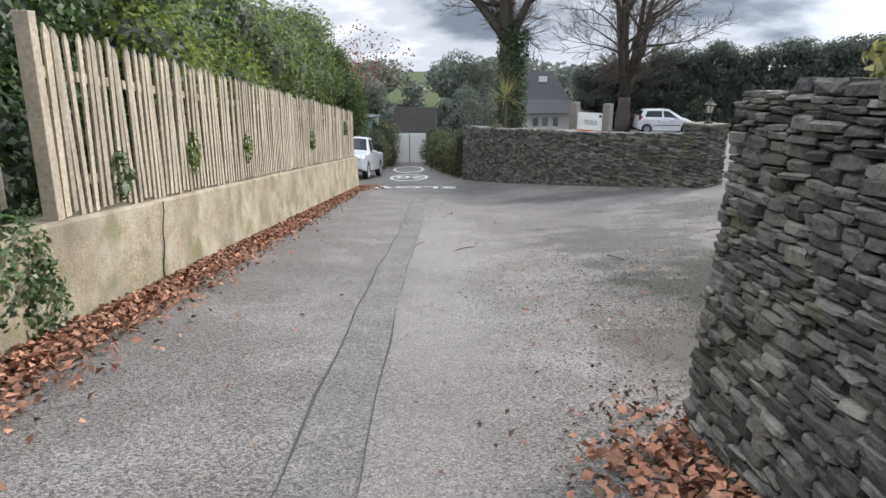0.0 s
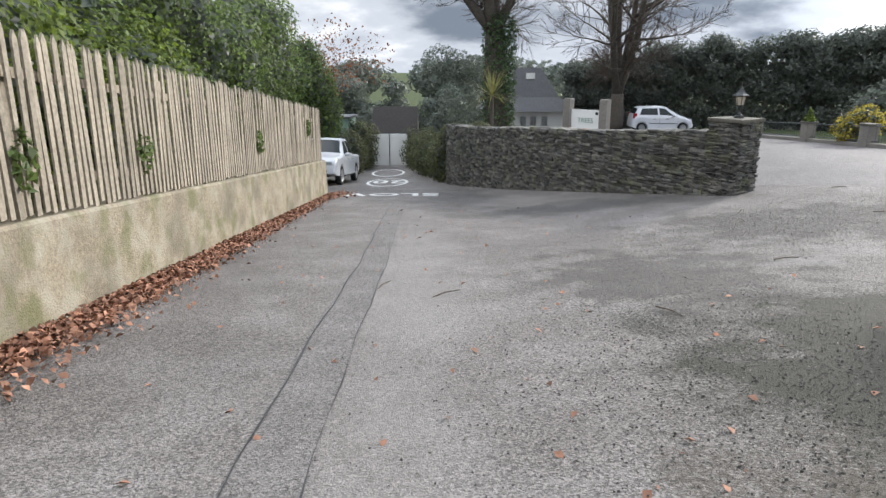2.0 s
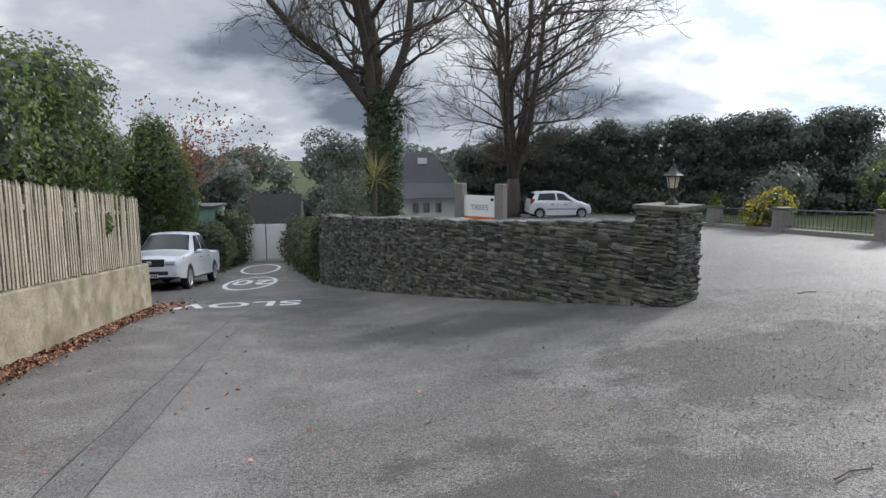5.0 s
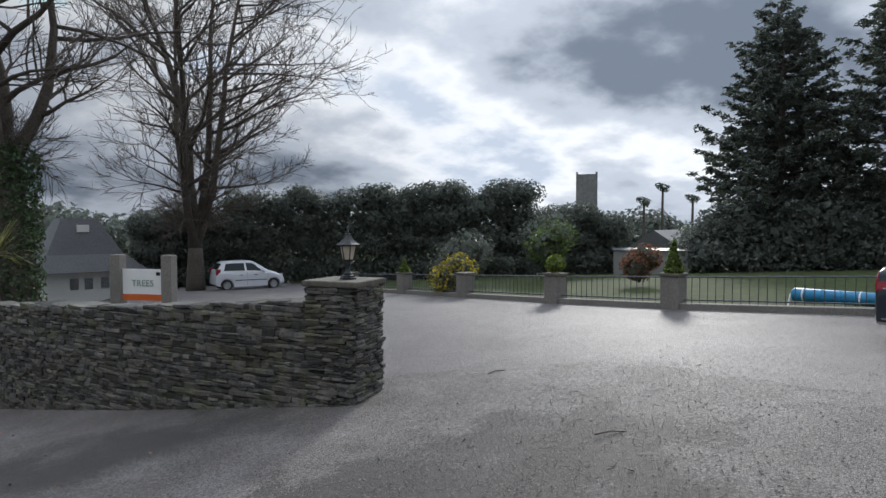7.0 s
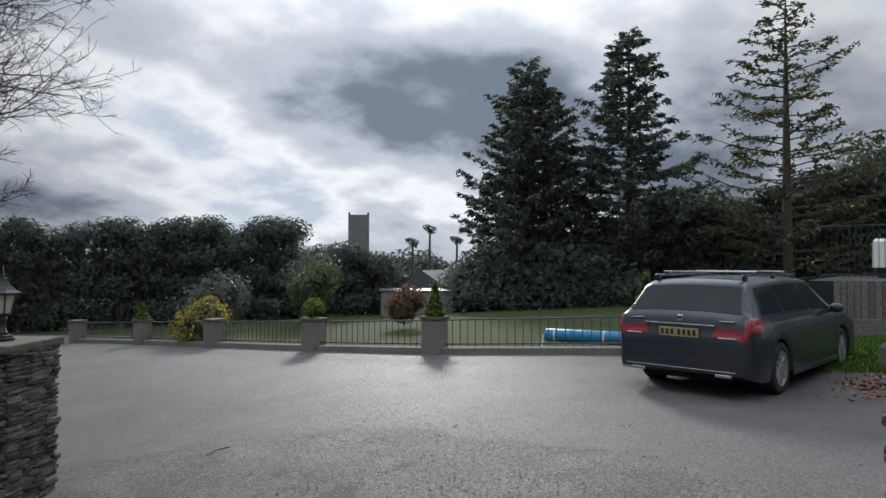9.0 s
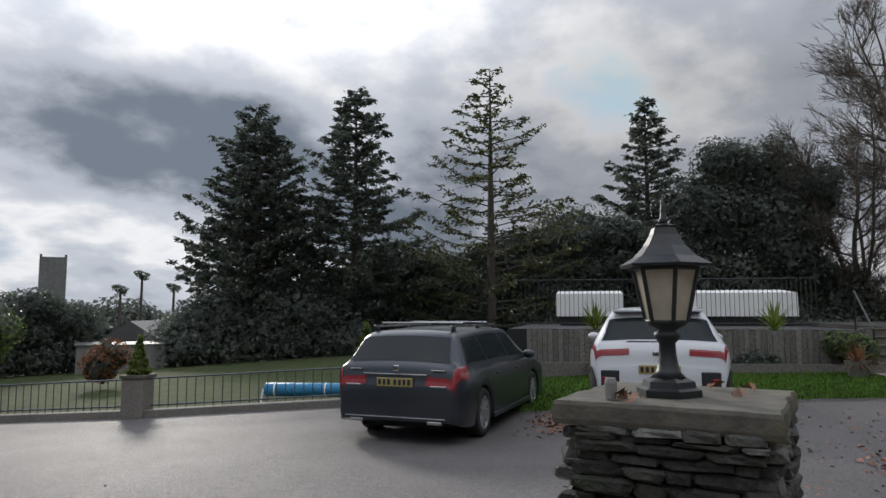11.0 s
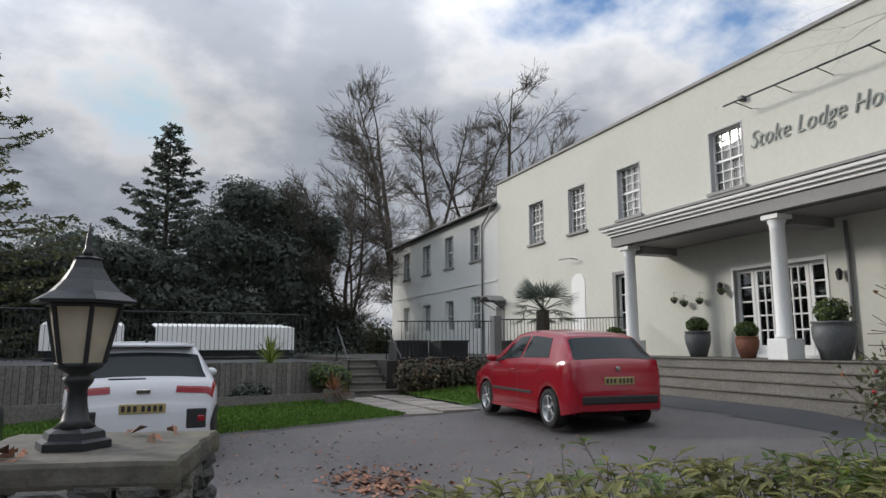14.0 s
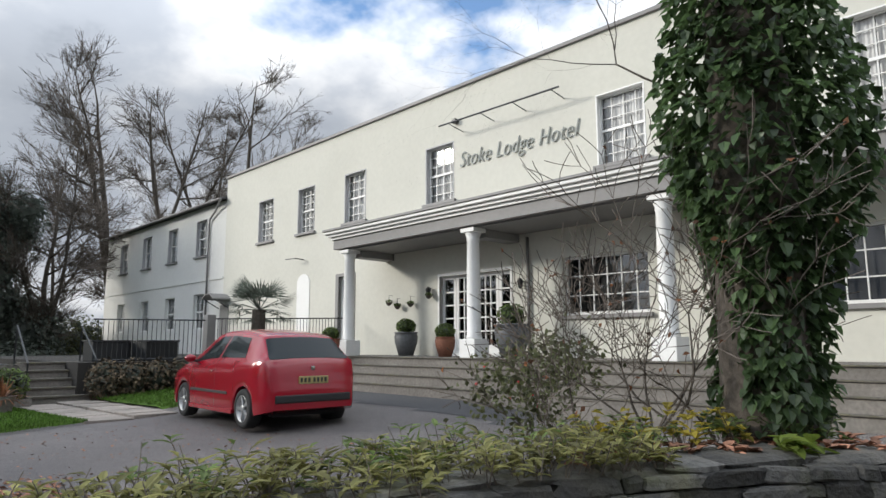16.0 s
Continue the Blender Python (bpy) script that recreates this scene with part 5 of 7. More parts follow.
for sy in (-0.75, 0.72):
    h = part("handrail", Geo().tube([(0.05, sy, 0.05), (0.05, sy, 0.95), (1.7, sy, 1.85), (1.75, sy, 0.9)], 0.022, 6), BLACK_METAL, steps)

# black railings of the side terrace, running towards the hotel
railing((20.3, 1.55), (19.85, -1.3), 0.55, 0.58, 1.12, 0.115, "black iron railings along the raised terrace", BLACK_METAL, 0.02, 0.06)
railing((19.85, -1.3), (19.5, -5.9), 0.58, 0.72, 1.16, 0.115, "black iron railings along the raised terrace", BLACK_METAL, 0.02, 0.06)
post = thing("gate_post", pose(19.85, -1.3, 0.5), "dark square post in the terrace railings", "post")
part("shaft", Geo().box(-0.12, 0.12, -0.12, 0.12, 0, 1.35), GREY_PAINT, post, bevel=0.01)
HEDGE_BROWN = material("winter_hedge", (0.10, 0.075, 0.045), 0.9, tint=0.4, grain=6, bump=0, island=0.5)
bush("hedge", [(20.0 - 0.07 * k, 1.3 - 0.62 * k, 0.2, 0.42, 0.42, 0.5) for k in range(11)], 7000, 0.09, HEDGE_BROWN, "brown winter hedge on the bank below the railings", "hedge")
for i, (x, y) in enumerate(((21.6, 0.6), (21.0, -0.4), (20.9, -2.6))):
    t = thing("planter_box", pose(x, y, 0.62, 0, 0, 10 * i), "dark timber planter box on the terrace", "planter")
    part("body", Geo().box(-0.3, 0.3, -0.5, 0.5, 0, 0.5), BLACK_METAL, t, bevel=0.02)
    part("rim", Geo().box(-0.33, 0.33, -0.53, 0.53, 0.502, 0.55), BLACK_METAL, t, bevel=0.01)

# ---------------------------------------------------------------- low timber fence, planted bed and deck with shed
low = thing("timber_fence", pose(19.75, 10.5, -0.5), "low grey vertical-board timber fence behind the lawn", "fence")
r = random.Random(15)
for i in range(62):
    y = 10.45 - 0.122 * i
    x = 19.75 + 0.07 * (10.5 - y)
    ob = part("board", Geo().box(-0.012, 0.012, -0.055, 0.055, 0, 1.12 + r.uniform(-0.03, 0.02)), WOOD_GREY, low)
    ob.matrix_parent_inverse = low.matrix_world.inverted()
    ob.matrix_world = pose(x + r.uniform(-0.01, 0.01), y, -0.5, 0, 0, 4)
bed = Geo().loft([[(19.3 + 0.07 * (10.5 - y), y, -0.6), (19.38 + 0.07 * (10.5 - y), y, -0.6), (19.38 + 0.07 * (10.5 - y), y, -0.12), (19.3 + 0.07 * (10.5 - y), y, -0.12)] for y in (10.6, 2.9)])
tagged(part("bed_edging", bed, WOOD_GREY), "dark timber edging of the planted bed", "edging", kind="structure")
deck = thing("raised_deck", pose(21.5, 6.5, -0.6), "dark raised deck with black railings behind the timber fence", "deck", kind="structure")
part("platform", Geo().box(-0.6, 8.5, -3.6, 4.6, 0, 1.2), BLACK_METAL, deck)
railing((22.3, 11.0), (22.9, 3.2), 0.6, 0.6, 1.30, 0.12, "black railings round the raised deck", BLACK_METAL, 0.0, 0.05)
shed = thing("shed", pose(26.4, 5.0, 0.58, 0, 0, 90), "long low white corrugated shed roof behind railings", "shed")
part("wall", Geo().box(-2.0, 2.0, -0.7, 0.7, 0, 0.55), BLACK_METAL, shed)
rings = []
for i in range(49):
    x = -2.1 + 4.2 * i / 48
    z = 0.02 * (i % 2)
    rings.append([(x, 0.85, 0.30 + z), (x, 0.80, 1.02 + z), (x, -0.85, 1.15 + z), (x, -0.85, 1.10 + z), (x, 0.76, 0.98 + z), (x, 0.81, 0.30 + z)])
part("corrugated_roof", Geo().loft(rings), WHITE_PAINT, shed, "white corrugated sheet")
low_shed = thing("shed", pose(26.2, 9.0, 0.58, 0, 0, 90), "short white corrugated lean-to behind railings", "shed")
part("wall", Geo().box(-0.95, 0.95, -0.7, 0.7, 0, 0.55), BLACK_METAL, low_shed)
part("corrugated_roof", Geo().loft([[(x + 0.02, *q[1:]) for q in ring for x in (ring[0][0] * 0.5,)] for ring in rings]), WHITE_PAINT, low_shed, "white corrugated sheet")

# ---------------------------------------------------------------- cars
def paint(name, base, metal=0.0, rough=0.32):
    return material(name, base, rough, metal, tint=0.04, grain=3, stain=0.10, stain_scale=1.5, bump=0.0, coat=0.45)


RED = paint("red_car_paint", (0.27, 0.004, 0.015), rough=0.22)
GREY_CAR = paint("dark_grey_car_paint", (0.036, 0.042, 0.054), 0.4)
WHITE_CAR = paint("white_car_paint", (0.62, 0.63, 0.66))
CAR_GLASS = glass_like("car_glass", (0.02, 0.026, 0.028), 0.06)
CAR_GLASS.node_tree.nodes["Principled BSDF"].inputs["Specular IOR Level"].default_value = 0.2
TYRE = material("tyre_rubber", (0.018, 0.018, 0.018), 0.85, tint=0.2, grain=20, bump=0.2)
ALLOY = material("alloy_wheel", (0.45, 0.46, 0.47), 0.35, metal=0.7, tint=0.1, grain=20, bump=0)
TRIM = material("black_car_trim", (0.02, 0.02, 0.021), 0.6, tint=0.1, grain=20, bump=0.1)
CHROME = material("chrome", (0.6, 0.6, 0.6), 0.15, metal=1.0, tint=0.02, stain=0, bump=0)
TAIL_RED = material("tail_lamp", (0.26, 0.008, 0.014), 0.15, tint=0.1, grain=30, stain=0, bump=0, coat=0.6)
AMBER = material("amber_lamp", (0.5, 0.16, 0.02), 0.2, tint=0.1, stain=0, bump=0)
HEADLAMP = material("headlamp", (0.5, 0.52, 0.54), 0.12, tint=0.1, stain=0, bump=0, coat=0.6)
PLATE_Y = material("yellow_plate", (0.36, 0.29, 0.12), 0.45, tint=0.05, grain=30, bump=0)
PLATE_W = material("white_plate", (0.6, 0.6, 0.56), 0.45, tint=0.05, grain=30, bump=0)
ARCH = material("wheel_arch_dark", (0.008, 0.008, 0.008), 0.9, bump=0)


def lerp(a, b, u):
    return a + (b - a) * u


def track(pts, x):
    """Smooth height along a list of (x, z)."""
    if x <= pts[0][0]:
        return pts[0][1]
    for (x0, z0), (x1, z1) in zip(pts, pts[1:]):
        if x <= x1:
            u = (x - x0) / (x1 - x0)
            return lerp(z0, z1, u * u * (3 - 2 * u) * 0.5 + u * 0.5)
    return pts[-1][1]


def wheel(x, y, r, w, side, spokes, parent, rim_mat=ALLOY):
    m = pose(x, y, r, -90 * side, 0, 0)
    t = part("wheel", Geo().lathe([(r * 0.62, -w), (r * 0.94, -w), (r, -w * 0.82), (r, -w * 0.15), (r * 0.95, 0.0), (r * 0.68, 0.006), (r * 0.66, -0.03), (r * 0.6, -0.05)], 28, m), TYRE, parent, "black tyre", smooth=True)
    rim = Geo().lathe([(r * 0.60, -0.06), (r * 0.68, -0.04), (r * 0.685, 0.004), (r * 0.64, 0.006), (r * 0.62, -0.045), (0.01, -0.05)], 28, m)
    part("rim", rim, rim_mat, t, smooth=True)
    for i in range(spokes):
        a = 2 * math.pi * i / spokes
        part("spoke", Geo().box(0.02, r * 0.65, -r * 0.085, r * 0.085, -0.035, -0.008, m @ pose(0, 0, 0, 0, 0, math.degrees(a))), rim_mat, t, bevel=0.006)
    part("hub", Geo().lathe([(r * 0.2, -0.03), (r * 0.2, -0.004), (r * 0.12, 0.004)], 12, m), rim_mat, t)


def car(name, x, y, yaw, c, label, group="", pitch=0.0, roll=0.0):
    """A car from its measures: one moulded shell lofted along its length, with open wheel arches; windows and lamps lie in that shell."""
    L, W, sill, wr = c["length"], c["width"] / 2, c["sill"], c["wheel"]
    t = thing(name, pose(x, y, ground_z(x, y), roll, pitch, yaw), label, "car", group)
    tops, crown = c["top"], c["crown"]
    gmax = max(z for _, z in tops) - c["glass_low"]
    xs = {*span(-L / 2, L / 2, 0.05)}
    for (xa, za), (xb, zb) in zip(tops, tops[1:]):
        k = max(1, int(abs(zb - za) / 0.03))
        xs |= {xa + (xb - xa) * i / k for i in range(k + 1)}
    for xw in c["axles"]:
        xs |= {xw + wr * 1.14 * math.sin(radians(a)) for a in range(-90, 91, 10)}
    xs = sorted(xs)
    xs = [v for i, v in enumerate(xs) if i == 0 or v - xs[i - 1] > 0.0015]

    def level(pts, q):
        if q <= pts[0][0]:
            return pts[0][1]
        for (xa, za), (xb, zb) in zip(pts, pts[1:]):
            if q <= xb:
                return lerp(za, zb, (q - xa) / (xb - xa))
        return pts[-1][1]

    def half_ring(q):
        """Points of one side from the sill to the middle of the top."""
        e = min(1.0, max(0.0, (abs(q) - (L / 2 - c["round"])) / c["round"]))
        w = W * (1 - c["nose"] * (1 - math.sqrt(1 - 0.985 * e ** 2.4)))
        zt = sum(level(tops, q + o) for o in (-0.03, 0, 0.03)) / 3
        zb = min(track(c["belt"], q), zt - 0.03)
        low = sill + 0.10 * e ** 2
        a = low
        for xw in c["axles"]:
            k = (wr * 1.14) ** 2 - (q - xw) ** 2
            if k > 0:
                a = max(a, wr + math.sqrt(k))
        a = min(a, zb - 0.10)
        h, G = zb - a, zt - zb
        k = min(1.0, max(0.0, G / gmax))
        base, rw = w * 0.948, lerp(w * 0.915, min(c["roofw"], w * 0.9), k ** 0.8)
        cr = min(0.065, 0.4 * G)
        pts = [(0.66 * w, low), (0.66 * w, a)]
        pts += [(w * f, a + h * u) for f, u in ((0.975, 0.0), (0.992, 0.10), (1.0, 0.28), (0.993, 0.46), (0.998, 0.62), (0.996, 0.78), (0.982, 0.91), (0.955, 1.0))]
        pts += [(lerp(base, rw, u ** 1.2), zb + (G - cr) * u) for u in (0.10, 0.28, 0.46, 0.64, 0.82, 1.0)]
        return pts + [(rw - 0.5 * cr, zt - 0.3 * cr), (rw * 0.82, zt), (rw * 0.42, zt + crown * 0.8), (0.0, zt + crown)]

    rings = []
    for q in xs:
        half = half_ring(q)
        rings.append([(q, -py, pz) for py, pz in half] + [(q, py, pz) for py, pz in half[-2::-1]])
    body = part("body", Geo().loft(rings), c["paint"], t, c["paint_label"], smooth=True)
    body.data.set_sharp_from_angle(angle=radians(50))

    def at(q, v, sd):
        half = half_ring(q)
        i = min(len(half) - 2, int(v))
        (ya, za), (yb, zb) = half[i], half[i + 1]
        return Vector((q, sd * lerp(ya, yb, v - i), lerp(za, zb, v - i)))

    def skin(q, v, sd, off):
        p = at(q, v, sd)
        a = at(q + 0.02, v, sd) - at(q - 0.02, v, sd)
        b = at(q, min(19, v + 0.15), sd) - at(q, v - 0.15, sd)
        n = a.cross(b)
        if n.length < 1e-9:
            return p
        n.normalize()
        if n.dot(Vector((0.15 * q, p.y, max(0.0, p.z - 0.6)))) < 0:
            n = -n
        return p + n * off

    def patch(nm, mat, lab, rear, front, v0, v1, off=0.006, across=False, nx=12, nv=8):
        """A piece of the shell between two slanting ends; rear and front are (x at v0, x at v1)."""
        for sd in ((1,) if across else (1, -1)):
            rows = []
            vs = [(v0 + (v1 - v0) * k / nv, 1) for k in range(nv + 1)]
            if across:
                vs = vs + [(v, -1) for v, _ in vs[-2::-1]]
            for i in range(nx + 1):
                row = []
                for v, s2 in vs:
                    f = (v - v0) / (v1 - v0)
                    q = lerp(lerp(*rear, f), lerp(*front, f), i / nx)
                    row.append(skin(q, v, s2 * sd, off))
                rows.append(row)
            part(nm, Geo().loft(rows, closed=False, caps=False), mat, t, lab, smooth=True)

    for a0, a1, b0, b1 in c["windows"]:
        patch("side_window", CAR_GLASS, "dark reflecting side window", (a0, a1), (b0, b1), 10.2, 14.6, 0.005)
    for nm, (a, b) in (("rear_window", c["rear_glass"]), ("windscreen", c["front_glass"])):
        patch(nm, CAR_GLASS, "dark reflecting window", (a, a), (b, b), 16.2, 19.0, 0.005, True, nx=14)
    for nm, mat, lab, a, b, v0, v1 in c.get("patches", ()):
        patch(nm, mat, lab, (a, a), (b, b), v0, v1, 0.007)
    part("underbody", Geo().box(-L / 2 + 0.25, L / 2 - 0.25, -W * 0.64, W * 0.64, sill - 0.02, sill + 0.12), ARCH, t)
    zb = c["glass_low"]
    for xw in c["axles"]:
        part("arch_liner", Geo().box(xw - wr * 1.1, xw + wr * 1.1, -W * 0.655, W * 0.655, sill, wr * 2.1), ARCH, t)
        for sd in (1, -1):
            wheel(xw, sd * (W - 0.02), wr, 0.21, sd, c["spokes"], t, c.get("rim", ALLOY))
    for sd in (1, -1):
        part("mirror", Geo().lathe([(0.02, -0.07), (0.07, -0.05), (0.085, 0.02), (0.06, 0.07), (0.01, 0.08)], 10, pose(c["mirror_x"], sd * (W + 0.08), zb + 0.06, 0, -90, 0) @ Matrix.Diagonal((0.85, 1.25, 1, 1))), c["paint"], t, smooth=True)
        part("mirror_arm", Geo().tube([(c["mirror_x"], sd * (W - 0.09), zb), (c["mirror_x"], sd * (W + 0.04), zb + 0.03)], 0.022, 6), TRIM, t)
        part("sill_trim", Geo().box(c["axles"][0] + wr * 1.15, c["axles"][1] - wr * 1.15, sd * W - 0.02, sd * W + 0.008, sill - 0.01, sill + 0.06), c.get("sill_mat", c["paint"]), t, bevel=0.01)
        for hx in c["handles"]:
            part("door_handle", Geo().box(hx - 0.09, hx + 0.09, min(sd * W * 0.97, sd * (W + 0.014)), max(sd * W * 0.97, sd * (W + 0.014)), zb - 0.15, zb - 0.118), c.get("handle", c["paint"]), t, bevel=0.01)
        for gx in c["gaps"]:
            part("door_seam", Geo().loft([[skin(gx + o, 3 + k * 0.6, sd, 0.0015) for o in (-0.004, 0.004)] for k in range(12)], closed=False, caps=False), TRIM, t)
    for nm, mat, boxes, lab in c["extras"]:
        for bx in boxes:
            part(nm, Geo().box(*bx), mat, t, lab, bevel=min(0.02, 0.3 * min(bx[1] - bx[0], bx[3] - bx[2], bx[5] - bx[4])))
    return t


def plate(cx, z, back=True, w=0.52):
    """Yellow rear plate with dark bars in place of its characters."""
    out = [("number_plate", PLATE_Y if back else PLATE_W, [(cx - 0.012, cx + 0.012, -w / 2, w / 2, z, z + 0.115)], "number plate with dark characters")]
    f = cx - 0.016 if back else cx + 0.016
    bars = []
    for i in range(7):
        y = -w / 2 + 0.035 + i * 0.066 + (0.025 if i > 3 else 0)
        bars.append((min(f, cx), max(f, cx), y, y + 0.04, z + 0.022, z + 0.094))
    return out + [("plate_mark", TRIM, bars, "")]


HATCH = dict(top=[(-2.015, 0.52), (-2.0, 0.64), (-1.955, 0.90), (-1.90, 1.03), (-1.50, 1.42), (-1.34, 1.475), (-0.5, 1.54), (0.0, 1.53), (0.3, 1.48), (1.15, 1.04), (1.5, 0.94), (1.85, 0.77), (1.98, 0.62), (2.015, 0.5)],
           roofw=0.60, rear_glass=(-1.865, -1.53), front_glass=(0.36, 1.10), mirror_x=0.72, windows=[(-1.28, -1.12, -0.32, -0.38), (-0.24, -0.30, 0.86, 0.10)], patches=[("tail_lamp", TAIL_RED, "red tail lamp", -1.95, -1.66, 6.6, 10.0)],
           length=4.03, width=1.75, sill=0.21, wheel=0.305, round=0.62, nose=0.26, axles=(-1.30, 1.24), spokes=5, crown=0.02,
             belt=[(-2.02, 0.97), (-1.94, 1.05), (-0.5, 1.02), (0.75, 0.97), (1.1, 0.95), (1.75, 0.79), (2.02, 0.60)], glass_low=1.0, 
             paint=RED, paint_label="glossy red bodywork",
             handles=(-0.05,), gaps=(-0.22, 0.95), handle=RED,
             extras=[("side_moulding", TRIM, [(-0.75, 0.85, -0.885, -0.865, 0.50, 0.545), (-0.75, 0.85, 0.865, 0.885, 0.50, 0.545)], "black side moulding"),
                     ("rear_bumper_trim", TRIM, [(-2.035, -1.93, -0.66, 0.66, 0.41, 0.53)], "black rear bumper strip"),
                     ("badge", CHROME, [(-1.975, -1.945, -0.035, 0.035, 0.90, 0.96)], "")] + plate(-1.995, 0.69))
car("hatchback_car", 13.65, 1.35, -9, HATCH, "glossy red three-door hatchback parked before the hotel steps")

ESTATE = dict(top=[(-2.45, 0.60), (-2.44, 0.74), (-2.41, 0.95), (-2.36, 1.02), (-2.02, 1.41), (-1.86, 1.465), (-0.6, 1.50), (0.2, 1.485), (0.55, 1.45), (1.38, 1.0), (1.7, 0.95), (2.2, 0.84), (2.42, 0.66), (2.45, 0.55)],
           roofw=0.64, rear_glass=(-2.32, -2.04), front_glass=(0.62, 1.33), mirror_x=0.78, windows=[(-2.0, -1.80, -1.18, -1.20), (-1.10, -1.14, -0.06, -0.12), (0.02, -0.04, 1.05, 0.42)], patches=[("tail_lamp", TAIL_RED, "red tail lamp", -2.43, -2.10, 7.2, 10.0), ("tail_lamp", TAIL_RED, "red tail lamp", -2.438, -2.412, 9.5, 17.6)],
           length=4.9, width=1.85, sill=0.22, wheel=0.335, round=0.5, nose=0.17, axles=(-1.42, 1.45), spokes=10, crown=0.02,
              belt=[(-2.45, 0.97), (-2.3, 1.0), (-1.0, 0.99), (1.0, 0.96), (1.4, 0.94), (2.2, 0.80), (2.45, 0.62)], glass_low=0.965, 
              paint=GREY_CAR, paint_label="dark grey metallic bodywork",
              handles=(-0.75, 0.3), gaps=(-0.05, 1.05, -1.02), handle=GREY_CAR,
              extras=[
                      ("lamp_band", WHITE_CAR, [(-2.452, -2.42, -0.72, -0.50, 0.765, 0.78), (-2.452, -2.42, 0.50, 0.72, 0.765, 0.78)], ""),
                      ("chrome_strip", CHROME, [(-2.452, -2.41, -0.46, 0.46, 0.905, 0.925)], "chrome strip over the plate"),
                      ("bumper_strip", CHROME, [(-2.47, -2.40, -0.72, 0.72, 0.355, 0.372)], "thin chrome bumper strip"),
                      ("exhaust", CHROME, [(-2.46, -2.3, -0.66, -0.46, 0.285, 0.335), (-2.46, -2.3, 0.46, 0.66, 0.285, 0.335)], ""),
                      ("badge", CHROME, [(-2.415, -2.375, -0.04, 0.04, 0.955, 1.03), (-2.42, -2.385, 0.5, 0.68, 0.965, 0.98), (-2.42, -2.385, -0.7, -0.5, 0.965, 0.98)], ""),
                                            ("window_trim", CHROME, [(-1.95, 1.0, -0.872, -0.845, 0.962, 0.978), (-1.95, 1.0, 0.845, 0.872, 0.962, 0.978)], "chrome window trim"),
                      ("roof_rail", CHROME, [(-1.9, 0.2, -0.60, -0.57, 1.515, 1.545), (-1.9, 0.2, 0.57, 0.60, 1.515, 1.545)], "silver roof rail"),
                      ("rail_foot", TRIM, [(a, a + 0.12, s - 0.015, s + 0.015, 1.46, 1.52) for a in (-1.85, -0.8, 0.05) for s in (-0.585, 0.585)], ""),
                      ("roof_bar", CHROME, [(-1.55, -1.47, -0.64, 0.64, 1.56, 1.585), (-0.45, -0.37, -0.64, 0.64, 1.56, 1.585)], "silver roof bar"),
                      ("rear_wiper", TRIM, [(-2.31, -2.27, -0.05, 0.42, 1.03, 1.055)], "")] + plate(-2.448, 0.755))
car("estate_car", 14.75, 11.2, -9, ESTATE, "dark grey estate car with roof bars seen from behind")

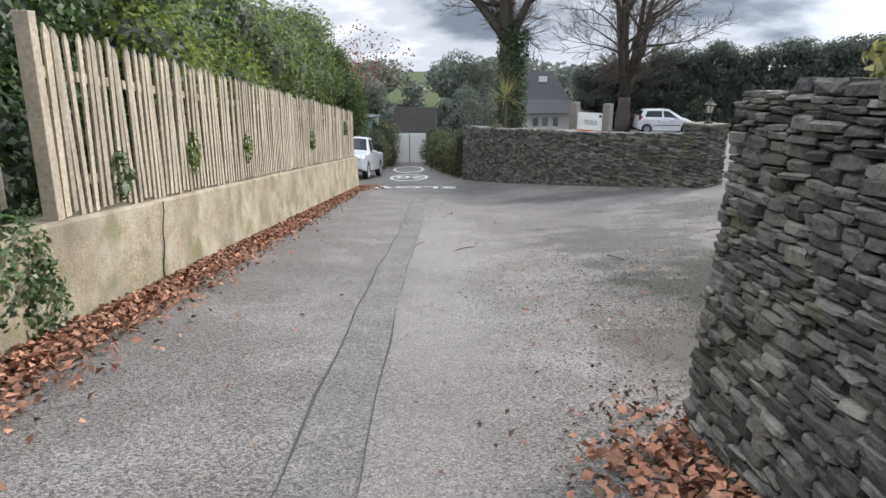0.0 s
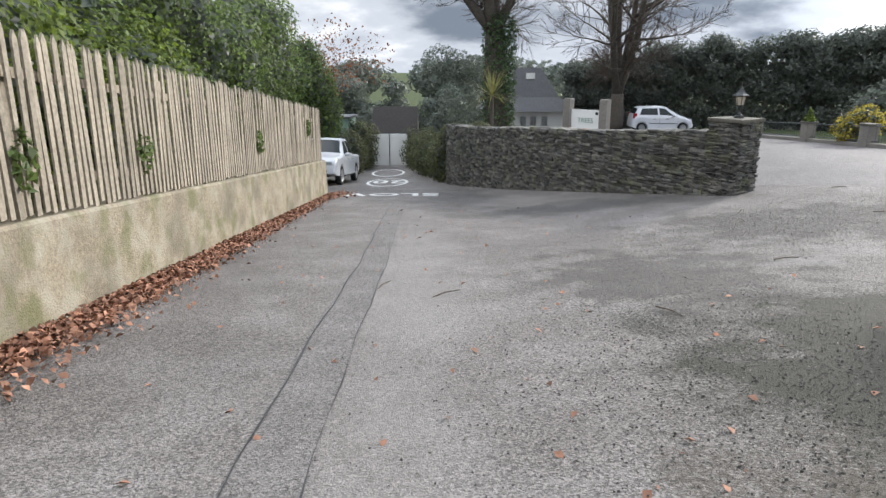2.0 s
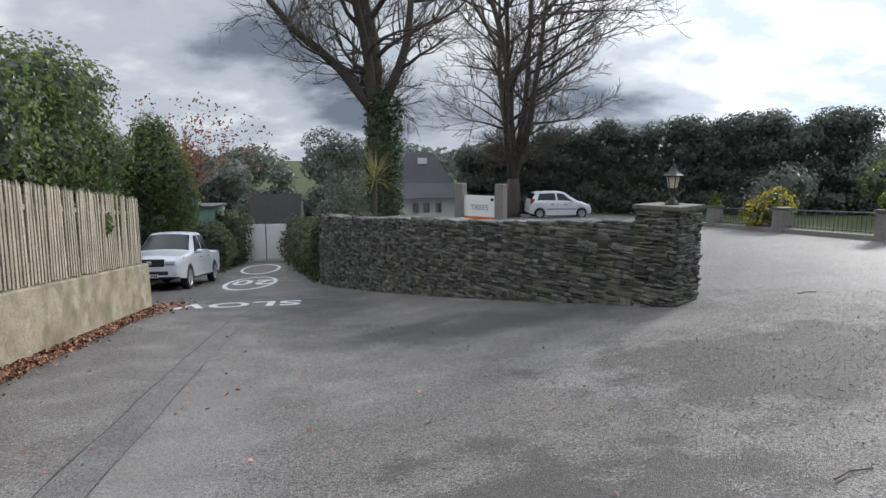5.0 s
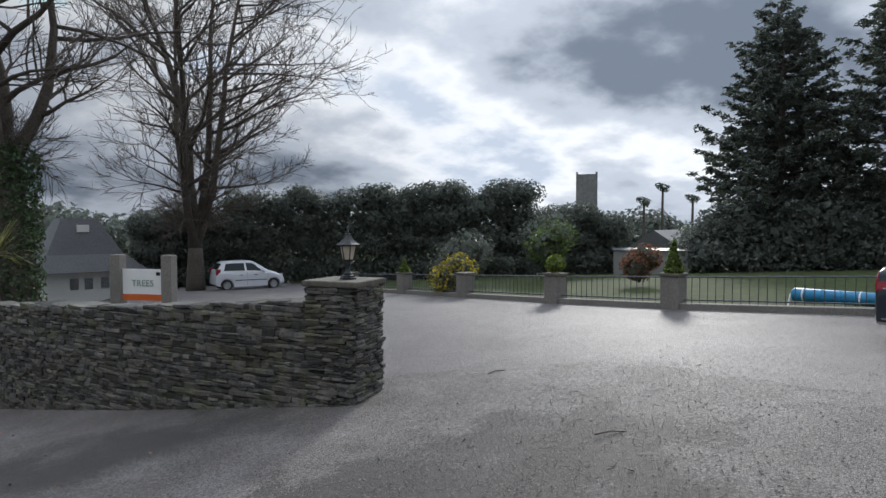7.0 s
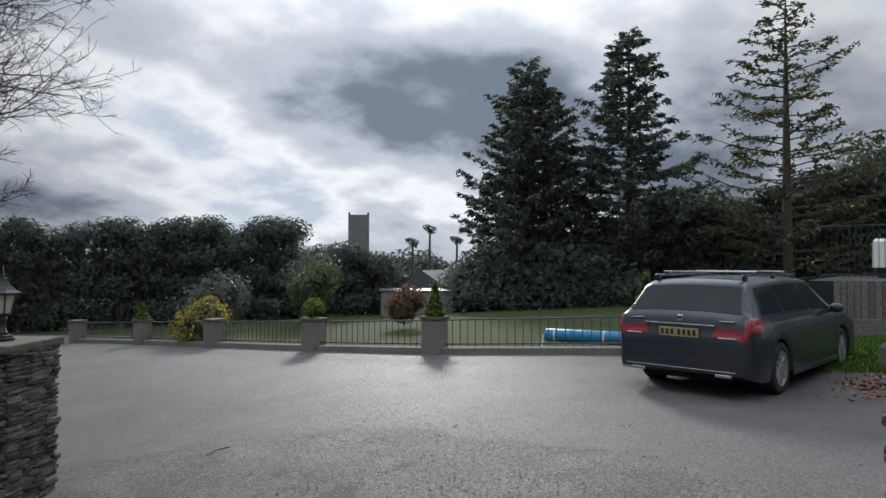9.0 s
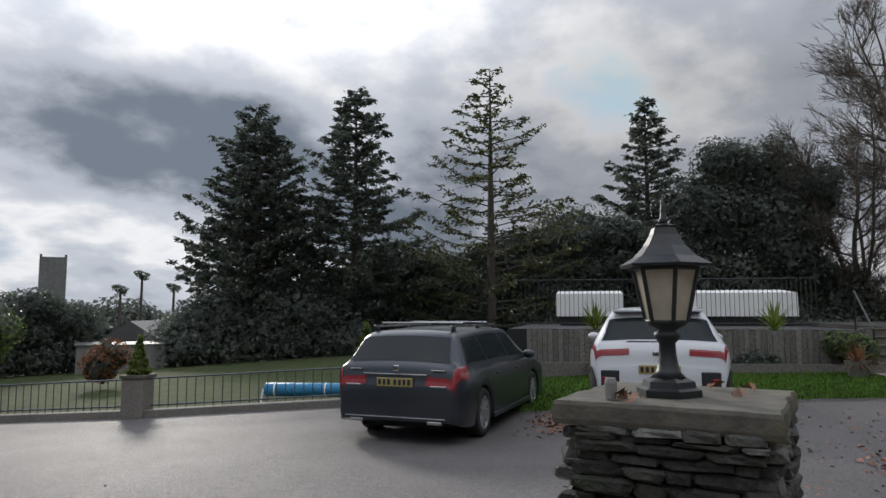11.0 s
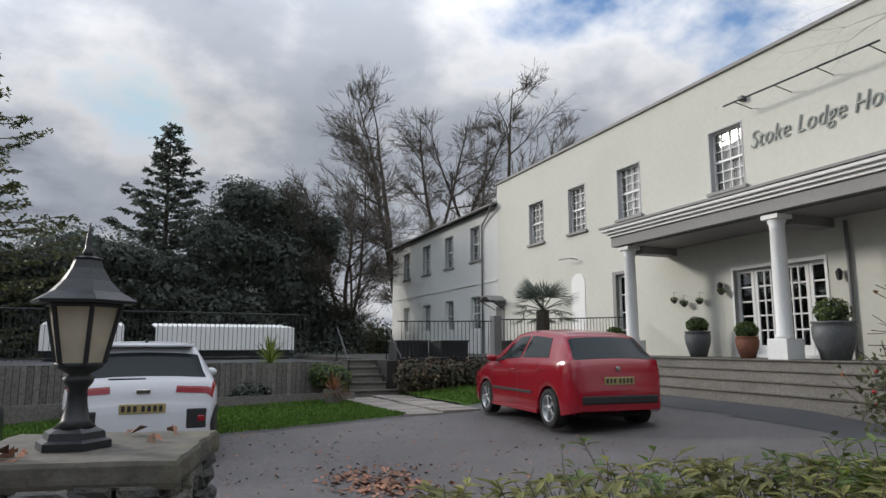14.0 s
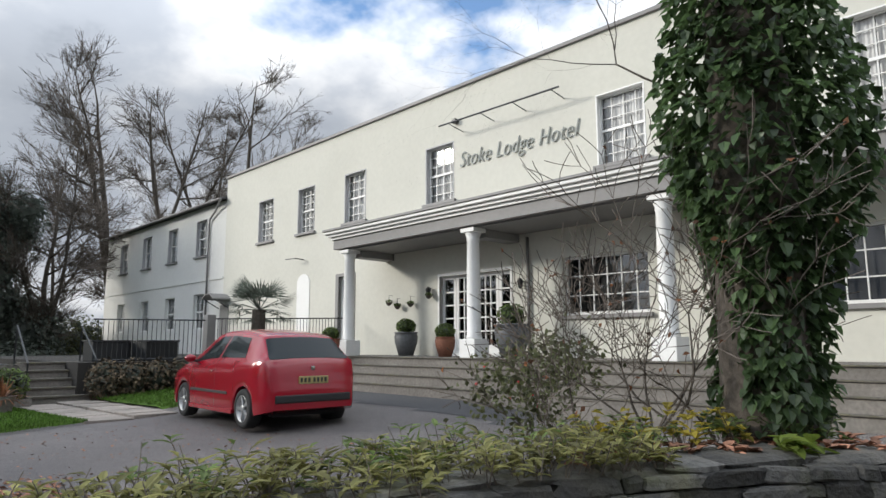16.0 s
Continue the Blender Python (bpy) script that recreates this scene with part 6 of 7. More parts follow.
SUV = dict(top=[(-2.085, 0.60), (-2.07, 0.80), (-2.02, 1.02), (-1.95, 1.10), (-1.62, 1.45), (-1.42, 1.53), (-0.3, 1.565), (0.2, 1.535), (1.08, 1.07), (1.5, 1.0), (1.9, 0.86), (2.06, 0.70), (2.085, 0.55)],
           roofw=0.62, rear_glass=(-1.93, -1.66), front_glass=(0.28, 1.04), mirror_x=0.62, windows=[(-1.40, -1.20, -0.28, -0.32), (-0.16, -0.22, 0.88, 0.12)], patches=[("tail_lamp", TAIL_RED, "slim red tail lamp", -2.04, -1.70, 8.2, 10.2), ("tail_lamp", TAIL_RED, "slim red tail lamp", -2.038, -2.01, 9.5, 17.8), ("lamp_cladding", TRIM, "black clad lamp cluster", -2.07, -1.62, 3.4, 6.0)],
           length=4.17, width=1.80, sill=0.26, wheel=0.335, round=0.5, nose=0.17, axles=(-1.31, 1.29), spokes=5, crown=0.02,
           belt=[(-2.08, 1.0), (-1.95, 1.06), (-0.5, 1.03), (0.8, 1.0), (1.15, 0.98), (1.85, 0.88), (2.08, 0.70)], glass_low=1.03, 
           paint=WHITE_CAR, paint_label="white bodywork", sill_mat=TRIM,
           handles=(-0.65, 0.3), gaps=(-0.2, 0.95), handle=WHITE_CAR,
           extras=[
                   ("lower_lamp", TRIM, [(-2.092, -2.04, -0.74, -0.50, 0.50, 0.74), (-2.092, -2.04, 0.50, 0.74, 0.50, 0.74)], "black clad lamp cluster"),
                   ("reflector", TAIL_RED, [(-2.10, -2.05, -0.72, -0.63, 0.58, 0.66), (-2.10, -2.05, 0.63, 0.72, 0.58, 0.66)], "red reflector"),
                   ("bumper_cladding", TRIM, [(-2.10, -1.75, -0.80, 0.80, 0.27, 0.42)], "black bumper cladding"),
                   ("skid_plate", ALLOY, [(-2.112, -2.0, -0.42, 0.42, 0.31, 0.39)], ""),
                   ("badge", CHROME, [(-2.055, -2.02, -0.08, 0.08, 0.93, 0.99)], ""),
                   ("spoiler", WHITE_CAR, [(-1.72, -1.45, -0.58, 0.58, 1.50, 1.535)], ""),
                   ("rear_wiper", TRIM, [(-1.965, -1.93, -0.02, 0.4, 1.10, 1.12)], ""),
                   ("arch_cladding", TRIM, [(xw - 0.40, xw + 0.40, s * 0.90 - 0.012, s * 0.90 + 0.012, 0.66, 0.73) for xw in (-1.31, 1.29) for s in (-1, 1)], ""),
                   ("roof_rail", ALLOY, [(-1.3, 0.3, -0.59, -0.56, 1.545, 1.57), (-1.3, 0.3, 0.56, 0.59, 1.545, 1.57)], "silver roof rail"),
                   ("aerial", TRIM, [(-1.2, -1.05, -0.02, 0.02, 1.55, 1.61)], "")] + plate(-2.083, 0.70))
car("suv_car", 14.95, 8.05, -4, SUV, "white compact sport utility car parked at the lawn edge")

CITY = dict(top=[(-1.75, 0.50), (-1.73, 0.75), (-1.68, 0.98), (-1.42, 1.40), (-1.2, 1.46), (-0.2, 1.485), (0.2, 1.44), (0.95, 0.97), (1.3, 0.87), (1.65, 0.70), (1.75, 0.5)],
           roofw=0.56, rear_glass=(-1.64, -1.45), front_glass=(0.26, 0.92), mirror_x=0.6, windows=[(-1.35, -1.22, -0.30, -0.33), (-0.2, -0.24, 0.78, 0.12)],
           length=3.5, width=1.6, sill=0.2, wheel=0.28, round=0.45, nose=0.14, axles=(-1.2, 1.17), spokes=6, crown=0.02,
            belt=[(-1.74, 0.85), (-1.6, 0.95), (0.5, 0.92), (1.0, 0.88), (1.6, 0.72), (1.75, 0.6)], glass_low=0.91, 
            paint=WHITE_CAR, paint_label="white bodywork",
            handles=(-0.5, 0.25), gaps=(-0.2, 0.85), handle=TRIM,
            extras=[("side_moulding", TRIM, [(-0.8, 0.8, -0.81, -0.79, 0.5, 0.54), (-0.8, 0.8, 0.79, 0.81, 0.5, 0.54)], "black side moulding"),
                    ("tail_lamp", TAIL_RED, [(-1.72, -1.5, -0.76, -0.66, 0.8, 1.1), (-1.72, -1.5, 0.66, 0.76, 0.8, 1.1)], "red tail lamp"),
                    ("headlamp", HEADLAMP, [(1.45, 1.66, -0.74, -0.48, 0.66, 0.78), (1.45, 1.66, 0.48, 0.74, 0.66, 0.78)], "clear headlamp")])
car("city_car", 13.95, 42.5, -4, CITY, "small white five-door city car parked before the tall hedge")

PICKUP = dict(top=[(-2.625, 0.60), (-2.61, 1.10), (-2.5, 1.12), (-0.98, 1.13), (-0.93, 1.20), (-0.74, 1.72), (-0.5, 1.79), (0.2, 1.80), (0.5, 1.76), (1.22, 1.19), (1.6, 1.14), (2.35, 1.07), (2.58, 0.92), (2.625, 0.6)],
           roofw=0.66, rear_glass=(-0.90, -0.77), front_glass=(0.56, 1.17), mirror_x=0.85, windows=[(-0.80, -0.62, -0.02, -0.06), (0.08, 0.04, 1.0, 0.46)], patches=[("headlamp", HEADLAMP, "clear headlamp", 2.15, 2.54, 8.0, 10.0)],
           length=5.25, width=1.85, sill=0.38, wheel=0.38, round=0.7, nose=0.16, axles=(-1.6, 1.55), spokes=6, crown=0.03,
              belt=[(-2.62, 1.12), (0.6, 1.13), (1.2, 1.14), (2.3, 1.08), (2.62, 0.96)], glass_low=1.12, 
              paint=WHITE_CAR, paint_label="white bodywork",
              handles=(-0.55, 0.4), gaps=(-0.75, 0.05, 1.1), handle=CHROME,
              extras=[("grille", TRIM, [(2.50, 2.635, -0.42, 0.42, 0.78, 1.0)], "black grille"),
                      ("grille_surround", CHROME, [(2.55, 2.645, -0.08, 0.08, 0.82, 0.94)], ""),
                      ("headlamp_inner", HEADLAMP, [(2.58, 2.635, -0.74, -0.46, 0.84, 0.94), (2.58, 2.635, 0.46, 0.74, 0.84, 0.94)], "clear headlamp"),
                      ("bumper_grille", TRIM, [(2.5, 2.64, -0.55, 0.55, 0.52, 0.64)], ""),
                      ("fog_lamp", TRIM, [(2.4, 2.6, -0.82, -0.62, 0.54, 0.66), (2.4, 2.6, 0.62, 0.82, 0.54, 0.66)], ""),
                      ("side_step", TRIM, [(-0.9, 1.0, -0.95, -0.85, 0.33, 0.38), (-0.9, 1.0, 0.85, 0.95, 0.33, 0.38)], "")] + plate(2.63, 0.44, False))
car("pickup_truck", -3.95, 29.9, -94, PICKUP, "white double-cab pickup parked beside the lane", pitch=-6)

# ---------------------------------------------------------------- lane: markings, repairs, litter
def road_text(text, x, y, size, label, name, stretch):
    m = pose(x, y, 0, 0, 0, 180) @ Matrix.Diagonal((1, stretch, 1, 1))
    ob = writing(text, pose(0, 0, 0), size, ROAD_PAINT, name, label, 0.0, bold=0.028)
    me = ob.data
    bm = bmesh.new()
    bm.from_mesh(me)
    bmesh.ops.triangulate(bm, faces=bm.faces)
    bm.to_mesh(me)
    bm.free()
    for v in me.vertices:
        p = m @ v.co
        v.co = (p.x, p.y, ground_z(p.x, p.y) + 0.009)
    return tagged(ob, label, "road marking")


road_text("SLOW", -1.2, 23.1, 1.16, "faded white painted word across the lane", "road_lettering", 1.25)
road_text("20", -1.45, 31.2, 1.3, "white painted speed figures on the lane", "speed_marking", 2.4)


def road_ring(cx, cy, rx, ry, w, name):
    g = Geo()
    n = 48
    for i in range(n):
        q = []
        for k, j in ((0, i), (1, i), (1, i + 1), (0, i + 1)):
            a = 2 * math.pi * j / n
            px, py = cx + (rx - w * k) * math.cos(a), cy + (ry - w * k * 2.2) * math.sin(a)
            q.append((px, py, ground_z(px, py) + 0.006))
        g.face(*q)
    tagged(part(name, g, ROAD_PAINT), "white painted oval speed roundel on the lane", "road marking")


road_ring(-1.5, 30.0, 0.85, 3.1, 0.13, "speed_roundel")
road_ring(-1.9, 37.3, 0.85, 2.6, 0.12, "speed_roundel")
line = [(-0.50 + 0.02 * math.sin(y * 0.7) - 0.004 * y, y) for y in span(-6, 20, 0.5)]
tagged(strip("trench_repair", line, 0.34, PATCH, 0.004, 0.02), "narrow darker asphalt repair strip along the lane", "road repair", kind="structure")
JOINT = material("tar_joint", (0.03, 0.03, 0.03), 0.7, bump=0.3)
for dx, sw in ((-0.17, 0.014), (0.17, 0.006)):
    tagged(strip("tar_seam", [(x + dx + 0.012 * math.sin(y * 3.1), y) for x, y in line], sw, JOINT, 0.006, 0.008), "dark tar joint beside the repair", "road repair", kind="structure")


def patch_sheet(name, cx, cy, rx, ry, mat, label, seed, lift=0.004, cat="road repair"):
    r = random.Random(seed)
    n = 30
    rim = [1 + 0.35 * (r.random() - 0.5) for _ in range(n)]
    g = Geo()
    for ring_k in range(3):
        for i in range(n):
            k0, k1 = ring_k / 3, (ring_k + 1) / 3
            q = []
            for k, j in ((k0, i), (k1, i), (k1, i + 1), (k0, i + 1)):
                a = 2 * math.pi * j / n
                f = k * (rim[j % n] if k == 1 else 1)
                px, py = cx + rx * f * math.cos(a), cy + ry * f * math.sin(a)
                q.append((px, py, ground_z(px, py) + lift * (1.0 if k < 1 else 0.2)))
            g.face(*q)
    return tagged(part(name, g, mat), label, cat, kind="structure")




tagged(sheet("dark_apron", span(9.2, 19.0, 0.35), span(-3.0, 0.2, 0.2), DARK_ASPHALT, 0.014, lambda x, y: y < -0.1 - 0.11 * (x - 9.5)), "newer dark tarmac apron before the steps", "tarmac", kind="structure")


def scatter(name, n, fx, fy, size, mat, label, lift=0.015, cat="leaves", flat=0.5):
    """Small flat things lying on the ground; fx and fy give arrays of places."""
    x, y = fx(n), fy(n)
    z = np.array([ground_z(a, b) for a, b in zip(x, y)]) + lift * (0.4 + RNG.random(n))
    nr = unit(n) * flat + np.array([0, 0, 1.0])
    nr /= np.linalg.norm(nr, axis=1)[:, None]
    s = size * (0.5 + RNG.random(n))
    return tagged(part(name, quads(name, np.stack([x, y, z], 1), nr, unit(n), s * 0.7, s, mat), mat), label, cat, kind="stuff")


yy = RNG.random(15000) ** 1.35 * 20.5 + 1.6
keep_w = 0.62 - 0.018 * yy
scatter("leaf_litter", 15000, lambda n: -2.80 + np.abs(RNG.normal(size=n)) * keep_w * 0.5, lambda n: yy, 0.054, LITTER, "rust-brown fallen leaves drifted along the wall foot", 0.06, flat=0.9)
tagged(strip("leaf_mould", [(-2.66 - 0.004 * y, y) for y in span(0, 22, 0.5)], 0.34, EARTH, 0.005, 0.08), "dark leaf mould along the wall foot", "leaves", kind="structure")
scatter("leaf_litter", 900, lambda n: 1.12 + RNG.normal(size=n) * 0.22, lambda n: 2.5 + RNG.normal(size=n) * 0.35, 0.055, LITTER, "fallen leaves at the foot of the stone wall", 0.05, flat=0.9)
scatter("leaf_mould", 800, lambda n: 1.25 + RNG.normal(size=n) * 0.3, lambda n: 2.7 + RNG.normal(size=n) * 0.5, 0.028, EARTH, "dark crumbs of leaf mould at the foot of the stone wall", 0.012, flat=0.6)
scatter("leaf_litter", 260, lambda n: RNG.uniform(-2.2, 4.0, n), lambda n: RNG.uniform(1.5, 20, n), 0.05, LITTER, "single fallen leaves scattered over the lane", 0.01)
scatter("grit", 9000, lambda n: RNG.normal(2.5, 1.0, n), lambda n: RNG.normal(5.9, 1.5, n), 0.016, MORTAR, "dark grit and leaf crumbs on the tarmac", 0.008, "grit")
scatter("grit", 500, lambda n: RNG.normal(2.6, 0.9, n), lambda n: RNG.normal(5.9, 1.4, n), 0.014, GRAVEL, "small pale stones on the damp tarmac", 0.008, "grit")
scatter("grit", 7000, lambda n: RNG.normal(5.8, 1.9, n), lambda n: RNG.normal(11.8, 1.3, n), 0.02, GRAVEL, "loose pale gravel on the drive", 0.01, "grit")
scatter("leaf_litter", 420, lambda n: RNG.normal(10.4, 0.5, n), lambda n: RNG.normal(6.05, 0.28, n), 0.07, LITTER, "small heap of brown leaves on the forecourt", 0.02)
scatter("leaf_litter", 700, lambda n: RNG.uniform(9.0, 15.2, n), lambda n: RNG.uniform(2.0, 9.5, n), 0.045, LITTER, "brown leaves scattered over the forecourt", 0.01)
scatter("leaf_litter", 260, lambda n: RNG.normal(14.4, 0.6, n), lambda n: RNG.normal(9.6, 0.22, n), 0.07, LITTER, "brown leaves beside the parked cars", 0.02)
scatter("leaf_litter", 300, lambda n: RNG.normal(-2.6, 0.25, n), lambda n: RNG.normal(22.6, 0.8, n), 0.09, LITTER, "fallen leaves at the wall end", 0.02)
STICK = [(0.33, 8.9, 40), (5.4, 13.55, 55), (7.9, 14.95, 10), (6.9, 12.2, -20), (-0.3, 9.3, 70), (4.2, 9.9, 15), (2.2, 8.0, -60)]
for i, (x, y, a) in enumerate(STICK):
    t = thing("stick", pose(x, y, ground_z(x, y) + 0.012, 0, 0, a), "thin dry broken stick lying on the tarmac", "stick", "sticks on the tarmac")
    part("stem", Geo().tube([(-0.16, 0, 0), (0, 0.02, 0.008), (0.17, -0.01, 0.002)], [0.008, 0.007, 0.004], 5), TWIG, t)

# ---------------------------------------------------------------- lane end: cottage, gate, green shed, tower, lodge
THATCH = material("dark_thatch", (0.022, 0.019, 0.017), 0.95, tint=0.3, grain=8, bump=0.6, bump_scale=14)
cot = thing("cottage", pose(-2.5, 47.5, -6.3), "white rendered cottage with a dark thatched roof at the lane end", "house")
part("wall", Geo().box(-0.9, 1.8, 0, 5, 0, 3.4), RENDER_WHITE, cot)
part("roof", Geo().loft([[(x, -0.5, 3.3), (x, 2.5, 5.0), (x, 5.5, 3.3), (x, 5.3, 3.1), (x, -0.4, 3.0)] for x in (-1.1, 2.0)]), THATCH, cot, "dark brown thatched roof")
for wx in (-0.25, 1.1):
    w = part("window", Geo().box(wx - 0.35, wx + 0.35, -0.03, 0.0, 2.0, 3.1), PANE, cot)
    part("frame", Geo().box(wx - 0.42, wx - 0.35, -0.05, 0, 1.95, 3.15).box(wx + 0.35, wx + 0.42, -0.05, 0, 1.95, 3.15).box(wx - 0.35, wx + 0.35, -0.05, 0, 3.1, 3.16).box(wx - 0.35, wx + 0.35, -0.05, 0, 2.5, 2.56), WHITE_PAINT, w)
    part("sill", Geo().box(wx - 0.5, wx + 0.5, -0.12, 0, 1.85, 1.94), BLACK_METAL, w)
gate = thing("gate", pose(-2.1, 42.4, ground_z(-2.1, 42.4)) @ Matrix.Diagonal((0.76, 1, 1, 1)), "tall white painted double gate across the lane end", "gate")
for sx in (-1, 1):
    leaf = part("leaf", Geo().box(min(0.02 * sx, 1.4 * sx), max(0.02 * sx, 1.4 * sx), -0.03, 0.03, 0.12, 1.95), WHITE_PAINT, gate)
    for b in range(8):
        xx = sx * (0.12 + 0.165 * b)
        part("board", Geo().box(xx - 0.075, xx + 0.075, -0.05, -0.031, 0.14, 1.93), WHITE_PAINT, leaf)
part("post", Geo().box(-0.03, 0.02, -0.06, 0.06, 0, 2.0), BLACK_METAL, gate)
gsh = thing("garden_shed", pose(-4.9, 40.0, ground_z(-4.9, 40), 0, 0, -6), "pale green timber shed beside the lane", "shed")
GREEN_PAINT = material("green_shed_paint", (0.20, 0.30, 0.24), 0.7, tint=0.1, grain=10, stain=0.2, bump=0.1)
part("wall", Geo().box(-0.9, 0.9, -1, 1, 0.6, 2.9), GREEN_PAINT, gsh)
part("roof", Geo().box(-1.0, 1.0, -1.1, 1.1, 2.902, 3.0), SLATE_ROOF, gsh)
part("base", Geo().box(-0.95, 0.95, -1.05, 1.05, -0.2, 0.598), BLACK_METAL, gsh)
hedge_line("hedge", (-4.0, 36.5), (-3.8, 42.5), 2.6, 0.9, 12000, 0.11, LEAF_DULL, "olive hedge beside the lane end", 49)
lodge = thing("lodge", pose(7.0, 50.5, -4.4, 0, 0, 8), "small white lodge with a steep grey hipped slate roof", "house")
part("wall", Geo().box(-2.3, 2.3, -2.2, 2.2, 0, 2.9), RENDER_WHITE, lodge)
part("roof", Geo().loft([[(-2.9, -2.8, 2.85), (2.9, -2.8, 2.85), (2.9, 2.8, 2.85), (-2.9, 2.8, 2.85)], [(-1.9, -1.9, 3.75), (1.9, -1.9, 3.75), (1.9, 1.9, 3.75), (-1.9, 1.9, 3.75)], [(-0.9, -0.7, 5.7), (0.9, -0.7, 5.7), (0.9, 0.7, 5.7), (-0.9, 0.7, 5.7)]]), SLATE_ROOF, lodge, "grey slate hipped roof")
part("skylight", Geo().box(-0.25, 0.35, -1.22, -1.1, 4.95, 5.35), WHITE_PAINT, lodge)
for wx in (-0.9, -0.2, 0.6):
    part("window", Geo().box(wx, wx + 0.4, -2.24, -2.2, 1.9, 2.5), PANE, lodge)
# agents' board between two posts
sign = thing("sign_board", pose(6.45, 29.4, -1.72, 0, 0, -48), "white and orange sign board between two grey stone posts", "sign")
for sx in (-0.86, 0.86):
    part("post", Geo().box(sx - 0.17, sx + 0.17, -0.15, 0.15, -0.5, 1.78), STEP_STONE, sign, bevel=0.02)
ORANGE = material("orange_paint", (0.62, 0.13, 0.02), 0.6, tint=0.05, grain=10, bump=0)
part("board", Geo().box(-0.68, 0.68, -0.03, 0.03, 0.62, 1.36), WHITE_PAINT, sign, "white board")
part("band", Geo().box(-0.68, 0.68, -0.036, 0.036, 0.44, 0.618), ORANGE, sign, "orange band")
writing("TREES", pose(0.0, -0.04, 0.86, 90, 0, 0), 0.26, GREEN_PAINT, "lettering", "grey-green letters", 0.004, 0, 1.0, sign)
part("mark", Geo().box(0.46, 0.58, -0.04, -0.03, 1.18, 1.28), BLACK_METAL, sign)
tower = thing("church_tower", pose(113.4, 110.6, -8, 0, 0, 43), "distant square grey stone church tower above the trees", "tower")
TOWER_STONE = material("tower_stone", (0.20, 0.20, 0.195), 0.9, tint=0.2, grain=1.5, stain=0.3, stain_scale=0.3, bump=0.3, bump_scale=4)
part("shaft", Geo().box(-2.3, 2.3, -2.3, 2.3, 0, 19.8), TOWER_STONE, tower)
for a in (-1.75, 0, 1.75):
    part("merlon", Geo().box(a - 0.5, a + 0.5, -2.3, -1.9, 19.8, 20.3), TOWER_STONE, tower)
    part("merlon", Geo().box(a - 0.5, a + 0.5, 1.9, 2.3, 19.8, 20.3), TOWER_STONE, tower)
house = thing("house", pose(62, 52, -6.0, 0, 0, 20), "distant pale house with a grey roof among trees", "house")
part("wall", Geo().box(-4, 4, -3, 3, 0, 4.2), RENDER_WHITE, house)
part("roof", Geo().loft([[(x, -3.3, 4.1), (x, 0, 6.3), (x, 3.3, 4.1)] for x in (-4.3, 4.3)]), SLATE_ROOF, house)
grey = thing("pool_house", pose(31.8, 30.9, -1.9, 0, 0, -52), "low grey rendered building with a shallow roof beyond the lawn", "building")
part("wall", Geo().box(-1.9, 1.9, 0, 3.0, -0.5, 1.42), GREY_PAINT, grey)
part("roof", Geo().loft([[(x, -0.1, 1.424), (x, 1.5, 1.50), (x, 3.1, 1.424)] for x in (-2.0, 2.0)]), SLATE_ROOF, grey)
r = random.Random(8)
for i in range(26):
    b = r.uniform(30, 125)
    d = r.uniform(85, 140)
    x, y = 3 + d * math.cos(radians(b)), 9 + d * math.sin(radians(b))
    hgt = r.uniform(3.5, 6.5)
    bush("far_trees", [(x + r.uniform(-5, 5), y + r.uniform(-5, 5), -4 + hgt * r.uniform(0.3, 0.8), r.uniform(3, 6), r.uniform(3, 6), hgt * 0.55) for _ in range(4)], 1500, 0.9, LEAF_DARK, "distant dark woodland", "trees", kind="stuff", inner=False)
for x, y, h in ((76, 66, 9), (80, 66, 11), (84, 64, 9.5)):
    t = thing("pine", pose(x, y, -5), "distant umbrella-shaped pine on the skyline", "tree")
    part("trunk", Geo().tube([(0, 0, 0), (0.2, 0, h)], [0.25, 0.15], 6), BARK, t)
    part("crown", leaves("crown", [(0.2, 0, h, 0.9, 0.9, 0.35), (0.9, 0.3, h - 0.4, 0.6, 0.6, 0.25), (-0.6, 0, h + 0.3, 0.6, 0.6, 0.22)], 260, 0.3, LEAF_DARK), LEAF_DARK, t)

hedge_line("far_trees", (-16, 67), (8, 71), 6.6, 4.0, 22000, 0.28, LEAF_DARK, "dark trees behind the cottage at the lane end", 61, base=-7.5, step=1.8, vary=0.35)
# ---------------------------------------------------------------- trees beside the lane
bare_tree(-6.5, 44, 9, 51, "small tree with sparse russet autumn leaves", trunk=0.2, spread=0.6, levels=5, buds=(LEAF_RUST, 1100), name="autumn_tree")
bare_tree(-9.0, 47, 9, 52, "small tree with sparse russet autumn leaves", trunk=0.2, spread=0.6, levels=5, buds=(LEAF_RUST, 900), name="autumn_tree")
bare_tree(-4.6, 17.5, 10, 53, "bare branches hanging over the lane", trunk=0.16, spread=0.6, levels=6, z=0.8, lean=(-0.1, 0.2))
bush("evergreen_tree", [(2.0 + q, 44 + 0.5 * q, 1.4 - 0.3 * q, 1.1, 1.1, 0.9) for q in (-1.0, 0, 1.0)] + [(2.4, 44, -0.8, 1.4, 1.4, 1.6)], 3600, 0.17, LEAF_DARK, "dark evergreen tree behind the curved wall", "tree", inner=False)
bush("evergreen_tree", [(-6.4 + 0.9 * q, 58 + 0.4 * q, -5.2 + 1.1 * (q % 3), 1.2, 1.2, 1.3) for q in range(4)] + [(0.6 + 0.9 * q, 60, -4.6 + 1.2 * (q % 3), 1.2, 1.2, 1.4) for q in range(4)], 7000, 0.2, LEAF_DARK, "dark trees on both sides of the cottage", "trees", kind="stuff")
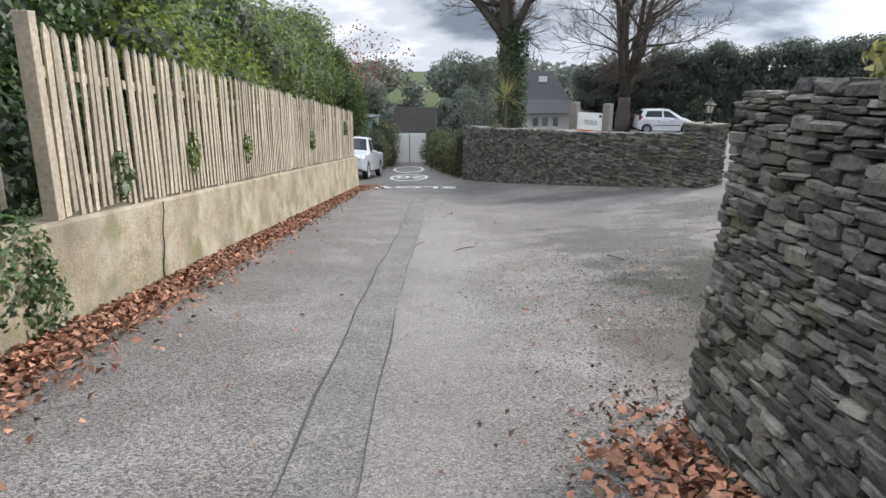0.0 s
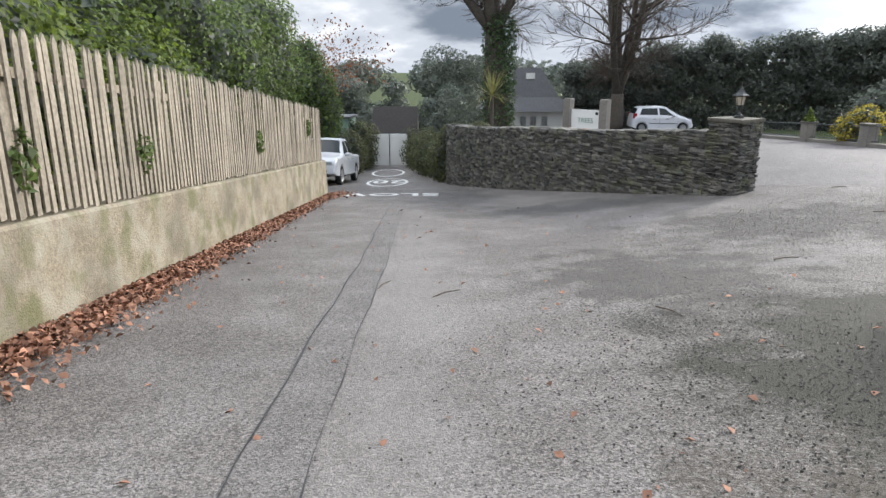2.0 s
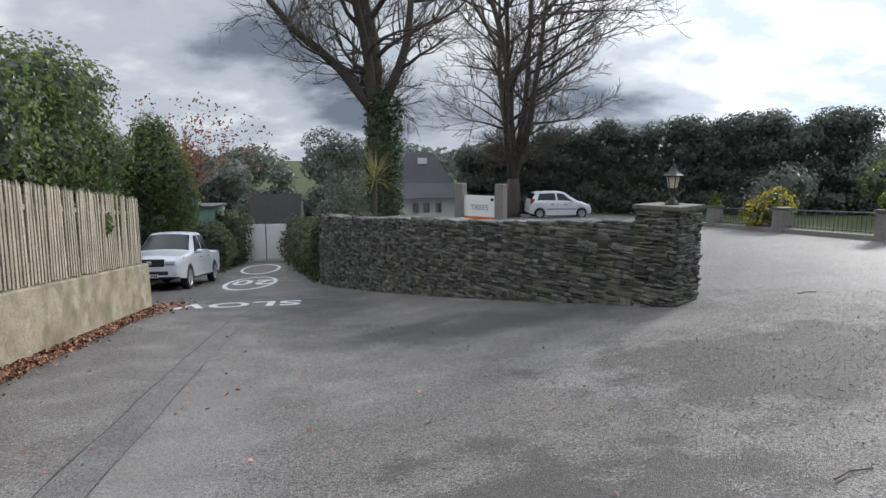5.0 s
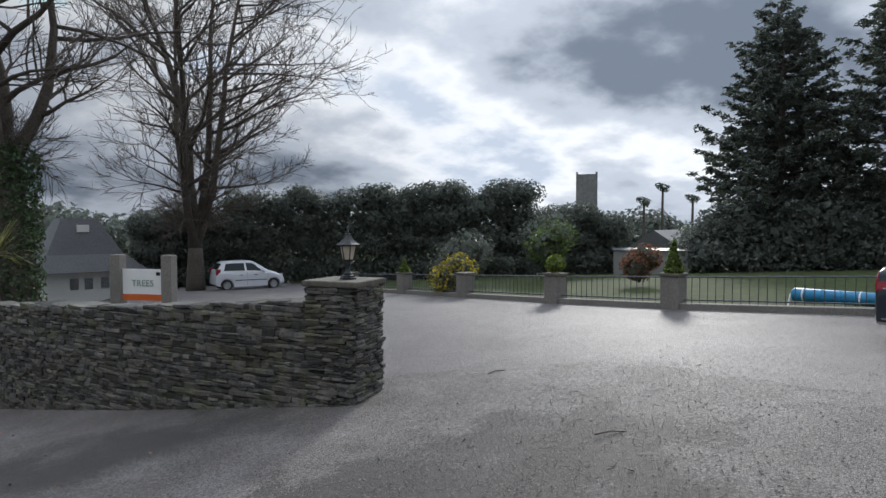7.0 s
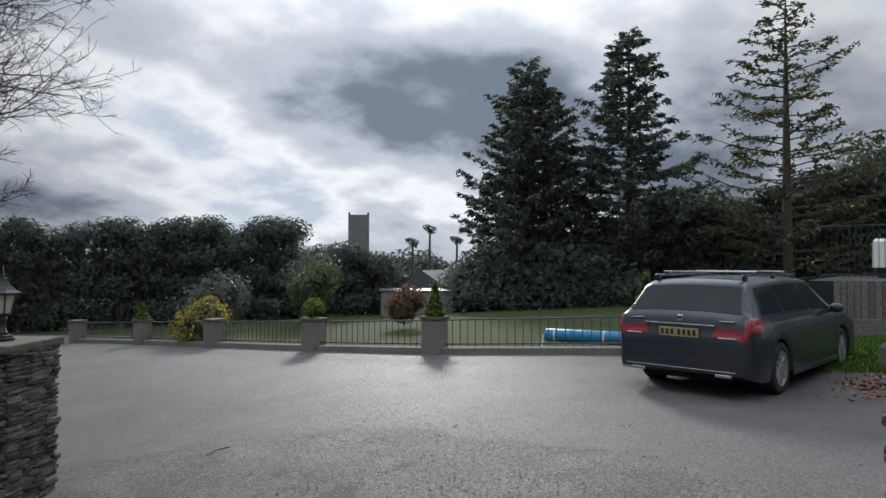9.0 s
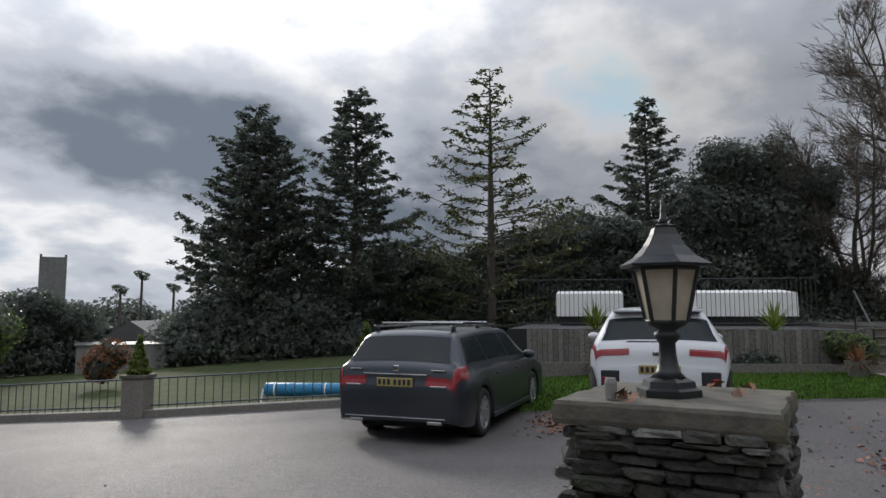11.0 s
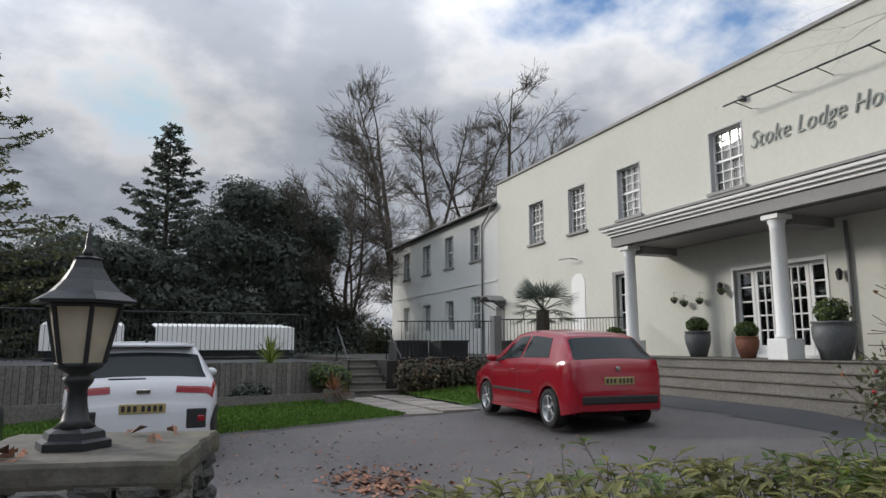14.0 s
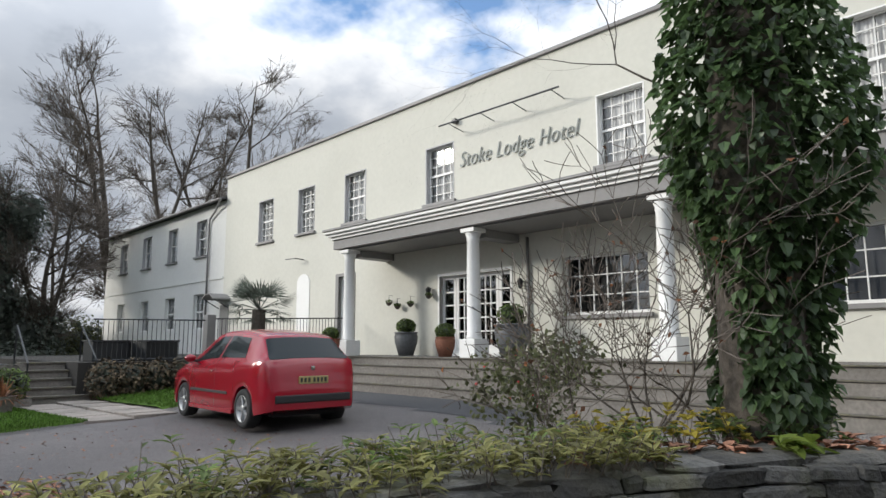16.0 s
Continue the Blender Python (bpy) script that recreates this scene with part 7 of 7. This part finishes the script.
bush("shrub", [(1.75, 2.3, 1.52, 0.25, 0.4, 0.12), (1.95, 1.6, 1.6, 0.3, 0.5, 0.2), (2.2, 2.7, 1.5, 0.4, 0.25, 0.12)], 2600, 0.05, LEAF_OLIVE, "pale olive weeds growing on the wall top")
bush("shrub", [(1.5, 30, -1.5, 0.5, 0.9, 0.5), (2.2, 29.2, -1.1, 0.5, 0.7, 0.3), (0.95, 28.9, -1.5, 0.35, 0.5, 0.6)], 3600, 0.09, LEAF_DULL, "overgrown shrub spilling over the wall end")


def spiky_palm(x, y, z, trunk, n, length, mat, label, name="yucca_plant", droop=0.5, pot=None, seed=1):
    """Sword leaves bursting from a short stem."""
    r = random.Random(seed)
    t = thing(name, pose(x, y, z), label, "plant")
    base = 0.0
    if pot:
        part("pot", Geo().lathe([(pot * 0.7, 0), (pot, pot * 1.5), (pot * 1.05, pot * 1.55), (pot * 0.9, pot * 1.55), (pot * 0.85, pot * 1.4)], 14), STEP_STONE, t)
        base = pot * 1.4
    if trunk:
        part("stem", Geo().tube([(0, 0, base), (0, 0, base + trunk)], [0.09, 0.07], 8), BARK, t)
    for i in range(n):
        a, el = r.uniform(0, 2 * math.pi), r.uniform(-0.3, 1.35)
        L = length * r.uniform(0.75, 1.1)
        d = Vector((math.cos(a) * math.cos(el), math.sin(a) * math.cos(el), math.sin(el)))
        side = Vector((-math.sin(a), math.cos(a), 0)) * 0.022
        p0 = Vector((0, 0, base + trunk))
        p1 = p0 + d * L * 0.55
        p2 = p0 + d * L - Vector((0, 0, droop * L * 0.35 * math.cos(el)))
        part("leaf", Geo().face(p0 - side, p0 + side, p1 + side, p1 - side).face(p1 - side, p1 + side, p2), mat, t)
    return t


bush("evergreen_tree", [(-5.3, 33.0, -1.4, 1.3, 1.4, 2.2), (-5.0, 32.6, 0.4, 1.15, 1.2, 1.5), (-5.2, 33.0, 1.6, 0.8, 0.8, 1.0), (-4.4, 32.8, -0.6, 0.8, 0.9, 1.4)], 16000, 0.11, LEAF_MID, "feathery green tree above the parked pickup", "tree")
spiky_palm(2.9, 31.5, -1.8, 1.9, 70, 1.5, LEAF_OLIVE, "spiky cordyline palm behind the curved wall", "cordyline", seed=2)
spiky_palm(-5.2, 27.0, -2.6, 3.6, 70, 1.1, LEAF_MID, "tall spiky cordyline behind the fence", "cordyline", seed=3)
spiky_palm(21.0, 4.75, 0.1, 0.5, 60, 0.85, LEAF_LIME, "bright green spiky yucca in the planted bed", seed=4)
spiky_palm(21.0, 8.9, 0.1, 0.5, 60, 0.85, LEAF_LIME, "bright green spiky yucca in the planted bed", seed=5)
spiky_palm(18.9, 3.75, ground_z(18.9, 3.75), 0.0, 45, 0.55, LEAF_RUST, "reddish spiky plant in a square stone pot on the lawn", pot=0.24, seed=6)
spiky_palm(19.0, 8.9, ground_z(19.0, 8.9), 0.0, 45, 0.5, LEAF_RUST, "reddish spiky plant in a stone pot on the lawn", pot=0.24, seed=7)
bush("shrub", [(20.1, 3.3, 0.15, 0.4, 0.4, 0.38), (20.1, 3.7, 0.3, 0.3, 0.3, 0.3)], 1300, 0.08, LEAF_MID, "rounded green shrub beside the garden steps")
bush("shrub", [(20.0, 5.4, -0.1, 0.3, 0.5, 0.25)], 500, 0.09, LEAF_DARK, "dark green shrub in the planted bed")
for x, y, z, s, mat, lab in ((15.8, 26.8, -1.0, 0.9, LEAF_YELLOW, "yellow-leaved shrub behind the railings"), (18.5, 30, -0.7, 1.4, LEAF_DARK, "rounded dark shrub behind the railings"),
                             (21.5, 23.5, -0.6, 0.8, LEAF_RUST, "reddish shrub on the garden lawn"), (22.5, 29, -0.1, 1.2, LEAF_MID, "silvery green shrub before the hedge"), (25.0, 32, 0.1, 1.5, LEAF_DARK, "dark evergreen shrub before the hedge")):
    bush("shrub", [(x + dx * s, y + dy * s, z + dz * s, 0.7 * s, 0.7 * s, 0.6 * s) for dx, dy, dz in ((0, 0, 0), (0.4, 0.3, 0.2), (-0.4, -0.2, 0.1), (0.1, -0.3, 0.45))], 1500, 0.13 * s ** 0.5, mat, lab)
# fan palm before the hotel
fan = thing("fan_palm", pose(18.2, -1.75, 0.3), "dark green fan palm with a shaggy trunk", "palm")
part("trunk", Geo().tube([(0, 0, -0.5), (0.03, 0, 0.6), (0, 0.02, 1.65)], [0.16, 0.2, 0.17], 10), BARK, fan)
r = random.Random(12)
for i in range(26):
    a, el = r.uniform(0, 2 * math.pi), r.uniform(-0.35, 1.1)
    d = Vector((math.cos(a) * math.cos(el), math.sin(a) * math.cos(el), math.sin(el)))
    p = Vector((0, 0, 1.65))
    q = p + d * r.uniform(0.45, 0.6)
    side = d.cross(Vector((0, 0, 1))).normalized()
    upv = side.cross(d)
    g = Geo().tube([p, q], 0.012, 4)
    for k in range(15):
        f = -1.25 + 2.5 * k / 14
        tip = q + (d * math.cos(f) + side * math.sin(f)) * 0.6 - Vector((0, 0, 0.12 * abs(f) + 0.05)) + upv * 0.03
        ww = (side * math.cos(f) - d * math.sin(f)) * 0.022
        mid = q.lerp(tip, 0.55)
        g.face(q, mid + ww, tip, mid - ww)
    part("frond", g, LEAF_DARK, fan)

# pots and baskets on the terrace
def round_pot(s, o, r0, h, mat, ball, label):
    t = thing("plant_pot", HOTEL @ pose(s, o, TERRACE + 0.002), label, "plant pot", "pots on the hotel terrace")
    part("pot", Geo().lathe([(r0 * 0.62, 0), (r0 * 0.95, h * 0.55), (r0, h * 0.82), (r0 * 0.92, h * 0.93), (r0 * 1.0, h * 0.95), (r0 * 1.0, h), (r0 * 0.86, h), (r0 * 0.8, h * 0.9)], 22), mat, t, smooth=True)
    part("leaves", leaves("leaves", [(0, 0, h + ball * 0.6, ball, ball, ball * 0.8)], 900, 0.06, LEAF_MID, shell=0.75), LEAF_MID, t, "clipped round box bush")
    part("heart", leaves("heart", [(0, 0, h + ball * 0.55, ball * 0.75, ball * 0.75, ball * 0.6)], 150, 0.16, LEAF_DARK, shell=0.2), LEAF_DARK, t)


round_pot(5.85, 0.75, 0.33, 0.66, GREY_POT, 0.26, "tall grey ribbed pot with a clipped box ball")
round_pot(3.85, 1.15, 0.26, 0.50, TERRACOTTA, 0.24, "terracotta pot with a clipped box bush")
round_pot(1.75, 1.0, 0.42, 0.78, GREY_POT, 0.33, "large grey ribbed pot with a clipped box ball")
round_pot(7.35, 2.25, 0.26, 0.48, TERRACOTTA, 0.22, "terracotta pot with a small bush beside the column")
for s, z, k in ((7.35, 2.30, 0), (6.95, 2.18, 1), (6.35, 2.22, 2), (5.55, 2.42, 3)):
    t = thing("hanging_basket", HOTEL @ pose(s, 0.16, z) @ Matrix.Scale(0.7, 4), "small planted wall basket on a bracket", "basket", "wall baskets by the hotel door")
    part("basket", Geo().lathe([(0.04, -0.14), (0.12, -0.06), (0.15, 0.0), (0.12, 0.0)], 12), BARK, t)
    part("leaves", leaves("leaves", [(0, 0, 0.04, 0.16, 0.14, 0.08)], 160, 0.06, LEAF_MID), LEAF_MID, t)
    part("bracket", Geo().tube([(0, -0.2, 0.30), (0, 0.0, 0.33), (0, 0.0, 0.02)], 0.01, 4), BLACK_METAL, t)
for s, z in ((5.62, 2.55), (2.2, 2.55)):
    t = thing("wall_lantern", HOTEL @ pose(s, 0.12, z), "small dark wall lantern beside the door", "lantern")
    part("cage", Geo().lathe([(0.03, -0.14), (0.06, -0.1), (0.08, 0.05), (0.03, 0.12)], 6), BLACK_METAL, t)
    part("arm", Geo().tube([(0, -0.12, 0.05), (0, 0, 0.12)], 0.012, 5), BLACK_METAL, t)

# ---------------------------------------------------------------- planting on the near wall, ivy-clad trunk, shrub
def broad_leaf(g, p, d, L, w, curl=0.25):
    """A pointed leaf folded along its rib."""
    side = d.cross(Vector((0, 0, 1)))
    side = side.normalized() if side.length > 1e-3 else Vector((1, 0, 0))
    up = side.cross(d).normalized()
    k = len(g.v)
    pts = [p, p + d * L * 0.35 + side * w / 2 + up * w * 0.25, p + d * L * 0.72 + side * w * 0.32 + up * w * 0.12 - Vector((0, 0, curl * L * 0.2)), p + d * L - Vector((0, 0, curl * L * 0.5)),
           p + d * L * 0.72 - side * w * 0.32 + up * w * 0.12 - Vector((0, 0, curl * L * 0.2)), p + d * L * 0.35 - side * w / 2 + up * w * 0.25, p + d * L * 0.45]
    g.v += [tuple(q) for q in pts]
    g.f += [(k, k + 1, k + 6), (k + 1, k + 2, k + 6), (k + 2, k + 3, k + 6), (k + 3, k + 4, k + 6), (k + 4, k + 5, k + 6), (k + 5, k, k + 6)]


def planting(name, s0, s1, n, L, w, mat, label, rise=0.25, back=(0.12, 0.55), seed=1, stems=True):
    """Leafy stems growing out of the wall top between two places along it."""
    r = random.Random(seed)
    p, _ = place_a((s0 + s1) / 2)
    t = thing(name, pose(p.x, p.y, top_a((s0 + s1) / 2)), label, "plant")
    inv = t.matrix_basis.inverted()
    g, st = Geo(), Geo()
    for _ in range(n):
        s = r.uniform(s0, s1)
        p, d = place_a(s)
        out = Vector((d.y, -d.x))
        q = p - out * r.uniform(*back)
        base = Vector((q.x, q.y, top_a(s) + 0.01))
        a = r.uniform(0, 2 * math.pi)
        lean = Vector((math.cos(a) * 0.5, math.sin(a) * 0.5, 1)).normalized()
        h = rise * r.uniform(0.4, 1.15)
        tip = base + lean * h
        if stems:
            st.tube([inv @ base, inv @ tip], [0.004, 0.002], 3)
        for k in range(r.randint(4, 7)):
            f = r.uniform(0.3, 1.0)
            b = r.uniform(0, 2 * math.pi)
            dd = Vector((math.cos(b), math.sin(b), r.uniform(-0.1, 0.7))).normalized()
            broad_leaf(g, inv @ (base + lean * h * f), dd, L * r.uniform(0.6, 1.2), w * r.uniform(0.7, 1.2))
    part("leaves", g, mat, t)
    if stems:
        tagged(part("stem_growth", st, TWIG, t), kind="stuff")
    return t


planting("ground_cover", 0.5, 3.2, 300, 0.10, 0.034, LEAF_OLIVE, "low olive-green ground cover trailing over the wall top", 0.17, (-0.05, 0.6), 1)
planting("ground_cover", 1.0, 3.3, 90, 0.09, 0.03, LEAF_MID, "green leafy ground cover on the wall top", 0.2, (0.2, 0.8), 2)
planting("ground_cover", 3.0, 4.6, 60, 0.09, 0.04, LEAF_MID, "green leafy plants behind the wall", 0.16, (0.45, 0.9), 3)
planting("yellowing_plant", 3.0, 3.9, 26, 0.08, 0.06, LEAF_YELLOW, "yellowing autumn leaves behind the wall", 0.22, (0.4, 0.8), 4)
planting("foxglove_rosette", 3.95, 4.1, 5, 0.17, 0.085, LEAF_LIME, "bright green broad-leaved rosette on the wall", 0.06, (0.14, 0.24), 5, stems=False)
planting("dry_leaves", 2.7, 4.8, 40, 0.09, 0.06, LITTER, "curled brown leaves caught on the wall top", 0.03, (0.10, 0.6), 6, stems=False)
planting("grass_tuft", 1.9, 2.05, 22, 0.26, 0.012, LEAF_LIME, "tuft of long pale green grass on the wall", 0.10, (0.3, 0.45), 7, stems=False)
bush("shrub", [(1.9, 1.6, 1.45, 0.4, 1.2, 0.25), (2.2, 2.6, 1.4, 0.5, 0.6, 0.25), (2.4, 0.2, 1.6, 0.6, 0.8, 0.35)], 1300, 0.07, LEAF_OLIVE, "pale olive shrub growing over the lane wall")

ivy = thing("ivy_tree", pose(4.45, 3.85, -0.4), "thick tree trunk wrapped in glossy dark ivy", "tree")
part("trunk", Geo().tube([(0, 0, 0), (0.05, 0, 1.2), (0.02, 0.05, 3.0), (0.1, 0.1, 6.5)], [0.33, 0.27, 0.25, 0.18], 12), BARK, ivy, smooth=True)
g = Geo()
r = random.Random(31)
for i in range(9500):
    z = r.uniform(0.9, 5.2)
    a = r.uniform(0, 2 * math.pi)
    rad = 0.34 + 0.10 * math.sin(z * 2.3 + 1.5) + 0.09 * math.sin(3 * a + z * 1.7) + 0.10 * smooth01(1.8, 2.6, z) + r.uniform(-0.12, 0.06)
    if z < 1.1 and r.random() < 0.4:
        continue
    p = Vector((rad * math.cos(a), rad * math.sin(a), z))
    d = Vector((math.cos(a) * 0.45 + r.uniform(-0.5, 0.5), math.sin(a) * 0.45 + r.uniform(-0.5, 0.5), r.uniform(-1.0, -0.2))).normalized()
    broad_leaf(g, p, d, 0.085 * r.uniform(0.6, 1.3), 0.075 * r.uniform(0.7, 1.2), 0.1)
part("ivy_leaves", g, LEAF_IVY, ivy, "glossy dark green ivy leaves")
thorn = thing("bare_shrub", pose(4.85, 4.1, -0.35), "leafless tangled shrub with a few red berries", "shrub")
tips = []
for k, (lx, ly, h) in enumerate(((0.5, 0.35, 2.5), (0.12, 0.1, 2.7), (-0.15, 0.2, 2.2), (0.8, 0.5, 2.2), (0.3, 0.1, 2.4))):
    thick, thin, more = bare_branches((0.06 * k - 0.1, 0.05 * (k % 2), 0), h, 0.8, 61 + k, 4 + (k == 1), 0.024, (lx, ly), 0.33, 5, 0.3, (2, 3), 0.32, 0.003)
    part("stem", thick, BARK, thorn)
    tagged(part("branchwork", thin, TWIG, thorn), kind="stuff")
    tips += more
c = np.array([tuple(p) for p in tips])
c = c[RNG.integers(0, len(c), 90)]
part("leaves", quads("leaves", c, unit(90), unit(90), 0.03, 0.05, LEAF_RUST), LEAF_RUST, thorn)
rose = thing("rose_bush", pose(6.1, 4.0, -0.35), "leggy rose bush with sparse leaves and red hips", "shrub")
thick, thin, tips = bare_branches((0, 0, 0), 1.55, 0.6, 63, 4, 0.018, (0, 0), 0.3, 5, 0.5, (3, 3), 0.25)
part("stem", thick, TWIG, rose)
part("branchwork", thin, TWIG, rose)
c = np.array([tuple(p) for p in tips])
cc = c[RNG.integers(0, len(c), 1300)] + RNG.normal(size=(1300, 3)) * 0.09
part("leaves", quads("leaves", cc, unit(1300), unit(1300), 0.035, 0.055, LEAF_DULL), LEAF_DULL, rose)
HIP = material("red_hip", (0.45, 0.02, 0.02), 0.4, tint=0.2, bump=0)
for i in range(9):
    p = Vector(tips[(i * 7) % len(tips)])
    part("rose_hip", Geo().lathe([(0.004, -0.014), (0.014, 0), (0.005, 0.014)], 6, Matrix.Translation(p)), HIP, rose)
over = thing("bare_tree", pose(4.5, 3.9, 2.5), "bare twiggy branches reaching over the wall", "tree")
thick, thin, tips = bare_branches((0, 0, 0), 3.0, 0.75, 71, 6, 0.013, (1.5, 0.35), 0.33, 6, 0.2, (2, 3), 0.3)
part("trunk", thick, BARK, over)
part("branchwork", thin, TWIG, over)
t = thing("overhead_wire", pose(0, 0, 0), "thin overhead cable crossing the sky", "cable")
part("cable", Geo().tube([(5.5, 30, 13), (9.0, 24, 12.2), (14, 14, 12.0)], 0.012, 4), BLACK_METAL, t)
